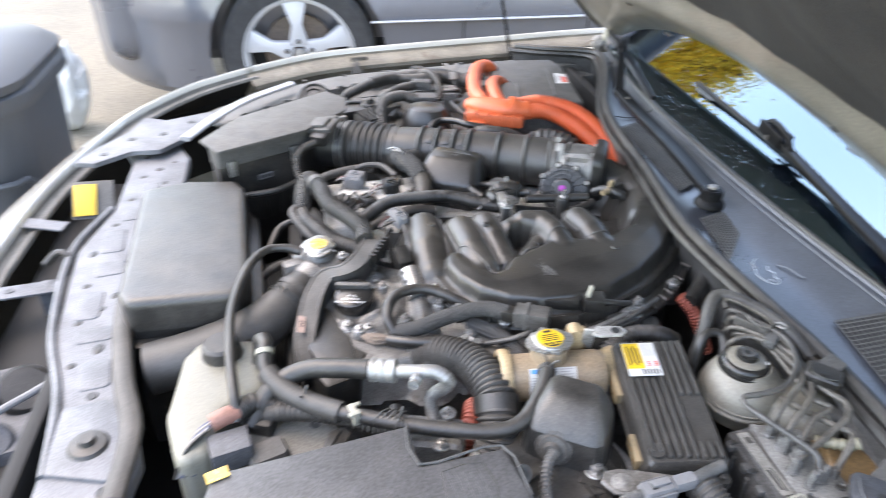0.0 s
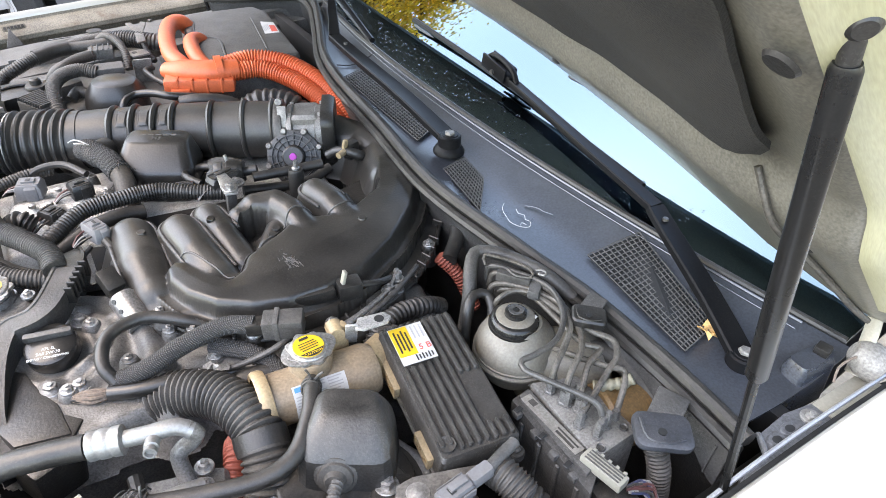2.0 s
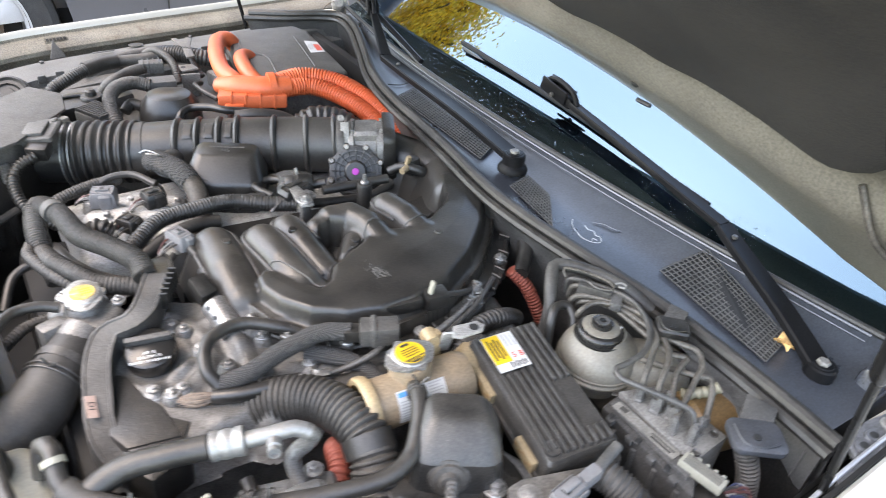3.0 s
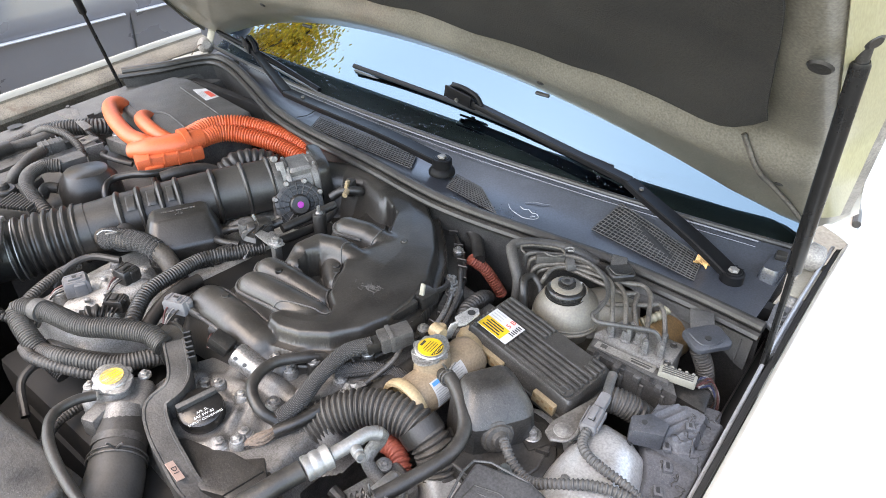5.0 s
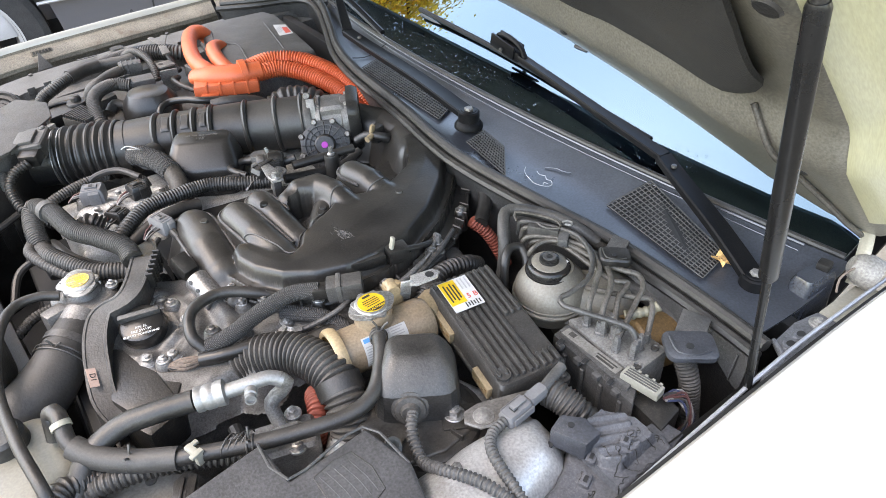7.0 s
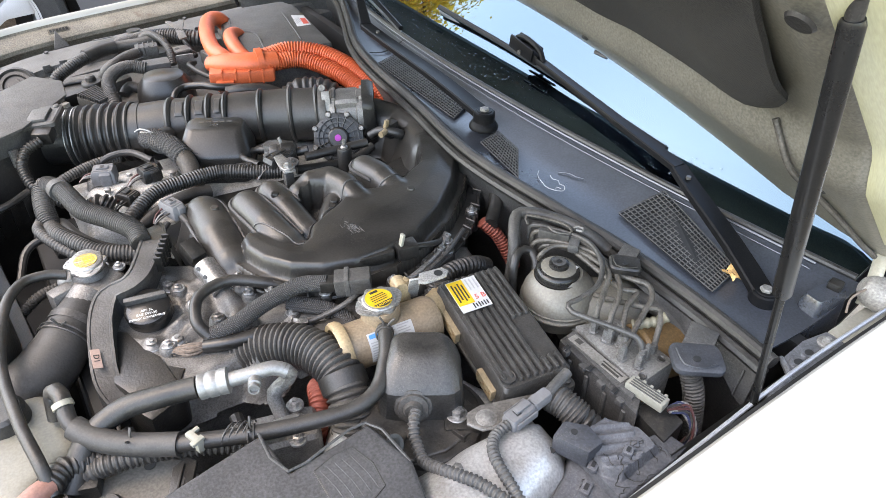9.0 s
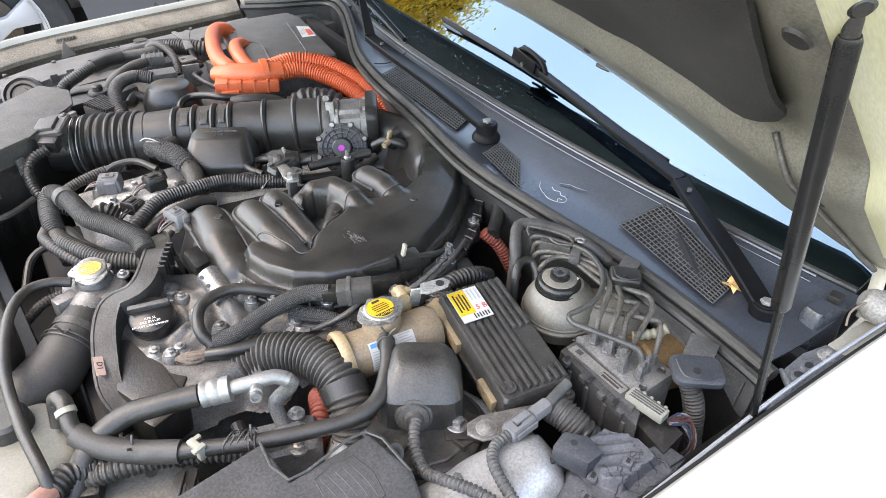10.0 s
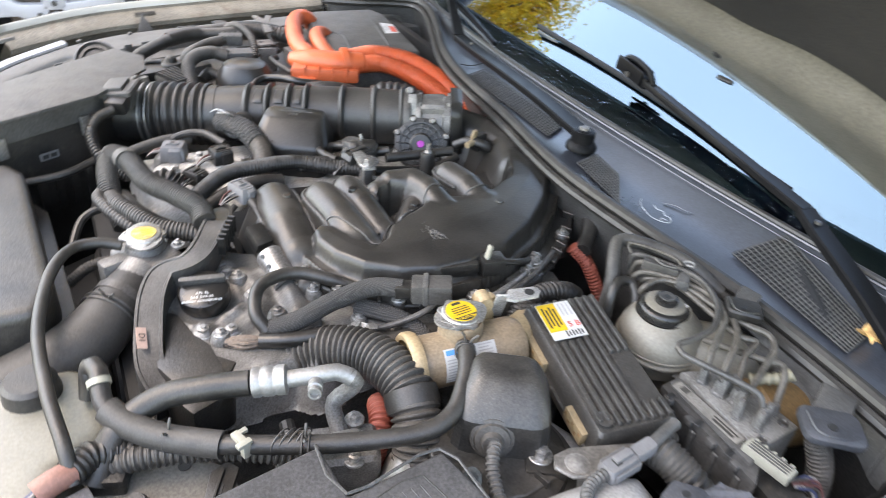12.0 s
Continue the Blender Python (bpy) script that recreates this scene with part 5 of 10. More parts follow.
part("rim_bead", tube([(x, y, 0.932) for x, y in LOWER[1:11]], 0.003, 6), M["plastic"], im)
for k in range(24):
    p = spline([(x, y, 0.0) for x, y in LOWER[1:10]], 0.02)
    q = p[min(int(k * len(p) / 24), len(p) - 1)][0]
    part("flange_rib", box((0.003, 0.016, 0.012), frame_on((q.x, q.y + 0.004, 0.934), (1, 0, 0), (0, 1, 0)) @ pose(0, 0, 0, 0, 0, -40 + 3.5 * k), 0.001, segs=1), M["plastic"], im)
for at in ((0.395, 0.784), (0.138, 0.888), (0.222, 0.874), (0.283, 0.818), (0.292, 0.829)):
    part("moulding_plug", lathe([(0, 0.003), (0.005, 0.003), (0.006, 0.001), (0.006, -0.004)], pose(at[0], at[1], manifold_z(at[0], at[1]) - 0.001), 14), M["plastic_shiny"], im)

# ---- air intake hose and throttle ----
ih = thing("air_intake_hose", (0.2, 1.2, 0.88), "black ribbed rubber air intake hose with a bellows section", "intake hose")
part("inlet_cuff", tube([(-0.012, 1.315, 0.930), (0.012, 1.303, 0.931), (0.024, 1.298, 0.931)], 0.0465, 28), M["plastic"], ih)
part("bellows", tube([(0.020, 1.300, 0.931), (0.060, 1.282, 0.933), (0.118, 1.252, 0.936)], 0.0480, 32, 0.004, 0.0142, 0.0036, lobe=True), M["hose_rubber"], ih, "dusty bellows section of the intake hose")
part("bellows_cuff", tube([(0.112, 1.255, 0.936), (0.132, 1.246, 0.9375)], 0.0475, 32, 0.01), M["hose_rubber"], ih)
part("tube", tube([(0.114, 1.254, 0.936, 0.0455), (0.17, 1.229, 0.942, 0.0455), (0.21, 1.211, 0.945, 0.045), (0.31, 1.161, 0.952, 0.0455), (0.412, 1.100, 0.958, 0.046)], 0.045, 32), M["hose_rubber"], ih)
HOSE_A, HOSE_B = Vector((0.114, 1.256, 0.937)), Vector((0.412, 1.104, 0.958))
HOSE_D = (HOSE_B - HOSE_A).normalized()


def hose_arc(u0, u1, a0, a1, r):
    """A raised pad on the hose wall, between two shares along it and two angles round it."""
    sd_, up_ = HOSE_D.cross(Vector((0, 0, 1))).normalized(), Vector((0, 0, 1))
    return sheet(lambda u, v: HOSE_A.lerp(HOSE_B, u0 + (u1 - u0) * u) + (sd_ * math.sin(a0 + (a1 - a0) * v) + up_ * math.cos(a0 + (a1 - a0) * v)) * (r + 0.0016 * min(1.0, 8 * min(u, 1 - u, v, 1 - v))), 8, 10, 0.0015)


for u, r_ in ((0.215, 0.0040), (0.315, 0.0036), (0.415, 0.0036), (0.50, 0.0034), (0.675, 0.0034), (0.83, 0.0032), (0.965, 0.0030)):
    c = HOSE_A.lerp(HOSE_B, u) + Vector((0, 0, 0.003 * math.sin(math.pi * u)))
    part("rib", lathe([(0.043, -r_ * 1.3), (0.0460, -r_ * 1.3), (0.0488, -r_ * 0.8), (0.0502, 0), (0.0488, r_ * 0.8), (0.0460, r_ * 1.3), (0.043, r_ * 1.3)], aim(c, c + HOSE_D), 32), M["hose_rubber"], ih)
for u0, u1 in ((0.245, 0.29), (0.345, 0.39), (0.44, 0.475)):
    part("raised_pad", hose_arc(u0, u1, 0.05, 0.75, 0.0466), M["hose_rubber"], ih)
for u_ in (0.024, 0.034):
    c = Vector((u_, 1.306 - 0.46 * u_, 0.9315))
    part("clamp_ring", lathe([(0.0500, -0.0012), (0.0518, -0.0008), (0.0518, 0.0008), (0.0500, 0.0012)], aim(c, c + Vector((0.287, -0.135, 0.01))), 32), M["steel"], ih, "thin bright steel clamp ring")
part("clamp_screw", box((0.018, 0.010, 0.010), pose(0.024, 1.308, 0.984, 0, 0, 30), 0.002), M["steel_dusty"], ih)
c = Vector((0.410, 1.102, 0.958))
part("hose_clamp", lathe([(0.0465, -0.006), (0.0482, -0.006), (0.0488, -0.004), (0.0488, 0.004), (0.0482, 0.006), (0.0465, 0.006)], aim(c, c + HOSE_D), 32), M["steel_dark"], ih, "dull steel hose clamp")
part("clamp_screw", lathe([(0, 0.008), (0.005, 0.008), (0.006, 0.006), (0.006, -0.010), (0, -0.010)], aim((0.407, 1.098, 1.008), (0.36, 1.0, 1.06)), 14), M["steel_dusty"], ih)
part("clamp_lug", box((0.014, 0.004, 0.034), frame_on((0.402, 1.074, 0.994), HOSE_D, (-0.45, -0.75, 0.45)), 0.001), M["steel_dusty"], ih)

tb = thing("throttle_body", (0.43, 1.08, 0.89), "cast aluminium throttle body with a dark motor cover", "throttle body")
d = Vector((0.287, -0.152, 0.02)).normalized()
c0 = Vector((0.420, 1.092, 0.955))
part("bore", lathe([(0.030, 0.0), (0.044, 0), (0.045, 0.002), (0.045, 0.008), (0.038, 0.010), (0.038, 0.044), (0.043, 0.046), (0.043, 0.058), (0.030, 0.058)], aim(c0, c0 + d), 28), M["alu"], tb)
part("top_bridge", loft([(rounded(0.046, 0.056, 0.006), 0.0), (rounded(0.046, 0.056, 0.006), 0.016), (rounded(0.038, 0.046, 0.006), 0.022)], frame_on(c0 + d * 0.028 + Vector((0, 0, 0.018)), d, (0.47, 0.88, 0))), M["alu"], tb)
for a, b in ((-0.024, -0.028), (-0.024, 0.028), (0.024, -0.028), (0.024, 0.028)):
    bolt(tb, c0 + d * (0.028 + a) + Vector((0.47, 0.88, 0)) * b * 0.75 + Vector((0, 0, 0.038)), 0.0035, 0.004, washer=False)
mo = c0 + d * 0.028 + Vector((-0.044, -0.046, -0.014))
mx = Vector((-0.45, -0.80, 0.50))
MM = aim(mo, mo + mx)
OCT = [(0.047 * math.cos(math.radians(a)), 0.047 * math.sin(math.radians(a))) for a in (22, 68, 112, 158, 202, 248, 292, 338)]
part("side_flange", prism(OCT, -0.034, -0.012, 0.004, m=MM), M["alu"], tb)
cov = part("motor_cover", prism(grow(OCT, -0.001), -0.0115, -0.002, 0.0025, m=MM), M["cover_black"], tb, "black ribbed throttle motor cover")
part("cover_dome", lathe([(0, 0.010), (0.015, 0.010), (0.0175, 0.008), (0.0185, 0.002), (0.0185, -0.003), (0, -0.003)], MM, 28), M["plastic"], cov)
for r_ in (0.027, 0.035):
    part("cover_ring", lathe([(r_ - 0.0012, -0.003), (r_ - 0.0010, 0.002), (r_ + 0.0010, 0.002), (r_ + 0.0012, -0.003)], MM, 32, cap=False), M["cover_black"], cov)
for k in range(16):
    part("cover_rib", box((0.021, 0.0018, 0.006), MM @ pose(0, 0, 0, 0, 0, 22.5 * k) @ Matrix.Translation((0.029, 0, -0.0005)), 0.0007, segs=1), M["cover_black"], cov)
part("paint_dot", lathe([(0, 0.0112), (0.0052, 0.0112), (0.0058, 0.0105), (0.0058, 0.007)], MM @ pose(0.0, 0.0, 0.0), 18), M["purple"], tb, "magenta paint dot")
for a in (22, 68, 112, 158, 202, 338):
    part("screw", lathe([(0, 0.003), (0.0034, 0.003), (0.0040, 0.0015), (0.0055, -0.002), (0.0055, -0.012), (0, -0.012)], MM @ pose(0.0425 * math.cos(math.radians(a)), 0.0425 * math.sin(math.radians(a)), 0), 12), M["steel_dusty"], tb)
part("rear_flange", loft([(rounded(0.098, 0.098, 0.022), 0.0), (rounded(0.098, 0.098, 0.022), 0.012), (rounded(0.090, 0.090, 0.020), 0.020)], aim(c0 + d * 0.056, c0 + d * 0.1)), M["plastic"], tb, "black plastic flange behind the throttle body")

# resonator box on the hose
rb = thing("intake_resonator", (0.22, 1.1, 0.86), "black moulded resonator box under the intake hose", "resonator")
RM = pose(0.211, 1.098, 0, 0, 0, -28)


def shifted(o, dy):
    return [(x, y + dy) for x, y in o]


part("body", loft([(rounded(0.108, 0.078, 0.018), 0.870), (rounded(0.116, 0.084, 0.020), 0.925), (rounded(0.118, 0.086, 0.020), 0.950), (shifted(rounded(0.114, 0.080, 0.019), 0.002), 0.957),
                   (shifted(rounded(0.092, 0.046, 0.014), 0.014), 0.983), (shifted(rounded(0.086, 0.040, 0.012), 0.015), 0.986)], RM), M["plastic_shiny"], rb, smooth=50)
part("seam", loft([(rounded(0.121, 0.089, 0.021), 0.921), (rounded(0.121, 0.089, 0.021), 0.925)], RM), M["plastic_shiny"], rb)
for k in range(5):
    part("print_bar", box((0.008, 0.004, 0.0004), RM @ pose(-0.022 + 0.011 * k, 0.020, 0.9863), 0), M["plastic_grey"], rb, smooth=0)
writing("H5", RM @ pose(0.0, 0.009, 0.9863), 0.012, M["plastic_grey"], rb)
part("hose_spigot", lathe([(0.012, 0), (0.018, 0), (0.018, 0.03), (0.020, 0.034), (0.012, 0.034)], aim((0.150, 1.165, 0.955), (0.128, 1.135, 0.965)), 18), M["rubber"], rb)

# ---- inverter cover and orange cables ----
iv = thing("inverter_unit", (0.46, 1.47, 0.85), "dark grey plastic-topped inverter unit with a warning label", "inverter")
INV = [(0.545, 1.335), (0.575, 1.59), (0.560, 1.635), (0.42, 1.64), (0.395, 1.61), (0.352, 1.37), (0.365, 1.345)]
part("cover", prism(INV, 0.955, 0.985, 0.010, segs=3), M["plastic_grey"], iv)
part("case", prism(grow(INV, -0.01), 0.80, 0.954, 0.005), M["alu"], iv)
part("cover_ridge", tube([(0.412, 1.584, 0.985), (0.395, 1.505, 0.9855), (0.426, 1.466, 0.986), (0.416, 1.395, 0.9855), (0.408, 1.360, 0.985)], 0.0024, 6), M["plastic_grey"], iv)
part("cover_ridge", tube([(0.528, 1.558, 0.985), (0.512, 1.470, 0.9855), (0.495, 1.380, 0.985)], 0.0018, 6), M["plastic_grey"], iv)
part("cover_lip", prism(grow(INV, 0.004), 0.950, 0.9545, 0.001), M["plastic"], iv)
part("terminal_plate", box((0.03, 0.12, 0.03), pose(0.348, 1.48, 0.93, 0, 0, 10), 0.004), M["alu"], iv)
for x, y in ((0.338, 1.43), (0.345, 1.53)):
    bolt(iv, (x, y, 0.946), 0.005, 0.006)
part("label", prism([(0.537, 1.528), (0.560, 1.512), (0.550, 1.452), (0.520, 1.456)], 0.9852, 0.9858, 0), M["label"], iv, "worn white warning label", smooth=0)
part("label_mark", prism([(0.545, 1.500), (0.555, 1.494), (0.549, 1.460), (0.537, 1.462)], 0.9858, 0.9861, 0), M["red"], iv, smooth=0)
for k in range(4):
    part("print_bar", box((0.0022, 0.030, 0.0003), pose(0.5285 + 0.0042 * k, 1.484 + 0.003 * k, 0.98595, 0, 0, -10), 0), M["ink_grey"], iv, smooth=0)

hv = thing("high_voltage_cable", (0.365, 1.301, 0.905), "bright orange high-voltage cable set with corrugated sheaths", "cable")
BASE[hv.name] = Vector((0.35, 1.3, 0.9))
part("elbow", tube([(0.395, 1.575, 0.955), (0.372, 1.572, 0.985), (0.345, 1.555, 0.990), (0.322, 1.50, 0.985), (0.312, 1.44, 0.975), (0.318, 1.40, 0.970), (0.328, 1.375, 0.962)], 0.0158, 18), M["orange"], hv)
part("elbow", tube([(0.40, 1.49, 0.955), (0.378, 1.483, 0.978), (0.358, 1.462, 0.984), (0.350, 1.42, 0.980), (0.352, 1.385, 0.972), (0.362, 1.355, 0.962)], 0.0148, 18), M["orange"], hv)
part("junction_shell", tube([(0.292, 1.405, 0.960, 0.018), (0.315, 1.375, 0.966, 0.024), (0.36, 1.345, 0.968, 0.025), (0.405, 1.335, 0.968, 0.022)], 0.024, 16, flat=0.8), M["orange"], hv)
part("junction_base", box((0.125, 0.04, 0.026), pose(0.335, 1.345, 0.950, 0, 0, -22), 0.006), M["orange"], hv)
for k in range(4):
    part("junction_rib", box((0.004, 0.042, 0.028), pose(0.300 + 0.024 * k, 1.359 - 0.0097 * k, 0.951, 0, 0, -22), 0.001), M["orange"], hv)
part("junction_collar", lathe([(0.024, -0.006), (0.027, -0.006), (0.027, 0.006), (0.024, 0.006)], aim((0.372, 1.343, 0.968), (0.42, 1.335, 0.969)), 20), M["orange"], hv)
part("junction_tab", box((0.035, 0.024, 0.02), pose(0.298, 1.342, 0.938, 0, 0, -22), 0.004), M["orange"], hv)
part("corrugated_sheath", tube([(0.385, 1.352, 0.972), (0.44, 1.352, 0.976), (0.495, 1.315, 0.970), (0.528, 1.24, 0.955), (0.535, 1.16, 0.935), (0.53, 1.10, 0.90)], 0.0155, 18, 0.004, 0.006, 0.0018), M["orange"], hv)
part("corrugated_sheath", tube([(0.38, 1.332, 0.965), (0.44, 1.326, 0.965), (0.48, 1.288, 0.957), (0.507, 1.22, 0.944), (0.515, 1.14, 0.925), (0.51, 1.09, 0.895)], 0.0155, 18, 0.004, 0.006, 0.0018), M["orange"], hv)
part("lower_conduit", tube([(0.458, 0.712, 0.925), (0.478, 0.695, 0.90), (0.495, 0.67, 0.85)], 0.009, 14, 0.004, 0.005, 0.001), M["orange_dull"], hv)

# ---- reserve tank (beige) ----
rv = thing("inverter_coolant_reservoir", (0.25, 0.57, 0.85), "aged beige plastic coolant reservoir with a yellow cap", "reservoir")
ra, rbp = Vector((0.186, 0.596, 0.921)), Vector((0.306, 0.586, 0.922))
rd = (rbp - ra).normalized()
part("barrel", lathe([(0, 0.0), (0.0295, 0.0), (0.0295, 0.066), (0.0305, 0.068), (0.0305, 0.112), (0.027, 0.120), (0, 0.120)], aim(ra, rbp), 32), M["beige_brown"], rv)
part("end_flange", lathe([(0.0285, 0.0), (0.0290, -0.011), (0.0345, -0.012), (0.0365, -0.009), (0.0365, -0.002), (0.0345, 0.002), (0.0295, 0.003)], aim(ra, rbp), 32), M["beige"], rv)
part("end_face", lathe([(0, -0.001), (0.012, -0.001), (0.014, -0.004), (0.017, -0.004), (0.019, -0.001), (0.029, -0.001), (0.029, 0)], aim(ra, rbp), 32), M["beige"], rv)
part("neck", lathe([(0.025, 0), (0.0235, 0.03), (0.0225, 0.034), (0.0215, 0.036), (0, 0.036)], pose(0.238, 0.600, 0.93), 24), M["beige_brown"], rv)
part("outlet_pipe", tube([(0.30, 0.588, 0.925), (0.33, 0.605, 0.920), (0.35, 0.62, 0.91)], 0.022, 16), M["beige"], rv)
part("mount_lug", box((0.024, 0.014, 0.040), pose(0.280, 0.622, 0.948, 0, 0, 10), 0.006), M["beige"], rv)
part("lug_bush", lathe([(0.003, 0.009), (0.009, 0.009), (0.010, 0.007), (0.010, -0.009)], aim((0.278, 0.623, 0.960), (0.274, 0.600, 0.960)), 16), M["beige"], rv)


def pressure_cap(parent, at, mat_label, disc=0.0164, turn=0.0):
    m = pose(at[0], at[1], at[2], 0, 0, turn)
    cap = part("pressure_cap", lathe([(0, 0.0068), (0.0185, 0.0068), (0.0200, 0.0060), (0.0206, 0.0050), (0.0206, 0.0010), (0.0185, -0.009), (0, -0.009)], m, 36), M["steel"], parent, "zinc-plated pressure cap")
    rim_ = [((0.0234 + 0.0020 * math.cos(8 * a)) * math.cos(a), (0.0234 + 0.0020 * math.cos(8 * a)) * math.sin(a)) for a in (2 * math.pi * k / 64 for k in range(64))]
    part("scalloped_rim", prism(rim_, 0.0008, 0.0046, 0.0012, m=m), M["steel"], cap)
    for s in (0, 180):
        ears = bmesh.new()
        prism([(0.012, -0.0205), (0.022, -0.0145), (0.0275, -0.0095), (0.0305, -0.005), (0.0315, 0.0), (0.0305, 0.005), (0.0275, 0.0095), (0.022, 0.0145), (0.012, 0.0205)], 0.0012, 0.0036, 0.0010, ears, m=m @ pose(0, 0, 0, 0, 0, s))
        part("ear", ears, M["steel"], cap)
    part("cap_label", lathe([(0, 0.0078), (disc, 0.0078), (disc, 0.0065)], m, 32), mat_label, cap, "round yellow warning label")
    return m


m = pressure_cap(rv, (0.238, 0.603, 0.966), M["yellow"], turn=8)
tx = m @ pose(0, 0, 0.0079, 0, 0, -4) @ Matrix.Diagonal((0.85, 0.85, 1, 1))
part("label_band", prism([(0.0160 * math.cos(a), 0.0160 * math.sin(a)) for a in (math.radians(k) for k in range(215, 330, 8))], 0.0079, 0.0082, 0, m=m @ pose(0, 0, 0, 0, 0, -4)), M["ink"], rv, smooth=0)
writing("CAUTION", tx @ pose(0, -0.0145, 0.0004), 0.0055, M["yellow"], rv)
for k in range(4):
    part("print_bar", box((0.026 - abs(k - 1.5) * 0.003, 0.0011, 0.0003), tx @ pose(0, 0.006 - k * 0.004, 0.0003), 0), M["ink"], rv, smooth=0)
part("print_bar", box((0.012, 0.004, 0.0003), tx @ pose(0, 0.0135, 0.0003), 0), M["ink"], rv, smooth=0)

# paper label wrapped on the barrel
def wrap(x0, x1, a0, a1, r, name, material):
    bx = rd
    up = Vector((0, 0, 1))
    sd = bx.cross(up)
    part(name, sheet(lambda u, v: ra + bx * (x0 + (x1 - x0) * u) + sd * (r * math.sin(a0 + (a1 - a0) * v)) + up * (r * math.cos(a0 + (a1 - a0) * v)), 6, 12, 0.0003), material, rv, smooth=0)


wrap(0.022, 0.080, 0.50, 1.70, 0.0312, "paper_label", M["label"])
wrap(0.024, 0.038, 0.56, 0.72, 0.0318, "label_mark", M["blue"])
for k in range(11):
    for q, (x0_, x1_) in enumerate(((0.024, 0.042), (0.044, 0.057), (0.060, 0.076))):
        if k > 2 or q:
            wrap(x0_, x1_ - 0.004 * ((k + q) % 3 == 0), 0.56 + k * 0.100, 0.60 + k * 0.100, 0.0317, "print_bar", M["ink_grey"])
# ---- finned control unit ----
pe = thing("finned_control_unit", (0.345, 0.51, 0.86), "black finned electronic control unit with a yellow and white label", "control unit")
pu = Vector((-0.024, -0.174, -0.020)).normalized()      # along its length, towards the fender
pv = Vector((0.084, -0.008, 0.003)).normalized()        # across
po = Vector((0.365, 0.599, 0.960))                       # middle of its far end, top
PM = frame_on(po, pu, pv)
PLEN_, PWID = 0.178, 0.088
sgn = 1 if (PM.to_3x3() @ Vector((0, 0, 1))).z > 0 else -1
part("case", loft([(rounded(PLEN_ + 0.004, PWID + 0.004, 0.006), -sgn * 0.034), (rounded(PLEN_, PWID, 0.006), -sgn * 0.008), (rounded(PLEN_ - 0.006, PWID - 0.006, 0.005), -sgn * 0.004)], PM @ pose(PLEN_ / 2, 0, 0)), M["unit_black"], pe)
part("base_rim", box((PLEN_ + 0.008, PWID + 0.010, 0.004), PM @ pose(PLEN_ / 2, 0, -sgn * 0.036), 0.0015), M["unit_black"], pe)
part("base_tray", box((PLEN_ - 0.004, PWID, 0.016), PM @ pose(PLEN_ / 2, 0, -sgn * 0.046), 0.003), M["unit_black"], pe)


def fin(u0, u1, v):
    part("fin", loft([(rounded(u1 - u0, 0.0066, 0.0030, 3), -sgn * 0.006), (rounded(u1 - u0 - 0.001, 0.0054, 0.0025, 3), -sgn * 0.0008), (rounded(u1 - u0 - 0.003, 0.0034, 0.0016, 3), sgn * 0.0008)], PM @ pose((u0 + u1) / 2, v, 0)), M["unit_black"], pe)


for k in range(9):
    v = -PWID / 2 + 0.0075 + k * (PWID - 0.015) / 8
    if k < 4:
        fin(0.062, PLEN_ - 0.006 - 0.007 * (k < 2), v)
        fin(0.003, 0.012, v)
    elif k < 6:
        fin(0.004, PLEN_ - 0.005, v)
    else:
        fin(0.004, PLEN_ * 0.50, v)
        fin(PLEN_ - 0.026, PLEN_ - 0.004, v)
part("screw_well", lathe([(0, -0.001), (0.007, -0.001), (0.009, 0.0), (0.009, -0.004)], PM @ pose(PLEN_ - 0.016, -PWID / 2 + 0.012, 0), 18), M["unit_black"], pe)
for u, v in ((PLEN_ + 0.004, -PWID / 2 + 0.006), (PLEN_ + 0.003, PWID / 2 - 0.004), (0.0, -PWID / 2 - 0.002)):
    part("corner_ear", lathe([(0, 0.003), (0.008, 0.003), (0.009, 0.001), (0.009, -0.006), (0, -0.006)], PM @ pose(u, v, -sgn * 0.031), 16), M["unit_black"], pe)
    bolt(pe, PM @ Vector((u, v, -sgn * 0.028)), 0.004, 0.003, (0, 0, 1), M["steel_dark"], False, "screw")
lm = PM @ pose(0.036, -0.017, sgn * 0.0022)
part("label", box((0.052, 0.040, 0.0006), lm, 0), M["label"], pe, "white and yellow warning label", smooth=0)
part("label_field", box((0.040, 0.021, 0.0005), lm @ pose(-0.005, -0.009, sgn * 0.0005), 0), M["yellow"], pe, smooth=0)
writing("5 B", lm @ pose(0.008, 0.012, sgn * 0.0005, 0 if sgn > 0 else 180, 0, 90), 0.011, M["red"], pe)
for k in range(4):
    part("print_bar", box((0.030 - 0.006 * (k % 2), 0.0020, 0.0004), lm @ pose(-0.005, -0.015 + k * 0.0042, sgn * 0.0009), 0), M["ink"], pe, smooth=0)
for k in range(6):
    part("print_bar", box((0.008 - 0.002 * (k % 2), 0.0016, 0.0004), lm @ pose(0.020, -0.002 + k * 0.0036, sgn * 0.0006), 0), M["ink"], pe, smooth=0)
for k in range(3):
    part("print_bar", box((0.018, 0.0018, 0.0004), lm @ pose(-0.014, 0.006 + k * 0.005, sgn * 0.0006), 0), M["ink_grey"], pe, smooth=0)
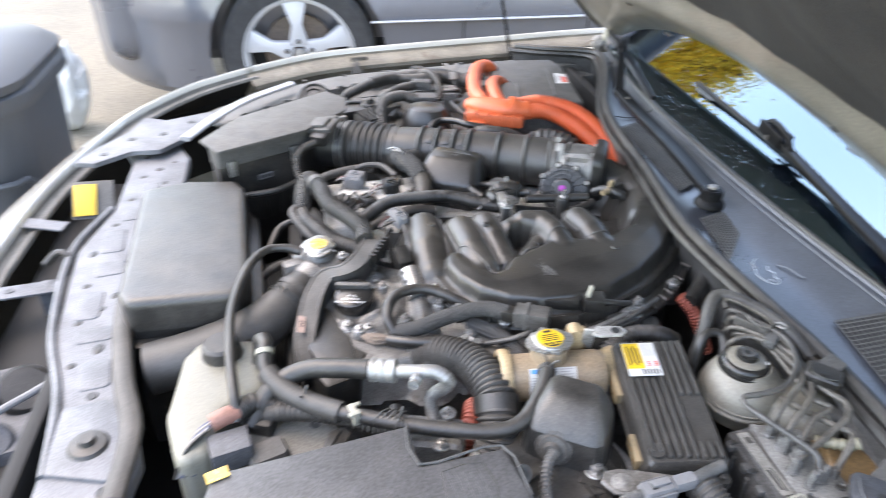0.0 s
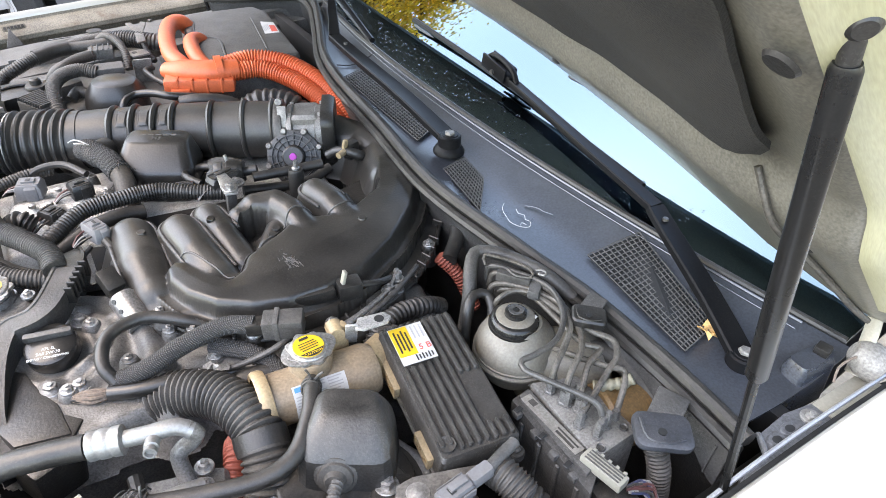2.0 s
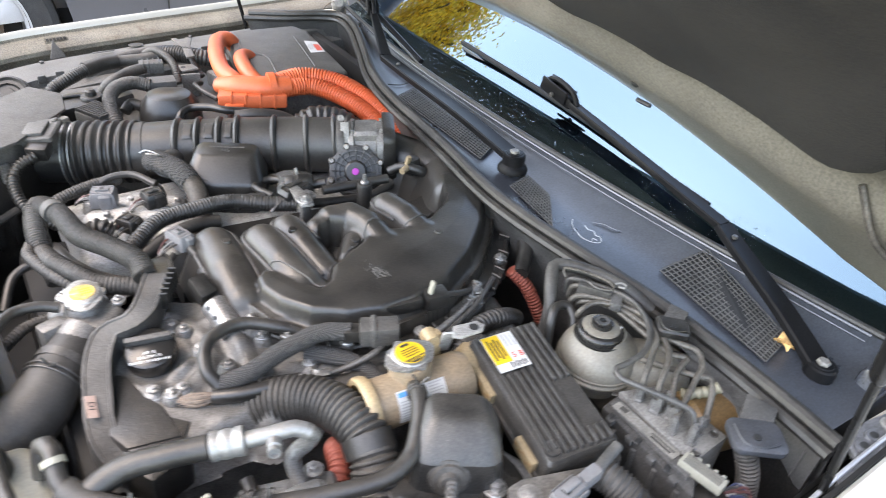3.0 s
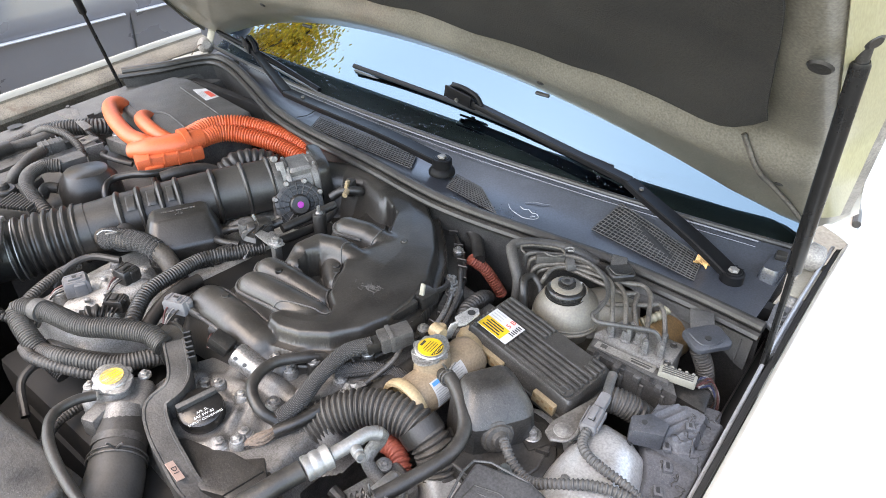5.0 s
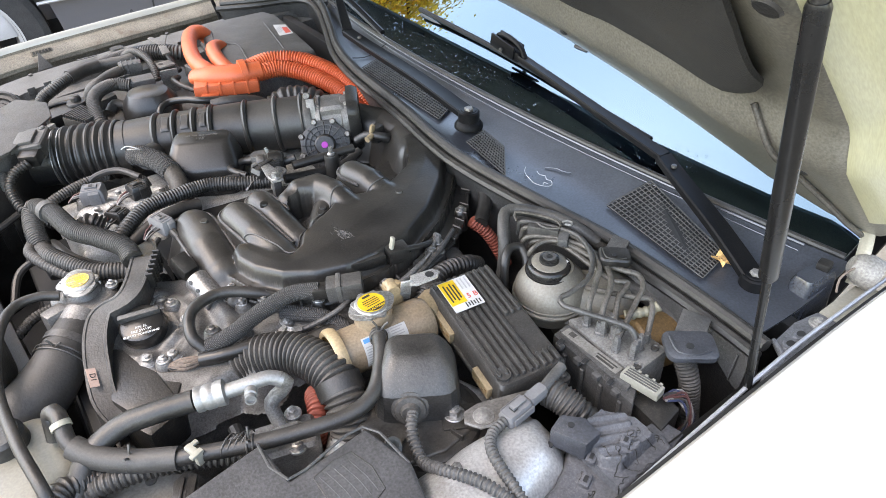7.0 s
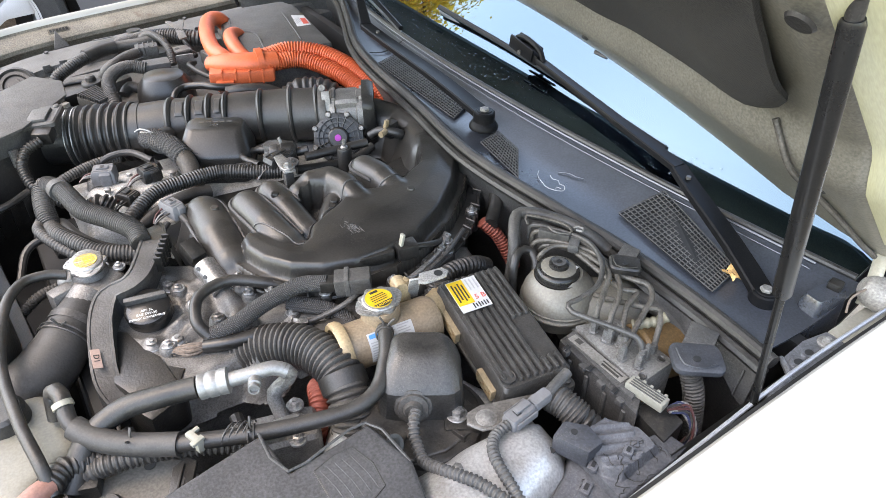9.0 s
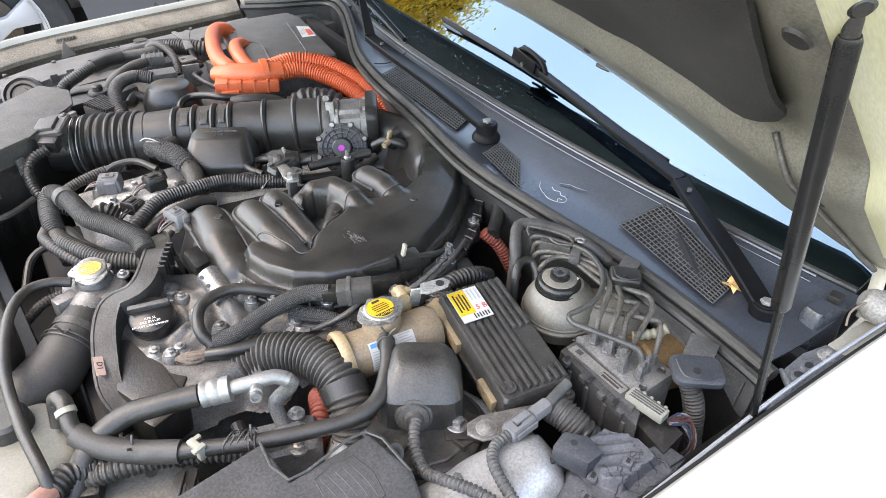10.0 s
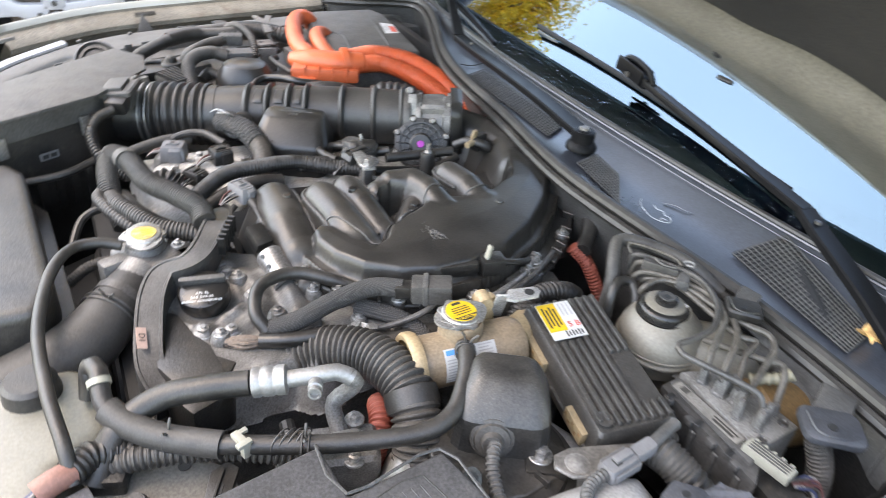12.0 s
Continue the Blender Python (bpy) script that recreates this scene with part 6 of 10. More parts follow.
for u, l in ((0.050, 0.046), (0.145, 0.036)):
    sc_ = part("side_connector", box((l, 0.008, 0.018), PM @ pose(u, -PWID / 2 - 0.004, -sgn * 0.028), 0.002), M["tan"], pe, "grubby cream connector face")
    for q_ in range(5):
        part("slot", box((l * 0.11, 0.002, 0.003), PM @ pose(u - l * 0.38 + l * 0.19 * q_, -PWID / 2 - 0.0075, -sgn * (0.024 + 0.006 * (q_ % 2))), 0), M["brown"], sc_, smooth=0)

# ---- brake fluid reservoir, hydraulic unit and pipes ----
br = thing("brake_fluid_reservoir", (0.46, 0.52, 0.87), "cloudy white brake fluid reservoir with a black cap", "reservoir")
part("bowl", lathe([(0, -0.03), (0.046, -0.03), (0.050, -0.012), (0.0555, -0.002), (0.0590, 0.000), (0.0590, 0.003), (0.0560, 0.005), (0.0570, 0.016), (0.0545, 0.028), (0.0480, 0.042), (0.0380, 0.053), (0.0320, 0.058), (0.030, 0.064), (0, 0.064)], pose(0.464, 0.530, 0.916) @ Matrix.Diagonal((0.86, 0.86, 0.78, 1)), 40), M["tank"], br)
part("side_tank", loft([(rounded(0.110, 0.070, 0.030, 6), 0.868), (rounded(0.114, 0.074, 0.032, 6), 0.900), (rounded(0.119, 0.079, 0.033, 6), 0.902), (rounded(0.114, 0.074, 0.032, 6), 0.905), (rounded(0.110, 0.070, 0.032, 6), 0.925), (rounded(0.092, 0.054, 0.026, 6), 0.940), (rounded(0.060, 0.030, 0.014, 6), 0.945)], pose(0.507, 0.493, 0, 0, 0, -38)), M["tank"], br, smooth=60)
part("level_line", lathe([(0.0565, -0.0008), (0.0585, 0.0), (0.0565, 0.0008)], pose(0.464, 0.530, 0.9250) @ Matrix.Diagonal((0.86, 0.86, 1, 1)), 40, cap=False), M["tank"], br)
cp = part("cap", lathe([(0, 0.0185), (0.0105, 0.0180), (0.0125, 0.0165), (0.0128, 0.0085), (0.0140, 0.0075), (0.0225, 0.0055), (0.0265, 0.0025), (0.0280, -0.0015), (0.0285, -0.010), (0.0300, -0.0105), (0.0300, -0.0130), (0, -0.0130)], pose(0.459, 0.533, 0.9685) @ Matrix.Diagonal((1, 1, 0.7, 1)), 40), M["cap_black"], br, "dusty black screw cap")
part("cap_face", lathe([(0.0128, 0.0062), (0.0140, 0.0060), (0.0218, 0.0045), (0.0225, 0.0038)], pose(0.459, 0.533, 0.9690), 40, cap=False), M["tank"], cp, "dusty tan face of the cap")
part("cap_hub", lathe([(0.0040, 0.0), (0.0085, 0.0005), (0.0088, -0.001), (0.0040, -0.001)], pose(0.459, 0.533, 0.9818), 20, cap=False), M["plastic_dusty"], cp)
part("paper_scrap", prism([(0.471, 0.516), (0.480, 0.519), (0.478, 0.526), (0.468, 0.523)], 0.9725, 0.9731, 0, m=None), M["label"], cp, "torn scrap of white label", smooth=0)

ab = thing("brake_hydraulic_unit", (0.45, 0.40, 0.85), "cast aluminium brake hydraulic unit with a dark control module", "hydraulic unit")
AB = [(0.440, 0.472), (0.492, 0.455), (0.497, 0.365), (0.434, 0.361)]
part("valve_block", prism(AB, 0.86, 0.930, 0.002), M["steel_dusty"], ab)
part("control_module", prism([(0.410, 0.468), (0.438, 0.472), (0.432, 0.352), (0.404, 0.334)], 0.84, 0.925, 0.004), M["plastic_dusty"], ab)
part("module_label", prism([(0.415, 0.46), (0.433, 0.463), (0.429, 0.375), (0.412, 0.372)], 0.929, 0.9292, 0), M["plastic_grey"], ab, smooth=0)
for y in (0.36, 0.39, 0.42, 0.45):
    part("latch", box((0.008, 0.010, 0.008), pose(0.405, y, 0.922), 0.002), M["plastic_grey"], ab)
part("connector_body", prism([(0.415, 0.345), (0.455, 0.352), (0.450, 0.305), (0.410, 0.298)], 0.86, 0.915, 0.004), M["plastic"], ab)
CN = pose(0.431, 0.347, 0.931, 0, 0, -80)
cn = part("connector", box((0.048, 0.016, 0.012), CN, 0.002), M["white"], ab, "ivory plug connector")
for k in range(4):
    part("slot", box((0.040, 0.0015, 0.001), CN @ pose(0, -0.0055 + 0.0036 * k, 0.0062), 0), M["plastic_grey"], cn, smooth=0)
for k in range(5):
    part("tooth", box((0.004, 0.005, 0.003), CN @ pose(-0.018 + 0.009 * k, 0.0078, 0.005), 0.0006, segs=1), M["white"], cn)
for k in range(4):
    part("housing_rib", box((0.003, 0.006, 0.06), pose(0.404 + 0.0006 * k, 0.352 + 0.03 * k, 0.885), 0.001, segs=1), M["plastic_grey"], ab)
part("module_step", prism([(0.418, 0.465), (0.434, 0.467), (0.430, 0.356), (0.414, 0.352)], 0.925, 0.929, 0.0015), M["plastic_grey"], ab)
part("label_bar", box((0.013, 0.085, 0.0006), pose(0.4245, 0.418, 0.9296, 0, 0, 2), 0), M["label_worn"], ab, "faded grey maker label", smooth=0)
for k in range(2):
    part("print_bar", box((0.0030 - 0.0012 * k, 0.026 + 0.004 * k, 0.0006), pose(0.4225 + 0.0046 * k, 0.395, 0.9300, 0, 0, 2), 0), M["rubber"], ab, smooth=0)
part("print_bar", box((0.007, 0.009, 0.0006), pose(0.4245, 0.449, 0.9300, 0, 0, 2), 0), M["rubber_grey"], ab, smooth=0)
for y in (0.372, 0.412, 0.452):
    part("clip_notch", box((0.010, 0.006, 0.002), pose(0.4075, y, 0.9265, 0, 0, 10), 0.0006, segs=1), M["ink"], ab)
part("motor", lathe([(0, 0), (0.035, 0), (0.038, 0.004), (0.038, 0.06), (0.034, 0.066), (0, 0.066)], aim((0.49, 0.415, 0.90), (0.56, 0.40, 0.895)), 28), M["brown"], ab, "amber-varnished pump motor")
NUTS = [(0.456, 0.456), (0.454, 0.429), (0.469, 0.43), (0.458, 0.41), (0.446, 0.401), (0.47, 0.386), (0.453, 0.381)]
for x, y in NUTS:
    part("pipe_nut", lathe([(0, 0.020), (0.0034, 0.020), (0.0042, 0.015), (0.0048, 0.013), (0.0048, 0), (0.0066, 0), (0.0066, -0.003)], pose(x, y, 0.9325), 6), M["alu"], ab)
for x, y in ((0.487, 0.44), (0.485, 0.375), (0.447, 0.368)):
    part("plug_screw", lathe([(0, 0.001), (0.003, 0.001), (0.0045, 0.0025), (0.005, 0.0)], pose(x, y, 0.930), 12), M["steel_dark"], ab)
PIPES = [
    [(0.479, 0.616, 0.960), (0.481, 0.614, 0.980), (0.498, 0.590, 0.982), (0.514, 0.543, 0.985), (0.499, 0.500, 0.985), (0.469, 0.474, 0.982), (0.438, 0.470, 0.978), (0.421, 0.472, 0.975), (0.417, 0.463, 0.972), (0.430, 0.444, 0.968), (0.452, 0.415, 0.962), (0.463, 0.397, 0.957), (0.465, 0.387, 0.942)],
    [(0.479, 0.609, 0.955), (0.482, 0.606, 0.974), (0.499, 0.582, 0.977), (0.516, 0.537, 0.980), (0.499, 0.488, 0.980), (0.483, 0.473, 0.970), (0.459, 0.459, 0.960), (0.450, 0.452, 0.942)],
    [(0.470, 0.600, 0.945), (0.475, 0.594, 0.968), (0.494, 0.570, 0.974), (0.513, 0.523, 0.977), (0.506, 0.479, 0.975), (0.491, 0.457, 0.970), (0.467, 0.443, 0.960), (0.452, 0.433, 0.942)],
    [(0.478, 0.594, 0.940), (0.482, 0.588, 0.962), (0.500, 0.557, 0.968), (0.500, 0.505, 0.969), (0.500, 0.465, 0.968), (0.513, 0.449, 0.966), (0.489, 0.441, 0.960), (0.459, 0.417, 0.942)],
    [(0.462, 0.580, 0.940), (0.466, 0.573, 0.964), (0.486, 0.569, 0.972), (0.502, 0.546, 0.974), (0.511, 0.493, 0.972), (0.519, 0.470, 0.972), (0.531, 0.449, 0.970), (0.521, 0.432, 0.966), (0.502, 0.424, 0.960), (0.448, 0.402, 0.942)],
    [(0.486, 0.490, 0.945), (0.495, 0.455, 0.955), (0.507, 0.429, 0.960), (0.518, 0.416, 0.960), (0.508, 0.404, 0.955), (0.486, 0.389, 0.937)],
]
for k, p in enumerate(PIPES):
    bp = single("brake_pipe", tube(p, 0.0036 if k else 0.0034, 10, 0.004), M["line_steel" if k else "steel_dark"], "thin grey steel brake pipe bent over the hydraulic unit", "brake pipe", "brake pipes")
    a_, b_ = Vector(p[-1]), Vector(p[-2])
    part("flare_nut", lathe([(0, 0.016), (0.0036, 0.016), (0.0046, 0.013), (0.0048, 0.002), (0.0062, 0.001), (0.0062, -0.003)], pose(a_.x, a_.y, a_.z - 0.010), 6), M["alu"], bp, "dull hexagonal pipe nut")
single("valve_fitting", tube([(0.485, 0.425, 0.945), (0.498, 0.415, 0.950), (0.512, 0.408, 0.952), (0.520, 0.404, 0.958)], 0.0062, 12, 0.004, 0.008, 0.0008), M["nylon"], "yellowed nylon fitting between the brake pipes", "fitting")
pc = thing("pipe_clamp", (0.49, 0.59, 0.95), "steel clamp holding the bundle of brake pipes", "pipe clamp")
part("spring_wire", tube([(0.474, 0.614, 0.984), (0.480, 0.625, 0.990), (0.498, 0.600, 0.992), (0.511, 0.575, 0.990), (0.506, 0.566, 0.986), (0.492, 0.578, 0.986), (0.488, 0.590, 0.990)], 0.0018, 6), M["line_steel"], pc)
part("ring", tube([(0.516, 0.571, 0.989), (0.521, 0.567, 0.991), (0.524, 0.561, 0.990), (0.519, 0.559, 0.989), (0.515, 0.565, 0.989)], 0.0016, 6, 0.003), M["steel_dusty"], pc)
part("clip_bar", box((0.010, 0.042, 0.014), pose(0.492, 0.581, 0.979, 0, 0, 35), 0.002), M["steel_dark"], pc)
part("block", box((0.024, 0.014, 0.012), pose(0.502, 0.553, 0.978, 0, 0, 40), 0.003), M["plastic_grey"], pc)
single("brake_hose", tube([(0.444, 0.606, 0.90), (0.447, 0.606, 0.950), (0.459, 0.624, 0.976), (0.474, 0.638, 0.985), (0.488, 0.634, 0.986), (0.508, 0.610, 0.986), (0.527, 0.568, 0.983), (0.545, 0.53, 0.965)], 0.0085, 14), M["rubber_grey"], "grey rubber brake hose looping at the firewall", "hose")
single("vacuum_hose", tube([(0.540, 0.352, 0.90), (0.548, 0.40, 0.925), (0.545, 0.45, 0.935), (0.52, 0.49, 0.93), (0.50, 0.52, 0.92)], 0.0125, 14), M["rubber_grey"], "dusty grey rubber hose behind the hydraulic unit", "hose")
single("vacuum_hose", tube([(0.425, 0.577, 0.90), (0.431, 0.586, 0.950), (0.446, 0.595, 0.962), (0.461, 0.591, 0.960), (0.460, 0.576, 0.950), (0.452, 0.568, 0.930), (0.445, 0.575, 0.900)], 0.0060, 12), M["rubber"], "black rubber hose loop beside the brake reservoir", "hose")

# brackets by the weatherstrip
for (bx, by, bz), turn, lab in (((0.495, 0.338, 0.962), -35, "grey steel bracket with a round pad near the fender"), ((0.522, 0.482, 0.988), -40, "grey steel tab bracket on the cowl edge")):
    k = 0.74 if by < 0.4 else 0.5
    bk = thing("support_bracket", (bx, by, bz - 0.04), lab, "bracket", "cowl brackets")
    bm = loft([(rounded(0.078 * k, 0.056 * k, 0.014 * k), -0.009), (rounded(0.080 * k, 0.058 * k, 0.015 * k), -0.005), (rounded(0.078 * k, 0.056 * k, 0.014 * k), -0.002), (rounded(0.070 * k, 0.048 * k, 0.011 * k), 0.0)], pose(bx, by, bz, 4, 3, turn))
    part("pad", bm, M["tab_blue" if by < 0.4 else "plastic"], bk)
    part("pad_ridge", tube([pose(bx, by, bz, 4, 3, turn) @ Vector((k * a_, k * b_, 0.0005)) for a_, b_ in ((-0.030, 0.014), (-0.024, -0.016), (0.004, -0.022), (0.026, -0.014))], 0.0022 * k, 6), M["tab_blue" if by < 0.4 else "plastic"], bk)
    part("arm", box((0.06 * k, 0.045 * k, 0.004), pose(bx + 0.03 * k, by + 0.022 * k, bz - 0.002, 6, -12, turn + 60), 0.0015), M["plastic_dusty"], bk)
    part("hole", lathe([(0, 0.0012), (0.006 * k, 0.0012), (0.006 * k, 0)], pose(bx - 0.006 * k, by - 0.002, bz, 0, 0, 0), 16), M["ink"], bk)

# ---- near strut tower, mount cover, relay block ----
st = thing("strut_tower", (0.25, 0.39, 0.6), "silver painted strut tower in the inner fender", "strut tower")
DOME = [(0.130, 0.385), (0.165, 0.412), (0.220, 0.416), (0.287, 0.410), (0.322, 0.394), (0.320, 0.352), (0.300, 0.322), (0.237, 0.300), (0.160, 0.296), (0.118, 0.335)]
APRON = [(0.06, 0.46), (0.13, 0.55), (0.30, 0.545), (0.345, 0.44), (0.345, 0.28), (0.06, 0.28)]


def tower_z(x, y):
    z = blend([pillow(x, y, DOME, 0.886, 0.052, 0.046), pillow(x, y, APRON, 0.82, 0.070, 0.03)], 0.004)
    z -= 0.007 * math.exp(-((x - 0.205) ** 2 + (y - 0.408) ** 2) / 0.0005)
    return z + 0.0006 * noise.noise(Vector((x * 45, y * 45, 7)))


part("dome", height_shell(0.05, 0.36, 0.27, 0.56, 0.0030, tower_z, 0.80, 2), M["tower"], st, smooth=60)
for x, y in ((0.295, 0.349), (0.262, 0.40)):
    part("dome_hole", lathe([(0, 0.0008), (0.0035, 0.0008), (0.0035, -0.002)], pose(x, y, tower_z(x, y) + 0.0002), 12), M["ink"], st)
bolt(st, (0.199, 0.380, tower_z(0.199, 0.380)), 0.0055, 0.003, washer=False)
dm = thing("mount_cover", (0.23, 0.47, 0.87), "black moulded cover over the strut top with a cable", "cover")
part("flange", lathe([(0, 0.010), (0.058, 0.010), (0.064, 0.007), (0.066, 0.0), (0.0, 0.0)], pose(0.222, 0.475, 0.893), 32), M["plastic"], dm)
part("gasket", lathe([(0, 0.004), (0.072, 0.004), (0.073, 0.0), (0, 0)], pose(0.222, 0.472, 0.889), 32), M["rubber"], dm)


CM = pose(0.234, 0.503, 0, 0, 0, -32) @ Matrix.Diagonal((0.98, 0.92, 1, 1))
part("hood_cap", loft([(rounded(0.102, 0.090, 0.022, 3), 0.896), (rounded(0.097, 0.085, 0.020, 3), 0.920), (rounded(0.092, 0.080, 0.018, 3), 0.943), (shifted(rounded(0.087, 0.073, 0.017, 3), 0.003), 0.951),
                       (shifted(rounded(0.076, 0.058, 0.015, 3), 0.009), 0.961), (shifted(rounded(0.062, 0.042, 0.012, 3), 0.014), 0.970), (shifted(rounded(0.050, 0.030, 0.009, 3), 0.016), 0.973)], CM), M["cover_black"], dm, smooth=27)
part("base_plate", prism([(0.150, 0.455), (0.172, 0.430), (0.215, 0.420), (0.262, 0.428), (0.276, 0.446), (0.272, 0.470), (0.268, 0.520), (0.240, 0.548), (0.185, 0.540), (0.155, 0.505)], 0.896, 0.906, 0.004, segs=3), M["cover_black"], dm, "thick flange of the cover")
part("plate_gasket", prism([(0.147, 0.454), (0.170, 0.427), (0.215, 0.417), (0.264, 0.425), (0.279, 0.445), (0.275, 0.470), (0.270, 0.522), (0.241, 0.551), (0.184, 0.543), (0.152, 0.506)], 0.889, 0.8955, 0.001), M["rubber"], dm)
part("flange_lug", box((0.04, 0.035, 0.012), pose(0.252, 0.447, 0.903, 0, 0, -30), 0.004), M["plastic"], dm)
for a in (0.6, 2.2, 3.6, 5.0):
    part("skirt_rib", box((0.016, 0.004, 0.010), pose(0.222 + 0.048 * math.cos(a), 0.475 + 0.048 * math.sin(a), 0.907, 0, 0, math.degrees(a)), 0.001), M["plastic"], dm)
bolt(dm, (0.249, 0.452, 0.908), 0.0075, 0.010)
part("cable_boot", lathe([(0.0, 0.012), (0.009, 0.012), (0.011, 0.006), (0.0165, 0.005), (0.0175, 0.002), (0.0205, 0.001), (0.0215, -0.002), (0.0215, -0.012), (0, -0.012)], aim((0.206, 0.474, 0.928), (0.16, 0.40, 0.955)), 28), M["rubber_grey"], dm)
part("cable", tube([(0.203, 0.464, 0.932), (0.193, 0.452, 0.932), (0.186, 0.436, 0.924), (0.181, 0.412, 0.922), (0.186, 0.385, 0.936), (0.202, 0.350, 0.946), (0.214, 0.315, 0.944), (0.218, 0.285, 0.93)], 0.0058, 12, 0.004, 0.005, 0.0009), M["plastic_grey"], dm)

rl = thing("relay_block", (0.33, 0.31, 0.85), "faded blue-grey cracked plastic relay block", "relay block")
REL = [(0.318, 0.346), (0.352, 0.356), (0.368, 0.352), (0.392, 0.320), (0.404, 0.288), (0.398, 0.268), (0.280, 0.263), (0.200, 0.266), (0.200, 0.312), (0.272, 0.320), (0.292, 0.330)]
HIGH = [(0.335, 0.347), (0.366, 0.350), (0.390, 0.318), (0.388, 0.288), (0.330, 0.283), (0.318, 0.300), (0.322, 0.330)]


def relay_z(x, y):
    z = pillow(x, y, REL, 0.900, 0.026, 0.008)
    h_ = inside(x, y, HIGH)
    if h_ > 0:
        z += 0.011 * min(1.0, h_ / 0.004)
        s_ = (x - 0.335) * 0.42 + (y - 0.347) * 0.90
        r_ = ((x - 0.335) * 0.90 - (y - 0.347) * 0.42)
        if r_ < 0.050 and h_ > 0.004:
            z += 0.0030 * max(0.0, math.cos(s_ * 2 * math.pi / 0.0125)) ** 0.5
    elif x < 0.315:
        z -= 0.010 + 0.06 * max(0.0, 0.27 - x)
    return z + 0.0006 * noise.noise(Vector((x * 70, y * 70, 1))) + 0.0004 * noise.noise(Vector((x * 210, y * 210, 1)))


part("body", height_shell(0.19, 0.412, 0.255, 0.362, 0.0015, relay_z, 0.85, 0), M["plastic_blue"], rl, "cracked blue-grey crust over the block", smooth=40)
rnd = random.Random(31)
for k in range(26):
    x, y, a = rnd.uniform(0.215, 0.392), rnd.uniform(0.270, 0.312), rnd.uniform(0, 6.28)
    line = []
    for q in range(rnd.randint(6, 15)):
        line.append((x, y, relay_z(x, y) + 0.0002))
        a += rnd.gauss(0, 0.85)
        x, y = x + 0.0028 * math.cos(a), y + 0.0028 * math.sin(a)
    if all(inside(p[0], p[1], REL) > 0.003 for p in line):
        part("crack", tube(line, 0.00055, 5, 0.002), M["rubber"], rl, "dark curled crack in the crust")
for x, y, l in ((0.318, 0.312, 0.014), (0.300, 0.301, 0.016), (0.352, 0.300, 0.012), (0.262, 0.296, 0.014)):
    part("latch", box((l, 0.010, 0.006), pose(x, y, relay_z(x, y) + 0.002, 0, 0, 25), 0.0015), M["plastic_blue"], rl)
    part("latch_slot", box((l * 0.5, 0.004, 0.001), pose(x, y, relay_z(x, y) + 0.0052, 0, 0, 25), 0), M["ink"], rl, smooth=0)
part("side_block", prism([(0.396, 0.315), (0.424, 0.312), (0.430, 0.282), (0.398, 0.276)], 0.85, 0.912, 0.004), M["plastic_blue"], rl)
part("mount_tab", prism([(0.296, 0.352), (0.318, 0.360), (0.336, 0.342), (0.334, 0.318), (0.312, 0.316)], 0.925, 0.949, 0.003), M["tab_blue"], rl, "dark slate mounting tab")
part("tab_hole", lathe([(0, 0.0006), (0.0036, 0.0006), (0.0036, 0)], pose(0.317, 0.343, 0.9492), 14), M["ink"], rl)

ca = thing("rubber_bellows", (0.35, 0.37, 0.88), "dark ribbed rubber bellows beside the relay block", "bellows")
part("bellows", tube([(0.341, 0.402, 0.930), (0.345, 0.386, 0.930), (0.352, 0.366, 0.922)], 0.0165, 22, 0.0025, 0.0044, 0.0011), M["rubber_grey"], ca)
part("tape_end", tube([(0.351, 0.370, 0.924), (0.356, 0.360, 0.918), (0.361, 0.350, 0.905)], 0.0145, 16, 0.003, 0.007, 0.0016), M["rubber"], ca, "crumpled tape at the bellows end")
pg = thing("grey_connector", (0.305, 0.397, 0.92), "light grey plug connector on a corrugated lead", "connector")
GM = pose(0.296, 0.3955, 0.942, 0, -3, 6)
part("housing", loft([(rounded(0.034, 0.018, 0.003), -0.008), (rounded(0.036, 0.020, 0.003), 0.001), (rounded(0.032, 0.015, 0.003), 0.007)], GM @ pose(-0.008, 0, 0)), M["grey_conn"], pg)
part("shroud", loft([(rounded(0.026, 0.014, 0.003), -0.006), (rounded(0.026, 0.015, 0.003), 0.002), (rounded(0.024, 0.012, 0.003), 0.006)], GM @ pose(0.022, 0, 0.001)), M["grey_conn"], pg)
part("latch", box((0.020, 0.007, 0.004), GM @ pose(-0.004, 0.001, 0.0085), 0.001), M["grey_conn"], pg)
part("window", box((0.006, 0.008, 0.001), GM @ pose(-0.012, 0.0, 0.0073), 0), M["ink"], pg, smooth=0)
for s_ in (-1, 1):
    part("guide_rib", box((0.030, 0.002, 0.010), GM @ pose(-0.006, 0.0105 * s_, -0.001), 0.0008, segs=1), M["grey_conn"], pg)
part("boot", tube([GM @ Vector((0.034, 0, 0.0)), GM @ Vector((0.052, 0.003, 0.001)), GM @ Vector((0.072, 0.006, 0.001))], 0.0062, 12), M["plastic_grey"], pg)
part("lead", tube([(0.276, 0.392, 0.941), (0.262, 0.391, 0.940), (0.248, 0.386, 0.941), (0.236, 0.372, 0.944), (0.229, 0.350, 0.946), (0.225, 0.320, 0.945), (0.224, 0.290, 0.93)], 0.0054, 12, 0.004, 0.005, 0.0009), M["plastic_grey"], pg)
pb = thing("control_unit_bracket", (0.29, 0.40, 0.90), "grey steel mounting bracket under the finned unit", "bracket")
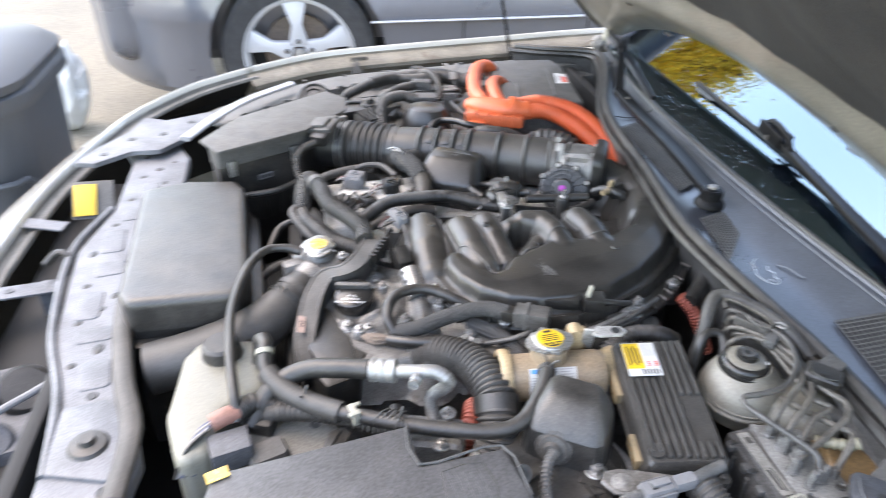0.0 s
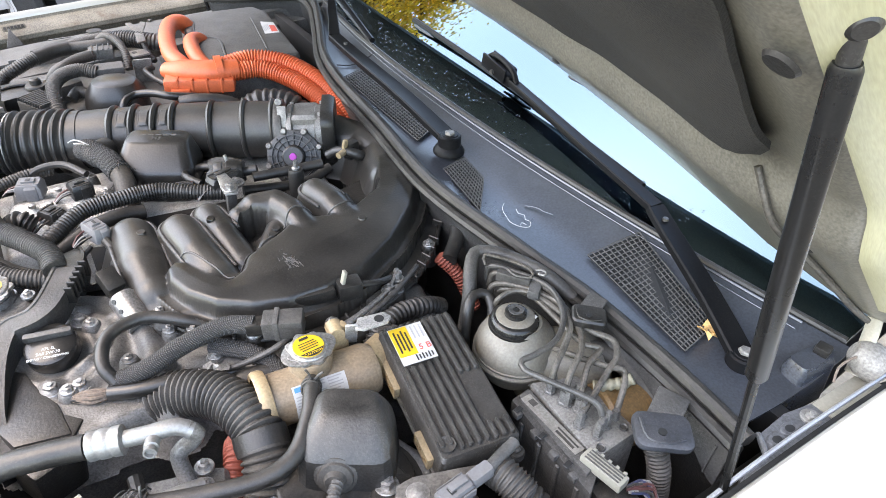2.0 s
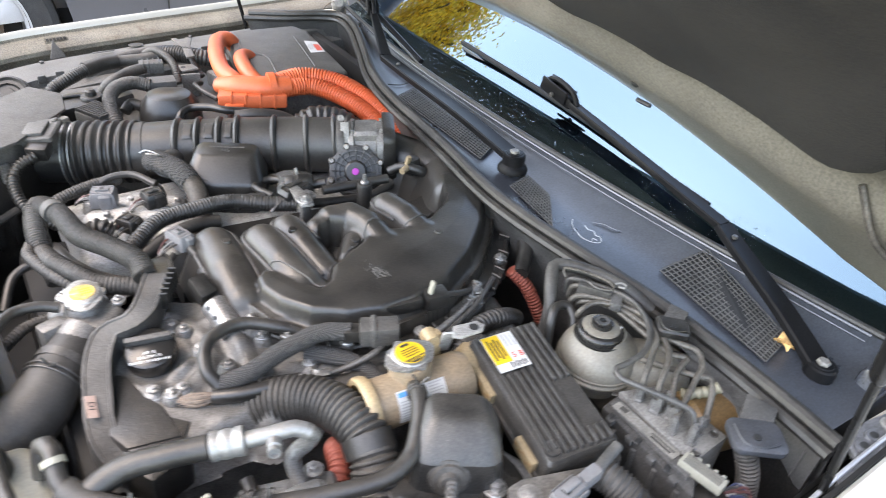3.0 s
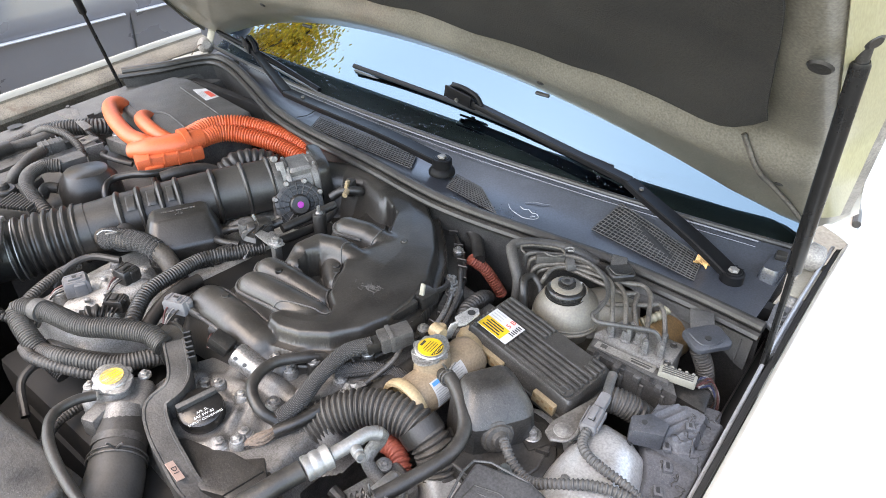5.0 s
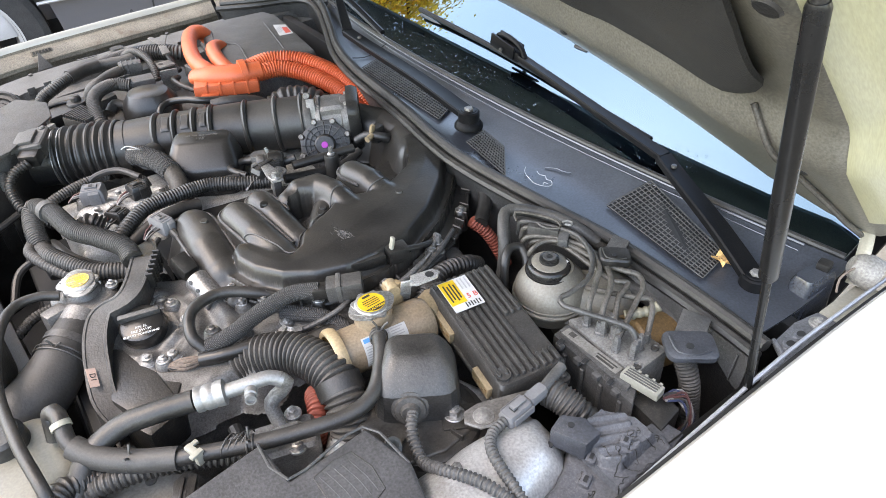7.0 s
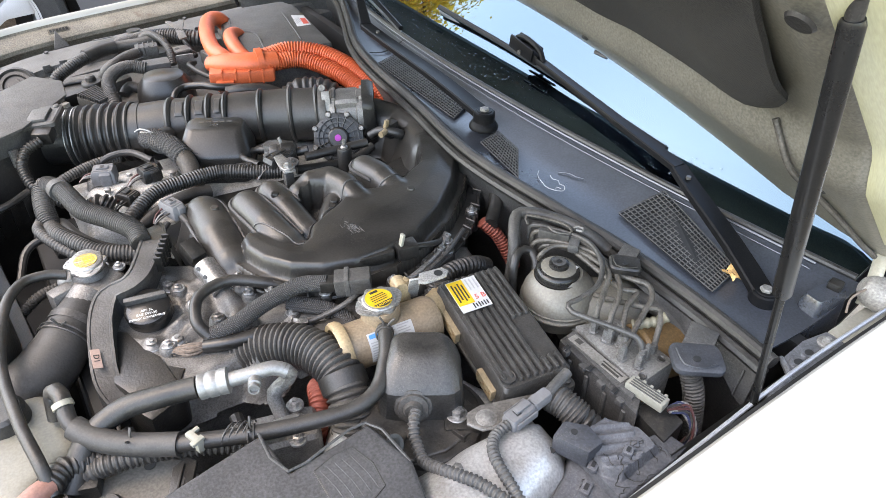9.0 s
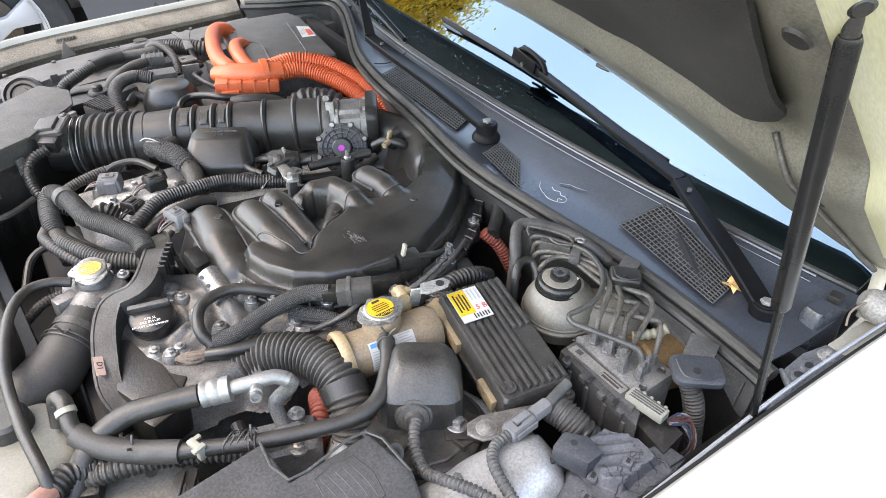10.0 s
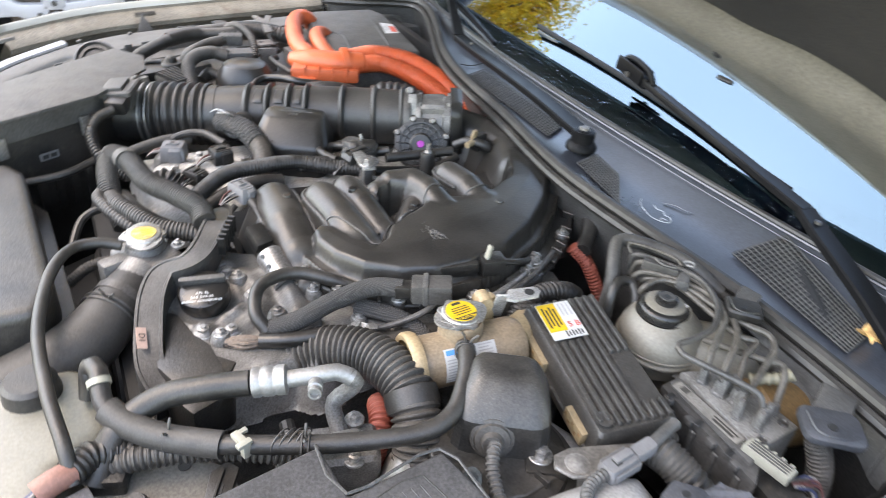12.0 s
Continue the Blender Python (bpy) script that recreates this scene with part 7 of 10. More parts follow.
part("plate", prism([(0.242, 0.424), (0.250, 0.436), (0.268, 0.437), (0.290, 0.430), (0.345, 0.412), (0.35, 0.398), (0.318, 0.401), (0.288, 0.408), (0.268, 0.404), (0.252, 0.408)], 0.924, 0.9275, 0.001), M["line_plate"], pb)
part("turned_edge", tube([(0.243, 0.424, 0.9275), (0.252, 0.409, 0.9275), (0.268, 0.404, 0.9275), (0.288, 0.408, 0.9275)], 0.0018, 6), M["steel_dusty"], pb)
part("screw", lathe([(0, 0.002), (0.0055, 0.0016), (0.0075, 0.0), (0.0115, -0.0004), (0.0125, -0.002)], pose(0.264, 0.419, 0.9285), 18), M["steel_dusty"], pb)

# loose wiring near the hydraulic unit
for k in range(9):
    a = k * 0.7
    w = [(0.445 + 0.004 * math.cos(a), 0.322 + 0.004 * math.sin(a), 0.92), (0.462 + 0.007 * math.cos(a), 0.315 + 0.006 * math.sin(a), 0.918 + 0.003 * math.sin(a)),
         (0.462 + 0.006 * math.sin(a), 0.298, 0.895 + 0.004 * math.cos(a)), (0.44, 0.285 + 0.003 * k, 0.86)]
    single("wire", tube(w, 0.0016, 6), M[("wire_red", "wire_white", "wire_blue", "rubber_grey")[k % 4]], "thin coloured loom wire behind the plug", "wire", "loom wires")

# ---- fuse box cover in front ----
fb = thing("fuse_box_cover", (0.05, 0.42, 0.85), "matt black plastic fuse box cover with a notch", "fuse box")
FB = [(0.145, 0.462), (0.160, 0.40), (0.14, 0.32), (-0.02, 0.34), (-0.16, 0.43), (-0.15, 0.475), (0.050, 0.508), (0.056, 0.452)]
part("lid", prism(FB, 0.905, 0.955, 0.006, segs=3), M["lid_grey"], fb)
part("lid_rim", tube([(0.048, 0.509, 0.955), (0.055, 0.453, 0.955), (0.143, 0.464, 0.955), (0.158, 0.40, 0.953)], 0.0016, 6, 0.02), M["lid_grey"], fb)
part("tray", prism(grow(FB, -0.006), 0.76, 0.904, 0.004), M["plastic"], fb)
for k in range(5):
    part("moulded_line", tube([(0.080 + 0.008 * k, 0.437, 0.9551), (0.085 + 0.008 * k, 0.412, 0.9551), (0.086 + 0.008 * k, 0.392, 0.9551)], 0.0005, 5, 0.03), M["lid_grey"], fb)
part("moulded_frame", tube([(0.075, 0.44, 0.955), (0.118, 0.445, 0.955), (0.124, 0.39, 0.955), (0.08, 0.385, 0.955), (0.075, 0.44, 0.955)], 0.0007, 5, 0.03), M["plastic"], fb)
part("side_latch", box((0.014, 0.022, 0.03), pose(0.156, 0.445, 0.925, 0, 0, -10), 0.003), M["plastic"], fb)
part("catch", lathe([(0.006, 0.002), (0.010, 0.002), (0.010, -0.002), (0.006, -0.002), (0.006, 0.002)], pose(0.158, 0.432, 0.945, 40, 20, 0), 18), M["plastic"], fb)
part("yellow_tag", box((0.022, 0.014, 0.001), pose(-0.145, 0.47, 0.957, 0, 0, 20), 0), M["yellow_worn"], fb)

# ---- hoses in the foreground ----
ac = thing("refrigerant_line", (0.03, 0.58, 0.9), "black refrigerant hose crimped to an aluminium pipe with a service port", "refrigerant line")
part("rubber_hose", tube([(-0.125, 0.585, 0.90), (-0.10, 0.612, 0.93), (-0.06, 0.622, 0.945), (-0.02, 0.612, 0.952), (0.016, 0.600, 0.956)], 0.0120, 18), M["rubber"], ac)
part("crimp_sleeve", lathe([(0.0122, 0), (0.0145, 0.001), (0.0146, 0.006), (0.0136, 0.008), (0.0136, 0.010), (0.0146, 0.012), (0.0146, 0.018), (0.0136, 0.020), (0.0136, 0.022), (0.0146, 0.024), (0.0146, 0.031), (0.009, 0.033)], aim((0.018, 0.599, 0.956), (0.066, 0.581, 0.962)), 12), M["alu_clean"], ac)
part("pipe", tube([(0.046, 0.588, 0.960), (0.07, 0.58, 0.963), (0.092, 0.575, 0.964), (0.104, 0.568, 0.958)], 0.0082, 16), M["alu_clean"], ac)
part("lower_pipe", tube([(0.100, 0.571, 0.961), (0.107, 0.567, 0.953), (0.100, 0.571, 0.940), (0.088, 0.574, 0.928), (0.087, 0.566, 0.91), (0.092, 0.545, 0.885)], 0.0082, 16), M["alu"], ac, "dull grey lower bend of the pipe")
part("service_port", lathe([(0.007, 0), (0.007, 0.016), (0.0050, 0.017), (0.0062, 0.019), (0.0062, 0.024), (0.0045, 0.024), (0.0045, 0.020), (0, 0.020)], aim((0.072, 0.578, 0.960), (0.060, 0.548, 0.966)), 16), M["alu_clean"], ac)

ch = thing("corrugated_air_hose", (0.12, 0.6, 0.85), "thick black corrugated hose arching over the engine front", "hose")
part("hose", tube([(0.035, 0.70, 0.865), (0.07, 0.685, 0.888), (0.11, 0.663, 0.912), (0.145, 0.625, 0.925), (0.162, 0.575, 0.925), (0.160, 0.535, 0.905), (0.150, 0.510, 0.86), (0.145, 0.50, 0.80)], 0.0240, 26, 0.004, 0.0068, 0.0020, lobe=True), M["rubber_grey"], ch)
part("band", lathe([(0.0255, -0.010), (0.0275, -0.010), (0.028, 0), (0.0275, 0.010), (0.0255, 0.010)], aim((0.163, 0.556, 0.918), (0.1605, 0.53, 0.90)), 26), M["rubber"], ch, "smooth rubber band round the hose")

lh = thing("coolant_bypass_hose", (0.05, 0.52, 0.9), "long black rubber coolant hose with a white clip", "hose")
LH = [(-0.118, 0.668, 0.925), (-0.112, 0.675, 0.955), (-0.105, 0.660, 0.960), (-0.105, 0.632, 0.945), (-0.085, 0.605, 0.935), (-0.045, 0.572, 0.932), (0.0, 0.548, 0.935), (0.05, 0.525, 0.937), (0.10, 0.508, 0.938), (0.145, 0.497, 0.940), (0.178, 0.503, 0.945), (0.205, 0.53, 0.955), (0.220, 0.556, 0.960), (0.228, 0.575, 0.950)]
part("hose", tube(LH, 0.0088, 16), M["rubber"], lh)
part("white_band", lathe([(0.0085, -0.003), (0.0105, -0.003), (0.0105, 0.003), (0.0085, 0.003)], aim((-0.106, 0.650, 0.956), (-0.105, 0.632, 0.945)), 18), M["white"], lh)
part("clip", box((0.008, 0.021, 0.017), pose(-0.006, 0.548, 0.938, 0, 0, 20), 0.002), M["white"], lh, "white plastic hose clip")
part("clip_tab", box((0.014, 0.006, 0.004), pose(-0.005, 0.540, 0.947, 0, 0, 20), 0.001), M["white"], lh)
part("clip_tab", box((0.012, 0.005, 0.004), pose(-0.004, 0.556, 0.944, 0, 0, 20), 0.001), M["white"], lh)
for c, ax, r in (((0.222, 0.562, 0.957), (0.3, 0.6, -0.2), 0.0098), ((0.045, 0.527, 0.937), (0.9, -0.4, 0), 0.0098), ((-0.060, 0.582, 0.932), (0.8, -0.5, 0), 0.0098)):
    spring_clamp(lh, c, ax, r, M["steel_dark"])
part("sleeve", tube([(-0.104, 0.628, 0.943), (-0.088, 0.607, 0.936), (-0.06, 0.584, 0.932), (-0.02, 0.558, 0.933)], 0.0125, 16), M["hose_dusty"], lh)
for p in (0.2, 0.4, 0.6, 0.8):
    part("wire_wrap", tube([(0.02 + 0.03 * p + 0.011 * math.cos(a), 0.542 - 0.012 * p + 0.008 * math.cos(a), 0.936 + 0.011 * math.sin(a)) for a in (0.6 * q for q in range(8))], 0.0008, 5, 0.01), M["steel_dark"], lh)
single("coolant_bypass_hose", tube([(-0.12, 0.60, 0.90), (-0.09, 0.588, 0.915), (-0.04, 0.575, 0.918), (0.01, 0.555, 0.915), (0.05, 0.54, 0.905)], 0.011, 14, 0.004, 0.006, 0.001), M["rubber_grey"], "ribbed black hose beneath the long coolant hose", "hose", "coolant hoses")

# ---- coolant outlet, caps and radiator hose ----
wo = thing("coolant_outlet", (-0.04, 0.87, 0.86), "cast aluminium coolant outlet with a worn yellow radiator cap", "coolant outlet")
part("casting", prism([(-0.078, 0.90), (-0.06, 0.93), (-0.01, 0.90), (0.005, 0.865), (-0.03, 0.835), (-0.07, 0.85)], 0.83, 0.935, 0.012, segs=3), M["alu"], wo)
for a in range(4):
    bolt(wo, (-0.055 + 0.018 * a, 0.916 - 0.012 * a, 0.935), 0.005, 0.006)
part("boss", lathe([(0, 0.014), (0.021, 0.014), (0.023, 0.010), (0.027, -0.004), (0.029, -0.02), (0, -0.02)], pose(-0.036, 0.889, 0.928), 24), M["alu"], wo)
part("side_lug", box((0.03, 0.02, 0.03), pose(-0.075, 0.868, 0.925, 0, 0, 20), 0.005), M["alu"], wo)
part("spigot", tube([(-0.045, 0.86, 0.92), (-0.052, 0.853, 0.917), (-0.062, 0.843, 0.912)], 0.026, 20), M["alu"], wo)
m = pressure_cap(wo, (-0.036, 0.889, 0.948), M["yellow_worn"], disc=0.0142, turn=85)
for k in range(6):
    part("print_bar", box((0.025 - 0.0020 * (k - 2.5) ** 2, 0.0009, 0.0003), m @ pose(0, 0, 0.0080, 0, 0, -85) @ pose(0, 0.0115 - k * 0.0046, 0), 0), M["tan"], wo, smooth=0)
part("label_patch", box((0.013, 0.015, 0.0002), m @ pose(0, 0, 0.0079, 0, 0, -80) @ pose(0.004, 0, 0), 0), M["yellow"], wo, "unfaded yellow middle of the label")
rh = thing("radiator_hose", (-0.14, 0.79, 0.85), "thick black upper radiator hose", "hose")
part("hose", tube([(-0.050, 0.857, 0.913, 0.0275), (-0.085, 0.815, 0.905, 0.031), (-0.115, 0.785, 0.895, 0.0345), (-0.155, 0.765, 0.885, 0.036), (-0.21, 0.752, 0.875, 0.036), (-0.27, 0.745, 0.865, 0.036)], 0.0345, 26), M["hose_dusty"], rh)
part("hose_clamp", lathe([(0.029, -0.005), (0.0315, -0.005), (0.0315, 0.005), (0.029, 0.005)], aim((-0.075, 0.828, 0.908), (-0.10, 0.80, 0.90)), 24), M["steel_dark"], rh)
spring_clamp(rh, (-0.088, 0.812, 0.904), (-0.5, -0.55, -0.15), 0.0335, M["steel_dark"])
single("overflow_pipe", tube([(-0.062, 0.885, 0.945), (-0.085, 0.892, 0.950), (-0.115, 0.885, 0.952), (-0.138, 0.84, 0.952), (-0.152, 0.75, 0.952), (-0.148, 0.66, 0.952), (-0.14, 0.60, 0.945), (-0.138, 0.575, 0.92)], 0.0064, 12), M["rubber"], "black overflow pipe from the radiator cap to the tank", "pipe")

wt = thing("expansion_tank", (-0.155, 0.64, 0.70), "cloudy white coolant expansion tank", "tank")
WT = [(-0.222, 0.60), (-0.215, 0.70), (-0.20, 0.735), (-0.125, 0.728), (-0.105, 0.69), (-0.105, 0.625), (-0.15, 0.60), (-0.165, 0.535), (-0.20, 0.525)]
part("tank_body", prism(WT, 0.72, 0.918, 0.018, segs=4), M["tank_aged"], wt)
part("filler_cap", lathe([(0, 0.02), (0.020, 0.02), (0.024, 0.016), (0.026, 0.0), (0, 0)], pose(-0.165, 0.70, 0.917), 24), M["rubber"], wt)
part("seam", tube([(-0.224, 0.60, 0.86), (-0.165, 0.60, 0.86), (-0.104, 0.66, 0.87)], 0.003, 6), M["tank_aged"], wt)

# ---- near head details ----
of = thing("oil_filler_cap", (0.005, 0.765, 0.915), "black oil filler cap with white lettering and a raised grip", "oil cap")
OM = pose(0.009, 0.776, 0.934, 12, -4, -16) @ Matrix.Diagonal((0.83, 0.83, 0.83, 1))
part("cap", lathe([(0, 0.012), (0.028, 0.012), (0.0325, 0.009), (0.034, 0.004), (0.034, -0.010), (0.030, -0.018), (0, -0.018)], OM, 32), M["cap_black"], of)
part("grip", box((0.060, 0.009, 0.012), OM @ pose(0, 0.010, 0.016), 0.003), M["plastic_dusty"], of)
for k, (tx_, sz) in enumerate((("API: SL", 0.0060), ("SAE 5W-30", 0.0062), ("ENERGY CONSERVING", 0.0050))):
    writing(tx_, OM @ pose(0, -0.0095 - 0.0068 * k, 0.0121), sz, M["ink_white"], of)
oc = thing("oil_control_valve", (0.09, 0.80, 0.90), "bright steel oil control valve with a black plug", "valve")
oa, ob_ = Vector((0.102, 0.775, 0.925)), Vector((0.088, 0.825, 0.952))
part("body", lathe([(0, 0), (0.016, 0), (0.016, 0.042), (0.014, 0.045), (0, 0.045)], aim(oa, ob_), 24), M["steel"], oc)
part("plug", box((0.022, 0.020, 0.03), aim(oa.lerp(ob_, 1.15), ob_ + (ob_ - oa)), 0.003), M["plastic"], oc)
for k in range(2):
    part("hole", lathe([(0, 0.0008), (0.0028, 0.0008), (0.0028, 0)], aim(oa.lerp(ob_, 0.4 + 0.25 * k) + Vector((-0.011, -0.008, 0.0085)), oa.lerp(ob_, 0.4 + 0.25 * k) + Vector((-0.11, -0.08, 0.085))), 12), M["ink"], oc)
for p in ((-0.003, 0.727, 0.918), (0.024, 0.715, 0.920), (0.040, 0.84, 0.918), (0.043, 0.818, 0.922), (0.118, 0.79, 0.918), (0.115, 0.77, 0.918)):
    bolt(eng, p, 0.0068, 0.009)

dc = thing("wiring_duct", (-0.03, 0.78, 0.90), "black plastic wiring duct curving round the oil cap", "wiring duct")
DL = [(0.046, 0.878, 0.962), (0.019, 0.827, 0.96), (-0.001, 0.811, 0.957), (-0.027, 0.809, 0.952), (-0.044, 0.78, 0.945), (-0.055, 0.737, 0.935), (-0.061, 0.696, 0.92), (-0.050, 0.655, 0.905)]


def ribbon(pts, half, rim, name, parent, material):
    """A shallow channel along a line: a flat web with a raised rim on each side."""
    s_ = spline(pts, 0.006)
    bm_ = bmesh.new()
    rows = []
    for i, (p, _) in enumerate(s_):
        t_ = (s_[min(i + 1, len(s_) - 1)][0] - s_[max(i - 1, 0)][0]).normalized()
        sd = t_.cross(Vector((0, 0, 1))).normalized()
        up = sd.cross(t_)
        rows.append([bm_.verts.new(p + sd * a + up * b) for a, b in ((-half, -0.03), (-half, rim), (-half + 0.003, rim), (-half + 0.004, 0), (half - 0.004, 0), (half - 0.003, rim), (half, rim), (half, -0.03))])
    for a, b in zip(rows, rows[1:]):
        for k in range(8):
            bm_.faces.new((a[k], a[(k + 1) % 8], b[(k + 1) % 8], b[k]))
    bm_.faces.new(rows[0])
    bm_.faces.new(rows[-1])
    return part(name, bm_, material, parent)


ribbon(DL, 0.0140, 0.0014, "channel", dc, M["plastic_dusty"])
ribbon([(0.046, 0.878, 0.9605), (0.052, 0.905, 0.958), (0.048, 0.925, 0.95)], 0.019, 0.003, "channel_mouth", dc, M["plastic"])
for k in range(6):
    q = Vector(DL[0]).lerp(Vector(DL[1]), k / 6)
    part("channel_rib", box((0.003, 0.024, 0.010), frame_on(q + Vector((0.018, -0.004, -0.006)), (0.45, 0.88, 0), (0, 0, 1)), 0.001, segs=1), M["plastic"], dc)
part("cover_plate", prism([(-0.055, 0.66), (-0.035, 0.62), (0.005, 0.635), (0.018, 0.668), (0.002, 0.695), (-0.03, 0.715)], 0.87, 0.915, 0.006), M["plastic"], dc)
part("plate_step", prism([(-0.045, 0.665), (-0.03, 0.635), (0.0, 0.645), (0.018, 0.672), (0.0, 0.69), (-0.028, 0.70)], 0.915, 0.919, 0.002), M["plastic"], dc)
part("side_panel", prism([(-0.046, 0.786), (-0.022, 0.765), (-0.012, 0.728), (0.000, 0.704), (0.006, 0.655), (-0.046, 0.665), (-0.056, 0.690)], 0.885, 0.922, 0.005), M["plastic"], dc, "dusty side panel of the wiring duct")
TG = frame_on((-0.0635, 0.722, 0.936), (-0.10, -0.95, -0.25), (0.75, -0.1, -0.3))
part("tag", box((0.026, 0.010, 0.001), TG, 0), M["pink"], dc, "small pink tag with writing")
writing("D1", TG @ pose(0, 0, 0.0007 if (TG.to_3x3() @ Vector((0, 0, 1))).z > 0 else -0.0007, 0 if (TG.to_3x3() @ Vector((0, 0, 1))).z > 0 else 180, 0, 0), 0.009, M["ink"], dc)
cj = thing("taped_joint", (0.035, 0.692, 0.91), "frayed brown bundle of bare wire strands at a joint", "wiring joint")
for k in range(9):
    a = 0.7 * k
    o = Vector((0, 0.0065 * math.cos(a), 0.0065 * math.sin(a)))
    o2 = Vector((0, 0.0065 * math.cos(a + 1.2), 0.0065 * math.sin(a + 1.2)))
    part("strand", tube([Vector((0.014, 0.704, 0.918)) + o * 0.6, Vector((0.030, 0.694, 0.922)) + o2, Vector((0.048, 0.690, 0.922)) + o2 * 0.5], 0.0024, 6), M["copper"], cj)
part("core", tube([(0.014, 0.704, 0.918), (0.030, 0.694, 0.921), (0.050, 0.689, 0.922)], 0.0055, 10), M["rubber"], cj)
single("taped_loom", tube([(0.048, 0.690, 0.922), (0.075, 0.676, 0.926), (0.11, 0.668, 0.928), (0.145, 0.664, 0.925), (0.18, 0.655, 0.915)], 0.0085, 12), M["plastic_shiny"], "glossy black taped loom below the braided sleeve", "wiring loom")
rnd = random.Random(21)
foil = bmesh.new()
gf = [[foil.verts.new((0.125 + 0.008 * i + rnd.uniform(-0.002, 0.002), 0.648 + 0.007 * j + rnd.uniform(-0.002, 0.002), 0.934 + rnd.uniform(-0.004, 0.006))) for j in range(4)] for i in range(6)]
for i in range(5):
    for j in range(3):
        if (i, j) not in ((0, 0), (4, 2), (2, 0)):
            foil.faces.new((gf[i][j], gf[i + 1][j], gf[i + 1][j + 1], gf[i][j + 1]))
bmesh.ops.solidify(foil, geom=foil.faces[:], thickness=0.0006)
single("foil_scrap", foil, M["casting"], "torn scrap of grey heat-shield foil on the loom", "foil", smooth=0)

# braided hose with block plug
bq = thing("braided_loom", (0.13, 0.68, 0.92), "braided black wiring loom ending in a block connector", "wiring loom")
part("sleeve", tube([(0.055, 0.700, 0.925), (0.09, 0.690, 0.938), (0.13, 0.695, 0.948), (0.175, 0.693, 0.957), (0.205, 0.675, 0.960)], 0.0105, 14), M["braid"], bq)
part("connector", box((0.045, 0.026, 0.024), pose(0.232, 0.658, 0.963, 0, -4, -28), 0.003), M["plastic_dusty"], bq)
part("collar", box((0.02, 0.018, 0.016), pose(0.205, 0.673, 0.960, 0, -4, -28), 0.003), M["plastic"], bq)
part("connector_rib", box((0.006, 0.028, 0.026), pose(0.226, 0.661, 0.963, 0, -4, -28), 0.001), M["plastic_grey"], bq)
single("breather_hose", tube([(0.058, 0.695, 0.928), (0.050, 0.715, 0.942), (0.065, 0.745, 0.952), (0.105, 0.755, 0.952), (0.145, 0.735, 0.945), (0.18, 0.715, 0.93)], 0.0075, 12), M["rubber"], "black breather hose looping over the head cover", "hose")
single("heater_loom", tube([(0.16, 0.70, 0.93), (0.20, 0.66, 0.928), (0.215, 0.62, 0.92), (0.21, 0.60, 0.90)], 0.010, 12), M["braid"], "braided loom bending down beside the reservoir", "wiring loom")

# sensor on the manifold front
sn = thing("vacuum_valve", (0.31, 0.69, 0.93), "black vacuum valve with a white clip on the manifold", "valve")
part("body", box((0.05, 0.018, 0.018), pose(0.283, 0.692, 0.957, 0, 0, -8), 0.004), M["plastic"], sn)
part("port_block", box((0.03, 0.024, 0.022), pose(0.325, 0.684, 0.958, 0, 0, -8), 0.004), M["plastic"], sn)
part("clip", box((0.004, 0.007, 0.022), pose(0.318, 0.683, 0.975, 0, 12, 0), 0.001), M["white"], sn, "white locking clip")
wb = thing("lifting_bracket", (0.30, 0.62, 0.93), "zinc steel bracket with a hole beside the reservoir", "bracket")
part("strip", prism([(0.290, 0.598), (0.300, 0.612), (0.330, 0.607), (0.334, 0.597), (0.326, 0.590), (0.298, 0.592)], 0.975, 0.978, 0.001), M["casting"], wb)
part("leg", box((0.014, 0.003, 0.05), pose(0.292, 0.612, 0.958, 25, 0, -20), 0.001), M["casting"], wb)
part("hole", lathe([(0, 0.0006), (0.0055, 0.0006), (0.0055, 0)], pose(0.320, 0.599, 0.9783), 16), M["ink"], wb)

# ---- small fittings in the foreground ----
single("battery_conduit", tube([(0.150, 0.606, 0.868), (0.143, 0.590, 0.882), (0.136, 0.569, 0.884), (0.127, 0.556, 0.870), (0.11, 0.545, 0.82)], 0.0115, 14, 0.004, 0.005, 0.0012), M["orange_dull"], "dull red corrugated conduit below the refrigerant line", "conduit")
fp = thing("front_bracket", (-0.07, 0.58, 0.85), "grey steel bracket plate with a hole under the hoses", "bracket")
part("plate", prism([(-0.135, 0.60), (-0.105, 0.618), (-0.05, 0.602), (-0.015, 0.565), (-0.01, 0.52), (-0.06, 0.51), (-0.12, 0.53)], 0.884, 0.892, 0.003), M["paint_dark"], fp)
part("hole", lathe([(0, 0.0008), (0.006, 0.0008), (0.006, 0)], pose(-0.052, 0.583, 0.8922), 16), M["ink"], fp)
part("clip_block", box((0.03, 0.026, 0.02), pose(-0.112, 0.588, 0.900, 0, 0, -20), 0.004), M["plastic"], fp)
cb = thing("compressor_bracket", (0.09, 0.56, 0.83), "cast aluminium compressor fitting with small bolts", "bracket")
part("casting", box((0.10, 0.05, 0.06), pose(0.075, 0.555, 0.865, 0, 0, -15), 0.012, segs=3), M["alu"], cb)
part("stub_pipe", tube([(0.045, 0.548, 0.905), (0.075, 0.545, 0.908), (0.10, 0.545, 0.905)], 0.0075, 12), M["alu_clean"], cb)
for p in ((0.106, 0.566, 0.902), (0.100, 0.546, 0.900), (0.092, 0.53, 0.89)):
    bolt(cb, p, 0.006, 0.008)
tc_ = thing("battery_terminal_boot", (-0.16, 0.55, 0.87), "black harness end with a faded pink boot", "terminal boot")
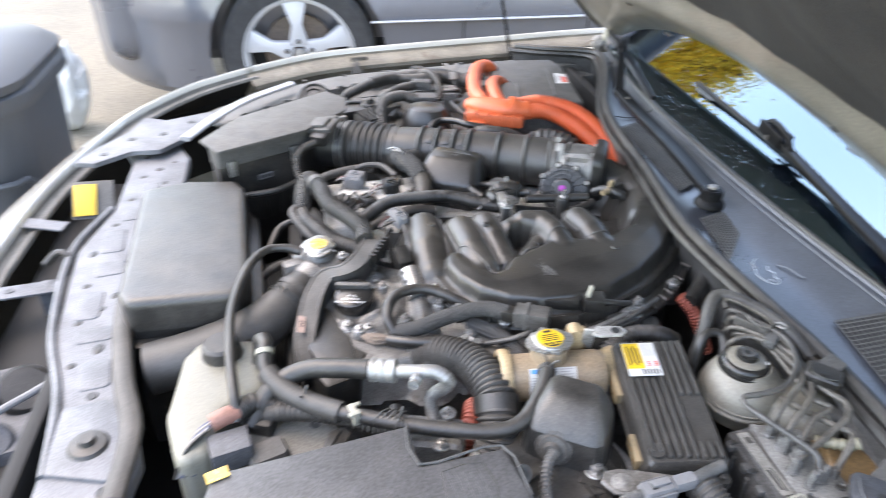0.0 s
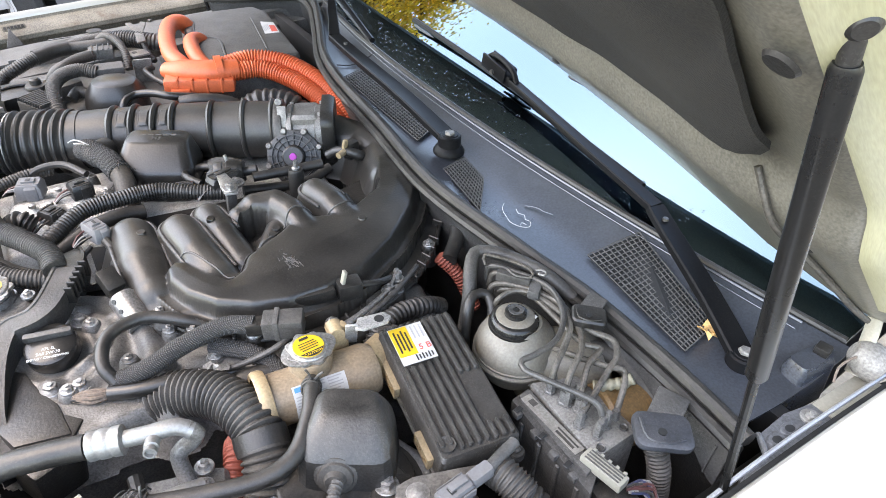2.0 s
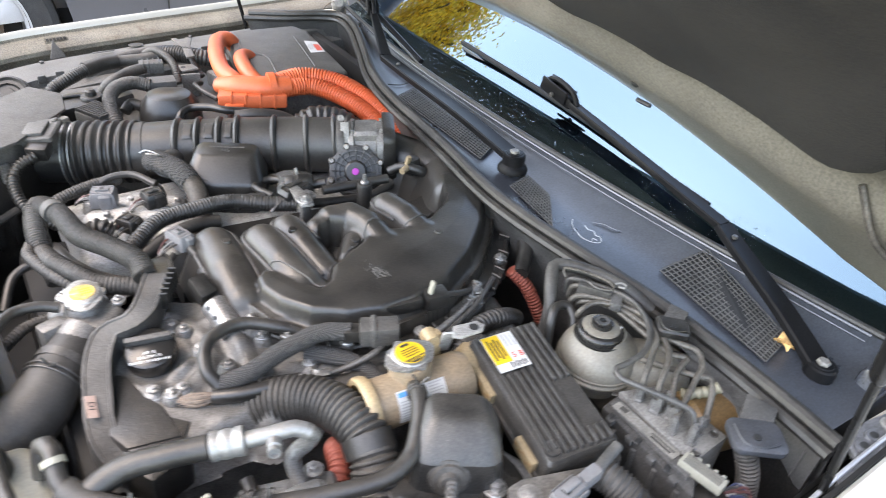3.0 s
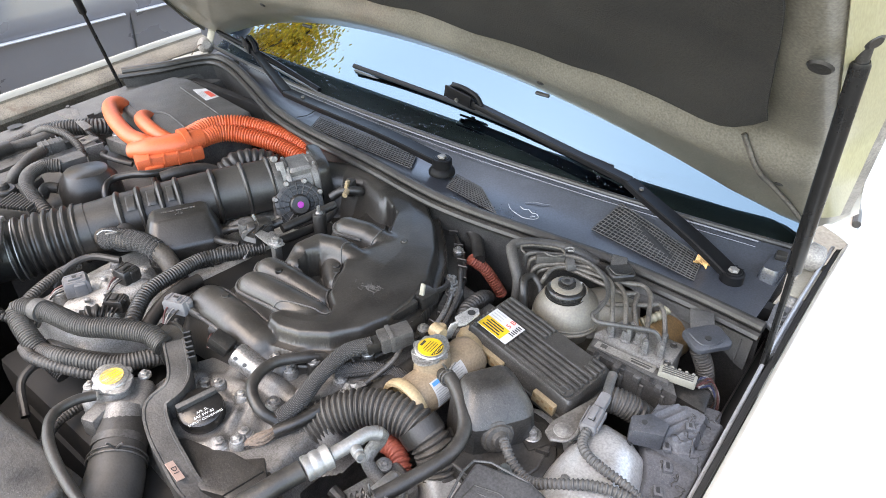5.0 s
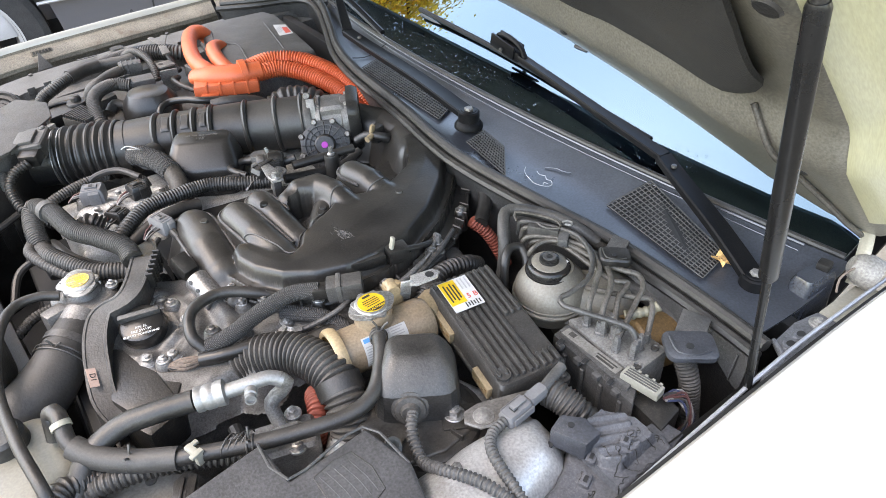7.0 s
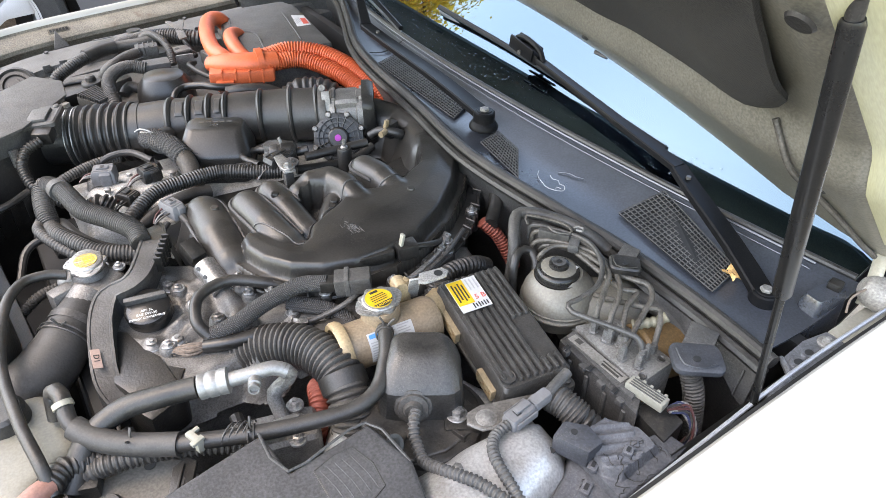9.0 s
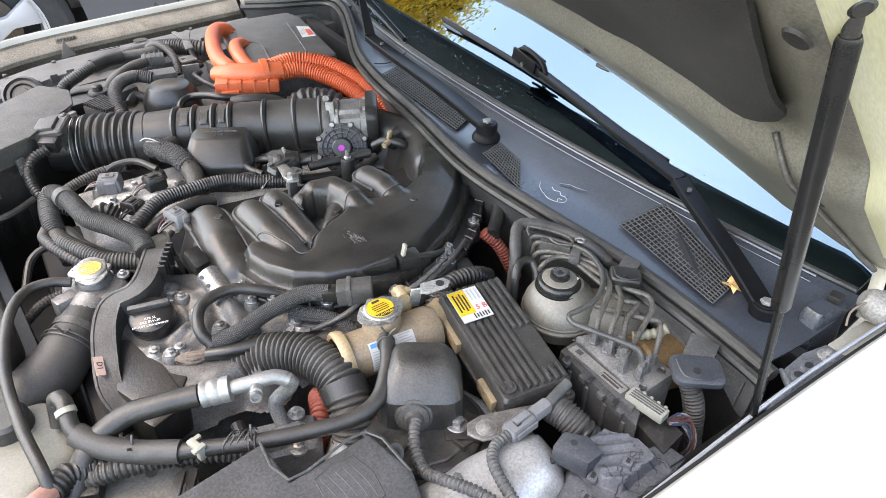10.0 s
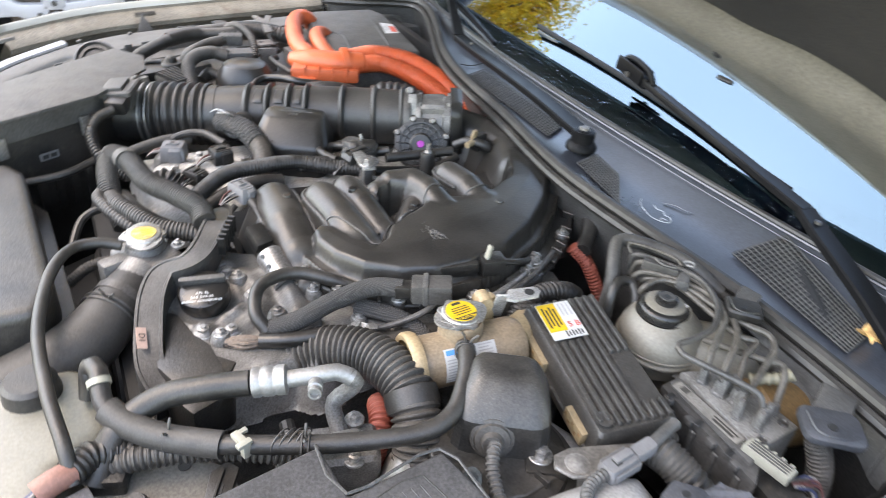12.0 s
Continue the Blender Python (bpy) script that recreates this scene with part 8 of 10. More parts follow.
part("boot", tube([(-0.165, 0.572, 0.925), (-0.150, 0.578, 0.928), (-0.138, 0.584, 0.925)], 0.011, 12), M["boot_pink"], tc_, "faded pink rubber boot")
part("sleeve", tube([(-0.14, 0.584, 0.925), (-0.125, 0.598, 0.922), (-0.105, 0.602, 0.915), (-0.085, 0.598, 0.912)], 0.013, 14, 0.004, 0.007, 0.001), M["rubber"], tc_)
for k in range(6):
    o = 0.004 * (k - 2.5)
    part("lead", tube([(-0.165 + o * 0.5, 0.570 + o, 0.925), (-0.185 + o * 0.4, 0.552 + o, 0.92), (-0.195 + o, 0.53, 0.89)], 0.0022, 6), M["wire_white" if k % 3 == 1 else "wire_blue" if k % 3 == 2 else "rubber"], tc_)
part("plug_block", box((0.045, 0.035, 0.03), pose(-0.145, 0.548, 0.905, 0, 0, 15), 0.004), M["plastic_blue"], tc_)
# tray and pipes between the reservoir and the head
single("coolant_pipe", tube([(0.13, 0.66, 0.90), (0.17, 0.645, 0.915), (0.23, 0.635, 0.92), (0.29, 0.635, 0.92), (0.33, 0.645, 0.92), (0.40, 0.66, 0.91)], 0.012, 14), M["rubber"], "black coolant pipe behind the beige reservoir", "pipe")
single("heater_hose", tube([(0.315, 0.615, 0.915), (0.34, 0.628, 0.930), (0.37, 0.640, 0.932), (0.41, 0.645, 0.922), (0.44, 0.655, 0.90)], 0.0115, 16, 0.004, 0.007, 0.0012), M["rubber"], "ribbed grey heater hose beside the finned unit", "hose")
fl_ = thing("fuel_line_joint", (0.34, 0.66, 0.92), "steel fuel line joint with bolts by the manifold", "joint")
part("block", box((0.04, 0.028, 0.02), pose(0.365, 0.668, 0.930, 0, 0, 20), 0.004), M["steel_dark"], fl_)
part("line", tube([(0.30, 0.650, 0.935), (0.33, 0.655, 0.94), (0.37, 0.672, 0.942), (0.40, 0.70, 0.945)], 0.004, 8), M["steel"], fl_)
bolt(fl_, (0.375, 0.675, 0.94), 0.006, 0.007)
bolt(fl_, (0.395, 0.688, 0.94), 0.005, 0.012)
single("manifold_hose", tube([(0.545, 0.93, 0.94), (0.552, 0.87, 0.945), (0.545, 0.80, 0.945), (0.52, 0.74, 0.94), (0.48, 0.70, 0.93)], 0.0105, 14), M["rubber"], "black vacuum hose hugging the manifold rim", "hose")
single("far_air_tube", tube([(0.40, 1.25, 0.93), (0.43, 1.24, 0.945), (0.47, 1.215, 0.94), (0.50, 1.18, 0.91)], 0.022, 16, 0.004, 0.012, 0.0016, lobe=True), M["rubber"], "black ribbed tube below the orange cable", "hose")
eb = thing("cowl_end_piece", (0.66, 0.30, 0.93), "blue-grey plastic end piece of the cowl beside the hinge", "trim piece")
part("foot", prism([(0.640, 0.340), (0.690, 0.336), (0.690, 0.304), (0.648, 0.304)], 0.925, 0.947, 0.003), M["cowl"], eb)
part("block", loft([(rounded(0.062, 0.032, 0.006), 0.92), (rounded(0.056, 0.028, 0.006), 0.975), (rounded(0.050, 0.022, 0.006), 0.984)], pose(0.690, 0.315, 0, 0, 0, -4)), M["cowl"], eb)
part("clip", box((0.014, 0.016, 0.012), pose(0.703, 0.313, 0.989, 0, -8, 10), 0.003), M["plastic"], eb)
rp = thing("rail_plate", (0.59, 0.268, 0.96), "grey steel rail plate with bolts at the fender top", "bracket")
part("plate", prism([(0.505, 0.252), (0.522, 0.262), (0.556, 0.264), (0.572, 0.286), (0.618, 0.290), (0.655, 0.284), (0.665, 0.262), (0.660, 0.251)], 0.955, 0.961, 0.002), M["paint_slate"], rp)
part("rolled_edge", tube([(0.505, 0.2525, 0.950), (0.523, 0.263, 0.958), (0.556, 0.265, 0.961), (0.572, 0.287, 0.962)], 0.0028, 8), M["paint_slate"], rp)
bolt(rp, (0.637, 0.272, 0.961), 0.0065, 0.006, material=M["steel_dusty"])
for x, y in ((0.582, 0.272), (0.605, 0.274)):
    part("rail_washer", lathe([(0.005, 0.002), (0.0085, 0.002), (0.0095, 0.0)], pose(x, y, 0.961) @ Matrix.Diagonal((1.2, 0.85, 1, 1)), 18, cap=False), M["paint_slate"], rp)
    part("rail_hole", lathe([(0, 0.0014), (0.0052, 0.0014), (0.0055, 0.0)], pose(x, y, 0.961) @ Matrix.Diagonal((1.2, 0.85, 1, 1)), 18), M["ink"], rp)
# ---- front of the bay: radiator support, air box, air cleaner ----
rs = thing("radiator_support", (-0.36, 1.0, 0.55), "silver painted radiator support panel with bolt holes", "radiator support")
RS = [(-0.35, 0.48), (-0.26, 0.46), (-0.245, 0.56), (-0.29, 0.72), (-0.325, 0.90), (-0.32, 1.05), (-0.285, 1.20), (-0.29, 1.36), (-0.33, 1.46), (-0.37, 1.58), (-0.42, 1.60), (-0.45, 1.47), (-0.40, 1.36), (-0.395, 1.16), (-0.425, 1.02), (-0.40, 0.80), (-0.355, 0.66)]
part("top_panel", prism(RS, 0.875, 0.893, 0.006, segs=3), M["support"], rs)
part("front_drop", box((0.02, 0.95, 0.35), pose(-0.385, 0.98, 0.71, 0, 0, 0), 0.006), M["dark"], rs)
part("raised_pad", prism([(-0.345, 0.55), (-0.272, 0.53), (-0.27, 0.62), (-0.30, 0.66), (-0.35, 0.65)], 0.893, 0.899, 0.004), M["support"], rs)
rnd = random.Random(8)
for i in range(34):
    y = 0.52 + i * 0.0305
    mid_x = lerp([(0.48, -0.305), (0.56, -0.30), (0.66, -0.322), (0.80, -0.348), (0.90, -0.365), (1.05, -0.37), (1.2, -0.345), (1.36, -0.345), (1.5, -0.39)], y)
    x = mid_x + (0.026, -0.024, 0.004)[i % 3] + rnd.uniform(-0.005, 0.005)
    part("bolt_hole", lathe([(0, 0.0008), (0.0035 + 0.0012 * (i % 3), 0.0008), (0.0055 + 0.001 * (i % 3), -0.0004)], pose(x, y, 0.8934, 0, 0, 0) @ Matrix.Diagonal((1, 1.5 if i % 4 == 0 else 1, 1, 1)), 14), M["ink"], rs)
for y, l, w, o in ((0.712, 0.058, 0.040, 0.004), (0.795, 0.034, 0.052, 0.0), (0.865, 0.070, 0.034, -0.010), (0.862, 0.030, 0.018, 0.028), (0.960, 0.040, 0.046, 0.006), (1.045, 0.075, 0.038, -0.004), (1.135, 0.044, 0.05, 0.004), (1.225, 0.06, 0.036, 0.0)):
    mid_x = lerp([(0.48, -0.305), (0.56, -0.30), (0.66, -0.322), (0.80, -0.348), (0.90, -0.365), (1.05, -0.37), (1.2, -0.345)], y) + o
    part("stamped_pad", loft([(rounded(w, l, 0.008), 0.892), (rounded(w - 0.003, l - 0.003, 0.007), 0.8945), (rounded(w - 0.010, l - 0.010, 0.005), 0.8955)], pose(mid_x, y, 0, 0, 0, 8 + 400 * o)), M["support"], rs)
part("front_lip", tube([(-0.345, 0.55, 0.893), (-0.365, 0.68, 0.893), (-0.408, 0.82, 0.893), (-0.432, 1.02, 0.893), (-0.40, 1.16, 0.893)], 0.006, 8), M["support"], rs)
WING = [(-0.345, 1.36), (-0.30, 1.42), (-0.235, 1.54), (-0.27, 1.56), (-0.40, 1.50), (-0.47, 1.39), (-0.50, 1.32), (-0.46, 1.31), (-0.40, 1.36)]
part("wing_plate", prism(WING, 0.905, 0.915, 0.004), M["support"], rs, "pale silver wing plate")
part("wing_ridge", tube([(-0.30, 1.40, 0.918), (-0.25, 1.49, 0.925), (-0.18, 1.58, 0.932), (-0.08, 1.66, 0.938)], 0.012, 10, flat=0.5), M["silver_paint"], rs)
for x, y in ((-0.41, 1.42), (-0.35, 1.44), (-0.45, 1.35), (-0.30, 1.50)):
    part("bolt_hole", lathe([(0, 0.0008), (0.007, 0.0008), (0.008, -0.0004)], pose(x, y, 0.9154), 14), M["ink"], rs)
part("rubber_stop", lathe([(0, 0.012), (0.008, 0.012), (0.010, 0.006), (0.020, 0.004), (0.023, 0.0), (0, 0)], pose(-0.305, 0.585, 0.899), 24), M["rubber"], rs, "black rubber bonnet stop")
part("seal_strip", tube([(-0.262, 0.50, 0.90), (-0.262, 0.60, 0.90), (-0.29, 0.70, 0.90), (-0.318, 0.86, 0.90), (-0.313, 1.05, 0.90)], 0.013, 10, flat=0.6), M["rubber_grey"], rs)
part("yellow_tag", box((0.040, 0.003, 0.062), pose(-0.475, 1.254, 0.865, -42, 0, 0), 0.001), M["yellow"], rs, "yellow paper tag")
part("tag_plate", box((0.075, 0.003, 0.075), pose(-0.462, 1.259, 0.862, -42, 0, 0), 0.001), M["plastic_grey"], rs)
hl = thing("headlamp_housing", (-0.45, 0.72, 0.70), "dark blue-grey back of the headlamp housing with plugs", "headlamp")
part("shell", loft([(rounded(0.13, 0.20, 0.03), 0.70), (rounded(0.13, 0.20, 0.03), 0.79), (rounded(0.10, 0.17, 0.03), 0.825)], pose(-0.47, 0.74, 0, 0, 0, 12)), M["plastic_blue"], hl)
part("socket_cover", lathe([(0, 0.025), (0.03, 0.025), (0.036, 0.018), (0.038, 0), (0, 0)], aim((-0.445, 0.765, 0.825), (-0.40, 0.70, 0.95)), 24), M["plastic"], hl)
part("socket_cover", lathe([(0, 0.02), (0.022, 0.02), (0.027, 0.014), (0.028, 0), (0, 0)], aim((-0.462, 0.68, 0.82), (-0.42, 0.62, 0.93)), 24), M["plastic_blue"], hl)
part("lead", tube([(-0.50, 0.66, 0.84), (-0.455, 0.69, 0.86), (-0.41, 0.72, 0.868), (-0.385, 0.74, 0.872)], 0.005, 10), M["grey_conn"], hl, "pale grey lead")
hb = thing("front_brace", (-0.50, 0.95, 0.78), "pale steel brace with a hole between nose and support", "bracket")
part("strap", box((0.11, 0.035, 0.004), pose(-0.505, 0.96, 0.864, 0, 8, 20), 0.001), M["support"], hb)
part("strap", box((0.09, 0.03, 0.004), pose(-0.53, 1.165, 0.868, 0, 6, -10), 0.001), M["support"], hb)
part("hole", lathe([(0, 0.0008), (0.006, 0.0008), (0.006, 0)], pose(-0.515, 0.957, 0.868), 14), M["ink"], hb)
part("upright", box((0.02, 0.03, 0.12), pose(-0.47, 0.98, 0.80), 0.003), M["plastic_blue"], hb)
part("hook", tube([(-0.44, 0.99, 0.87), (-0.43, 1.0, 0.892), (-0.45, 1.01, 0.90), (-0.47, 1.0, 0.885)], 0.006, 8), M["plastic"], hb)
single("front_grille_duct", box((0.10, 0.9, 0.02), pose(-0.48, 0.98, 0.80), 0.004), M["dark"], "black duct panel behind the front grille", "duct")

ai = thing("air_intake_cover", (-0.235, 0.96, 0.80), "dusty grey plastic air intake cover at the bay front", "cover")
AI = [(-0.330, 1.12), (-0.255, 1.143), (-0.175, 1.135), (-0.157, 1.10), (-0.135, 0.83), (-0.15, 0.785), (-0.295, 0.783), (-0.31, 0.81)]
part("lid", prism(AI, 0.90, 0.950, 0.014, segs=4), M["cover_black"], ai)
part("lower_rim", prism(grow(AI, 0.004), 0.885, 0.899, 0.003), M["plastic"], ai)
part("body", prism(grow(AI, -0.015), 0.70, 0.884, 0.003), M["plastic"], ai)

al = thing("air_cleaner", (-0.10, 1.30, 0.80), "black air cleaner housing with a sloped lid", "air cleaner")
AL = [(-0.225, 1.205), (-0.168, 1.305), (-0.09, 1.36), (0.0, 1.428), (0.026, 1.39), (0.022, 1.335), (-0.055, 1.245), (-0.205, 1.165)]
part("lid", prism(AL, 0.955, 0.992, 0.008, segs=3), M["plastic_grey"], al)
part("housing", prism(grow(AL, 0.003), 0.88, 0.954, 0.004), M["plastic"], al)
part("base", prism(grow(AL, 0.008), 0.72, 0.879, 0.004), M["plastic"], al)
fm = frame_on((-0.13, 1.198, 0.925), (0.15, 0.078, 0), (0, 0, 1))
part("badge", box((0.028, 0.011, 0.001), fm @ pose(0, 0, 0.006), 0), M["grey_conn"], al, smooth=0)
for k in (-1, 1):
    part("badge_mark", box((0.009, 0.006, 0.001), fm @ pose(0.006 * k, 0, 0.0068), 0), M["ink"], al, smooth=0)
for k in range(7):
    part("lid_rib", box((0.003, 0.012, 0.05), pose(-0.19 + 0.022 * k, 1.162 + 0.0115 * k, 0.86, 0, 0, -60), 0.001), M["plastic"], al)
part("lid_plateau", prism(grow(AL, -0.014), 0.992, 0.996, 0.004), M["plastic_grey"], al)
for x, y in ((-0.19, 1.185), (-0.08, 1.24), (0.0, 1.31)):
    part("lid_clip", box((0.014, 0.006, 0.03), pose(x + 0.008, y - 0.014, 0.952, 0, 0, 28), 0.002), M["steel"], al)
mf = thing("air_flow_sensor", (-0.01, 1.27, 0.94), "black air flow sensor plugged into the intake pipe", "sensor")
SM = pose(-0.018, 1.272, 0.982, 6, -8, -28) @ Matrix.Diagonal((1.2, 1.2, 1.1, 1))
part("head", loft([(rounded(0.040, 0.034, 0.006), -0.02), (rounded(0.040, 0.034, 0.006), 0.002), (rounded(0.056, 0.048, 0.006), 0.003), (rounded(0.056, 0.048, 0.006), 0.009), (rounded(0.052, 0.044, 0.005), 0.011)], SM), M["plastic_grey"], mf)
part("head_step", box((0.026, 0.030, 0.006), SM @ pose(0.004, -0.004, 0.013), 0.002), M["plastic_grey"], mf)
for a_ in (-1, 1):
    part("screw", lathe([(0, 0.003), (0.003, 0.003), (0.0042, 0.0015), (0.0042, -0.002)], SM @ pose(0.021 * a_, 0.017, 0.011), 12), M["steel_dark"], mf)
part("plug", box((0.03, 0.028, 0.022), pose(-0.022, 1.238, 0.975, 10, 0, -28), 0.004), M["plastic"], mf)
part("lead", tube([(-0.03, 1.225, 0.972), (-0.055, 1.215, 0.965), (-0.068, 1.19, 0.95), (-0.06, 1.15, 0.93), (-0.03, 1.11, 0.915)], 0.0075, 12, 0.004, 0.0055, 0.001), M["rubber"], mf)
part("pipe", tube([(-0.055, 1.335, 0.93), (-0.03, 1.325, 0.93), (-0.005, 1.312, 0.93)], 0.046, 26), M["plastic"], mf)

# ---- looms over the engine front ----
for nm, pts, r, pt, mt, lab in (
    ("engine_loom", [(-0.052, 1.00, 0.90), (-0.060, 1.06, 0.935), (-0.050, 1.105, 0.955), (-0.030, 1.07, 0.962), (-0.015, 1.00, 0.963), (0.010, 0.955, 0.965), (0.032, 0.915, 0.963), (0.035, 0.885, 0.957)], 0.0135, 0.0036, "rubber_grey", "thick corrugated engine loom with worn grey ridges"),
    ("engine_loom", [(-0.06, 1.03, 0.93), (-0.05, 0.985, 0.94), (-0.015, 0.93, 0.935), (0.02, 0.91, 0.93), (0.05, 0.905, 0.92)], 0.0115, 0.0044, "rubber_grey", "corrugated loom beside the coolant outlet"),
    ("engine_loom", [(-0.045, 1.05, 0.92), (-0.03, 0.98, 0.93), (0.0, 0.94, 0.925), (0.05, 0.92, 0.91)], 0.009, 0.0, "rubber", "black hose beneath the engine loom"),
    ("engine_loom", [(-0.07, 1.07, 0.92), (-0.075, 1.02, 0.935), (-0.055, 0.97, 0.93), (-0.03, 0.94, 0.92)], 0.008, 0.005, "rubber_grey", "thin corrugated loom at the engine front"),
    ("injector_loom", [(0.03, 0.968, 0.94), (0.08, 1.000, 0.955), (0.13, 1.008, 0.957), (0.185, 1.010, 0.955), (0.235, 0.985, 0.952), (0.27, 0.97, 0.95)], 0.011, 0.0044, "rubber", "black corrugated injector loom crossing the valley"),
    ("injector_loom", [(0.04, 0.955, 0.93), (0.08, 0.975, 0.94), (0.12, 0.985, 0.945), (0.16, 0.99, 0.94)], 0.010, 0.0, "rubber", "smooth black loom in the valley"),
    ("ventilation_hose", [(0.27, 1.07, 0.94), (0.295, 1.045, 0.955), (0.31, 1.02, 0.955), (0.30, 1.00, 0.95)], 0.0085, 0.0, "rubber", "short black vacuum hose"),
    ("purge_line", [(0.30, 0.985, 0.935), (0.35, 0.980, 0.930), (0.40, 0.975, 0.930), (0.44, 0.985, 0.938)], 0.0075, 0.0, "rubber", "straight black purge line"),
    ("far_loom", [(0.030, 1.570, 0.90), (0.045, 1.578, 0.930), (0.075, 1.580, 0.946), (0.110, 1.596, 0.954), (0.145, 1.607, 0.958)], 0.0120, 0.0044, "rubber", "corrugated black loom along the far apron"),
    ("far_loom", [(0.108, 1.595, 0.954), (0.145, 1.608, 0.958), (0.172, 1.612, 0.958)], 0.0150, 0.0, "rubber", "taped thick loom on the far apron"),
    ("far_loom", [(0.145, 1.607, 0.958), (0.183, 1.609, 0.958), (0.222, 1.601, 0.960), (0.255, 1.602, 0.962)], 0.0110, 0.0, "rubber_grey", "smooth dusty loom along the far apron"),
    ("far_loom", [(0.145, 1.610, 0.955), (0.195, 1.640, 0.953), (0.245, 1.655, 0.952), (0.290, 1.650, 0.952)], 0.0125, 0.0044, "rubber_grey", "grey corrugated loom beside the apron"),
    ("far_loom", [(0.245, 1.632, 0.955), (0.283, 1.603, 0.962), (0.322, 1.568, 0.962), (0.350, 1.560, 0.955)], 0.0165, 0.0058, "rubber", "fat corrugated sleeve meeting the inverter"),
    ("far_loom", [(0.232, 1.642, 0.955), (0.244, 1.605, 0.974), (0.256, 1.560, 0.974), (0.259, 1.520, 0.962), (0.257, 1.500, 0.940)], 0.0075, 0.0042, "rubber_grey", "thin corrugated lead crossing the loom"),
    ("far_loom", [(0.120, 1.512, 0.935), (0.130, 1.506, 0.954), (0.149, 1.507, 0.963), (0.175, 1.523, 0.966), (0.204, 1.535, 0.966)], 0.0105, 0.0, "rubber_grey", "dusty loom bending to the grey plug"),
    ("far_loom", [(0.112, 1.345, 0.925), (0.110, 1.366, 0.944), (0.112, 1.399, 0.955), (0.118, 1.429, 0.963), (0.138, 1.458, 0.966), (0.168, 1.472, 0.965), (0.195, 1.460, 0.960)], 0.0120, 0.0042, "rubber_grey", "bent corrugated loom beside the finned module"),
    ("far_pipe", [(0.205, 1.335, 0.925), (0.215, 1.346, 0.945), (0.236, 1.356, 0.950), (0.264, 1.339, 0.954), (0.288, 1.315, 0.954), (0.330, 1.306, 0.948)], 0.0070, 0.0, "plastic_shiny", "glossy black coolant pipe under the orange cable"),
):
    single(nm, tube(pts, r, 14, 0.005, pt, r * 0.06 if pt else 0), M[mt], lab, "hose" if "hose" in nm or "pipe" in nm or "line" in nm else "wiring loom")
vh = thing("ventilation_hose", (0.148, 1.03, 0.90), "brown dusty ventilation hose in a frayed braided sleeve", "hose")
part("hose", tube([(0.128, 1.200, 0.945), (0.126, 1.150, 0.965), (0.142, 1.100, 0.968), (0.152, 1.062, 0.955), (0.148, 1.025, 0.925), (0.146, 1.005, 0.90)], 0.0150, 18), M["hose_brown"], vh)
part("sleeve", tube([(0.120, 1.172, 0.957), (0.126, 1.150, 0.965), (0.141, 1.105, 0.969), (0.150, 1.073, 0.961)], 0.0166, 18, 0.003, 0.006, 0.0006), M["braid"], vh, "frayed black braided sleeve")
rnd = random.Random(8)
for k in range(14):
    a = k * 0.45
    e = Vector((0.150, 1.073, 0.961)) + Vector((0.0166 * math.cos(a), 0.006 * math.cos(a), 0.0166 * math.sin(a)))
    part("frayed_thread", tube([e, e + Vector((rnd.uniform(-0.003, 0.004), -0.006, rnd.uniform(-0.004, 0.003))), e + Vector((rnd.uniform(-0.006, 0.008), -0.011, rnd.uniform(-0.007, 0.004)))], 0.0006, 5), M["braid"], vh)
single("loom_clamp", lathe([(0.0138, -0.006), (0.0155, -0.006), (0.0158, 0.008), (0.0138, 0.008)], aim((-0.033, 1.075, 0.962), (-0.02, 1.02, 0.963)), 20), M["plastic_grey"], "smooth black strap round the engine loom", "clamp")

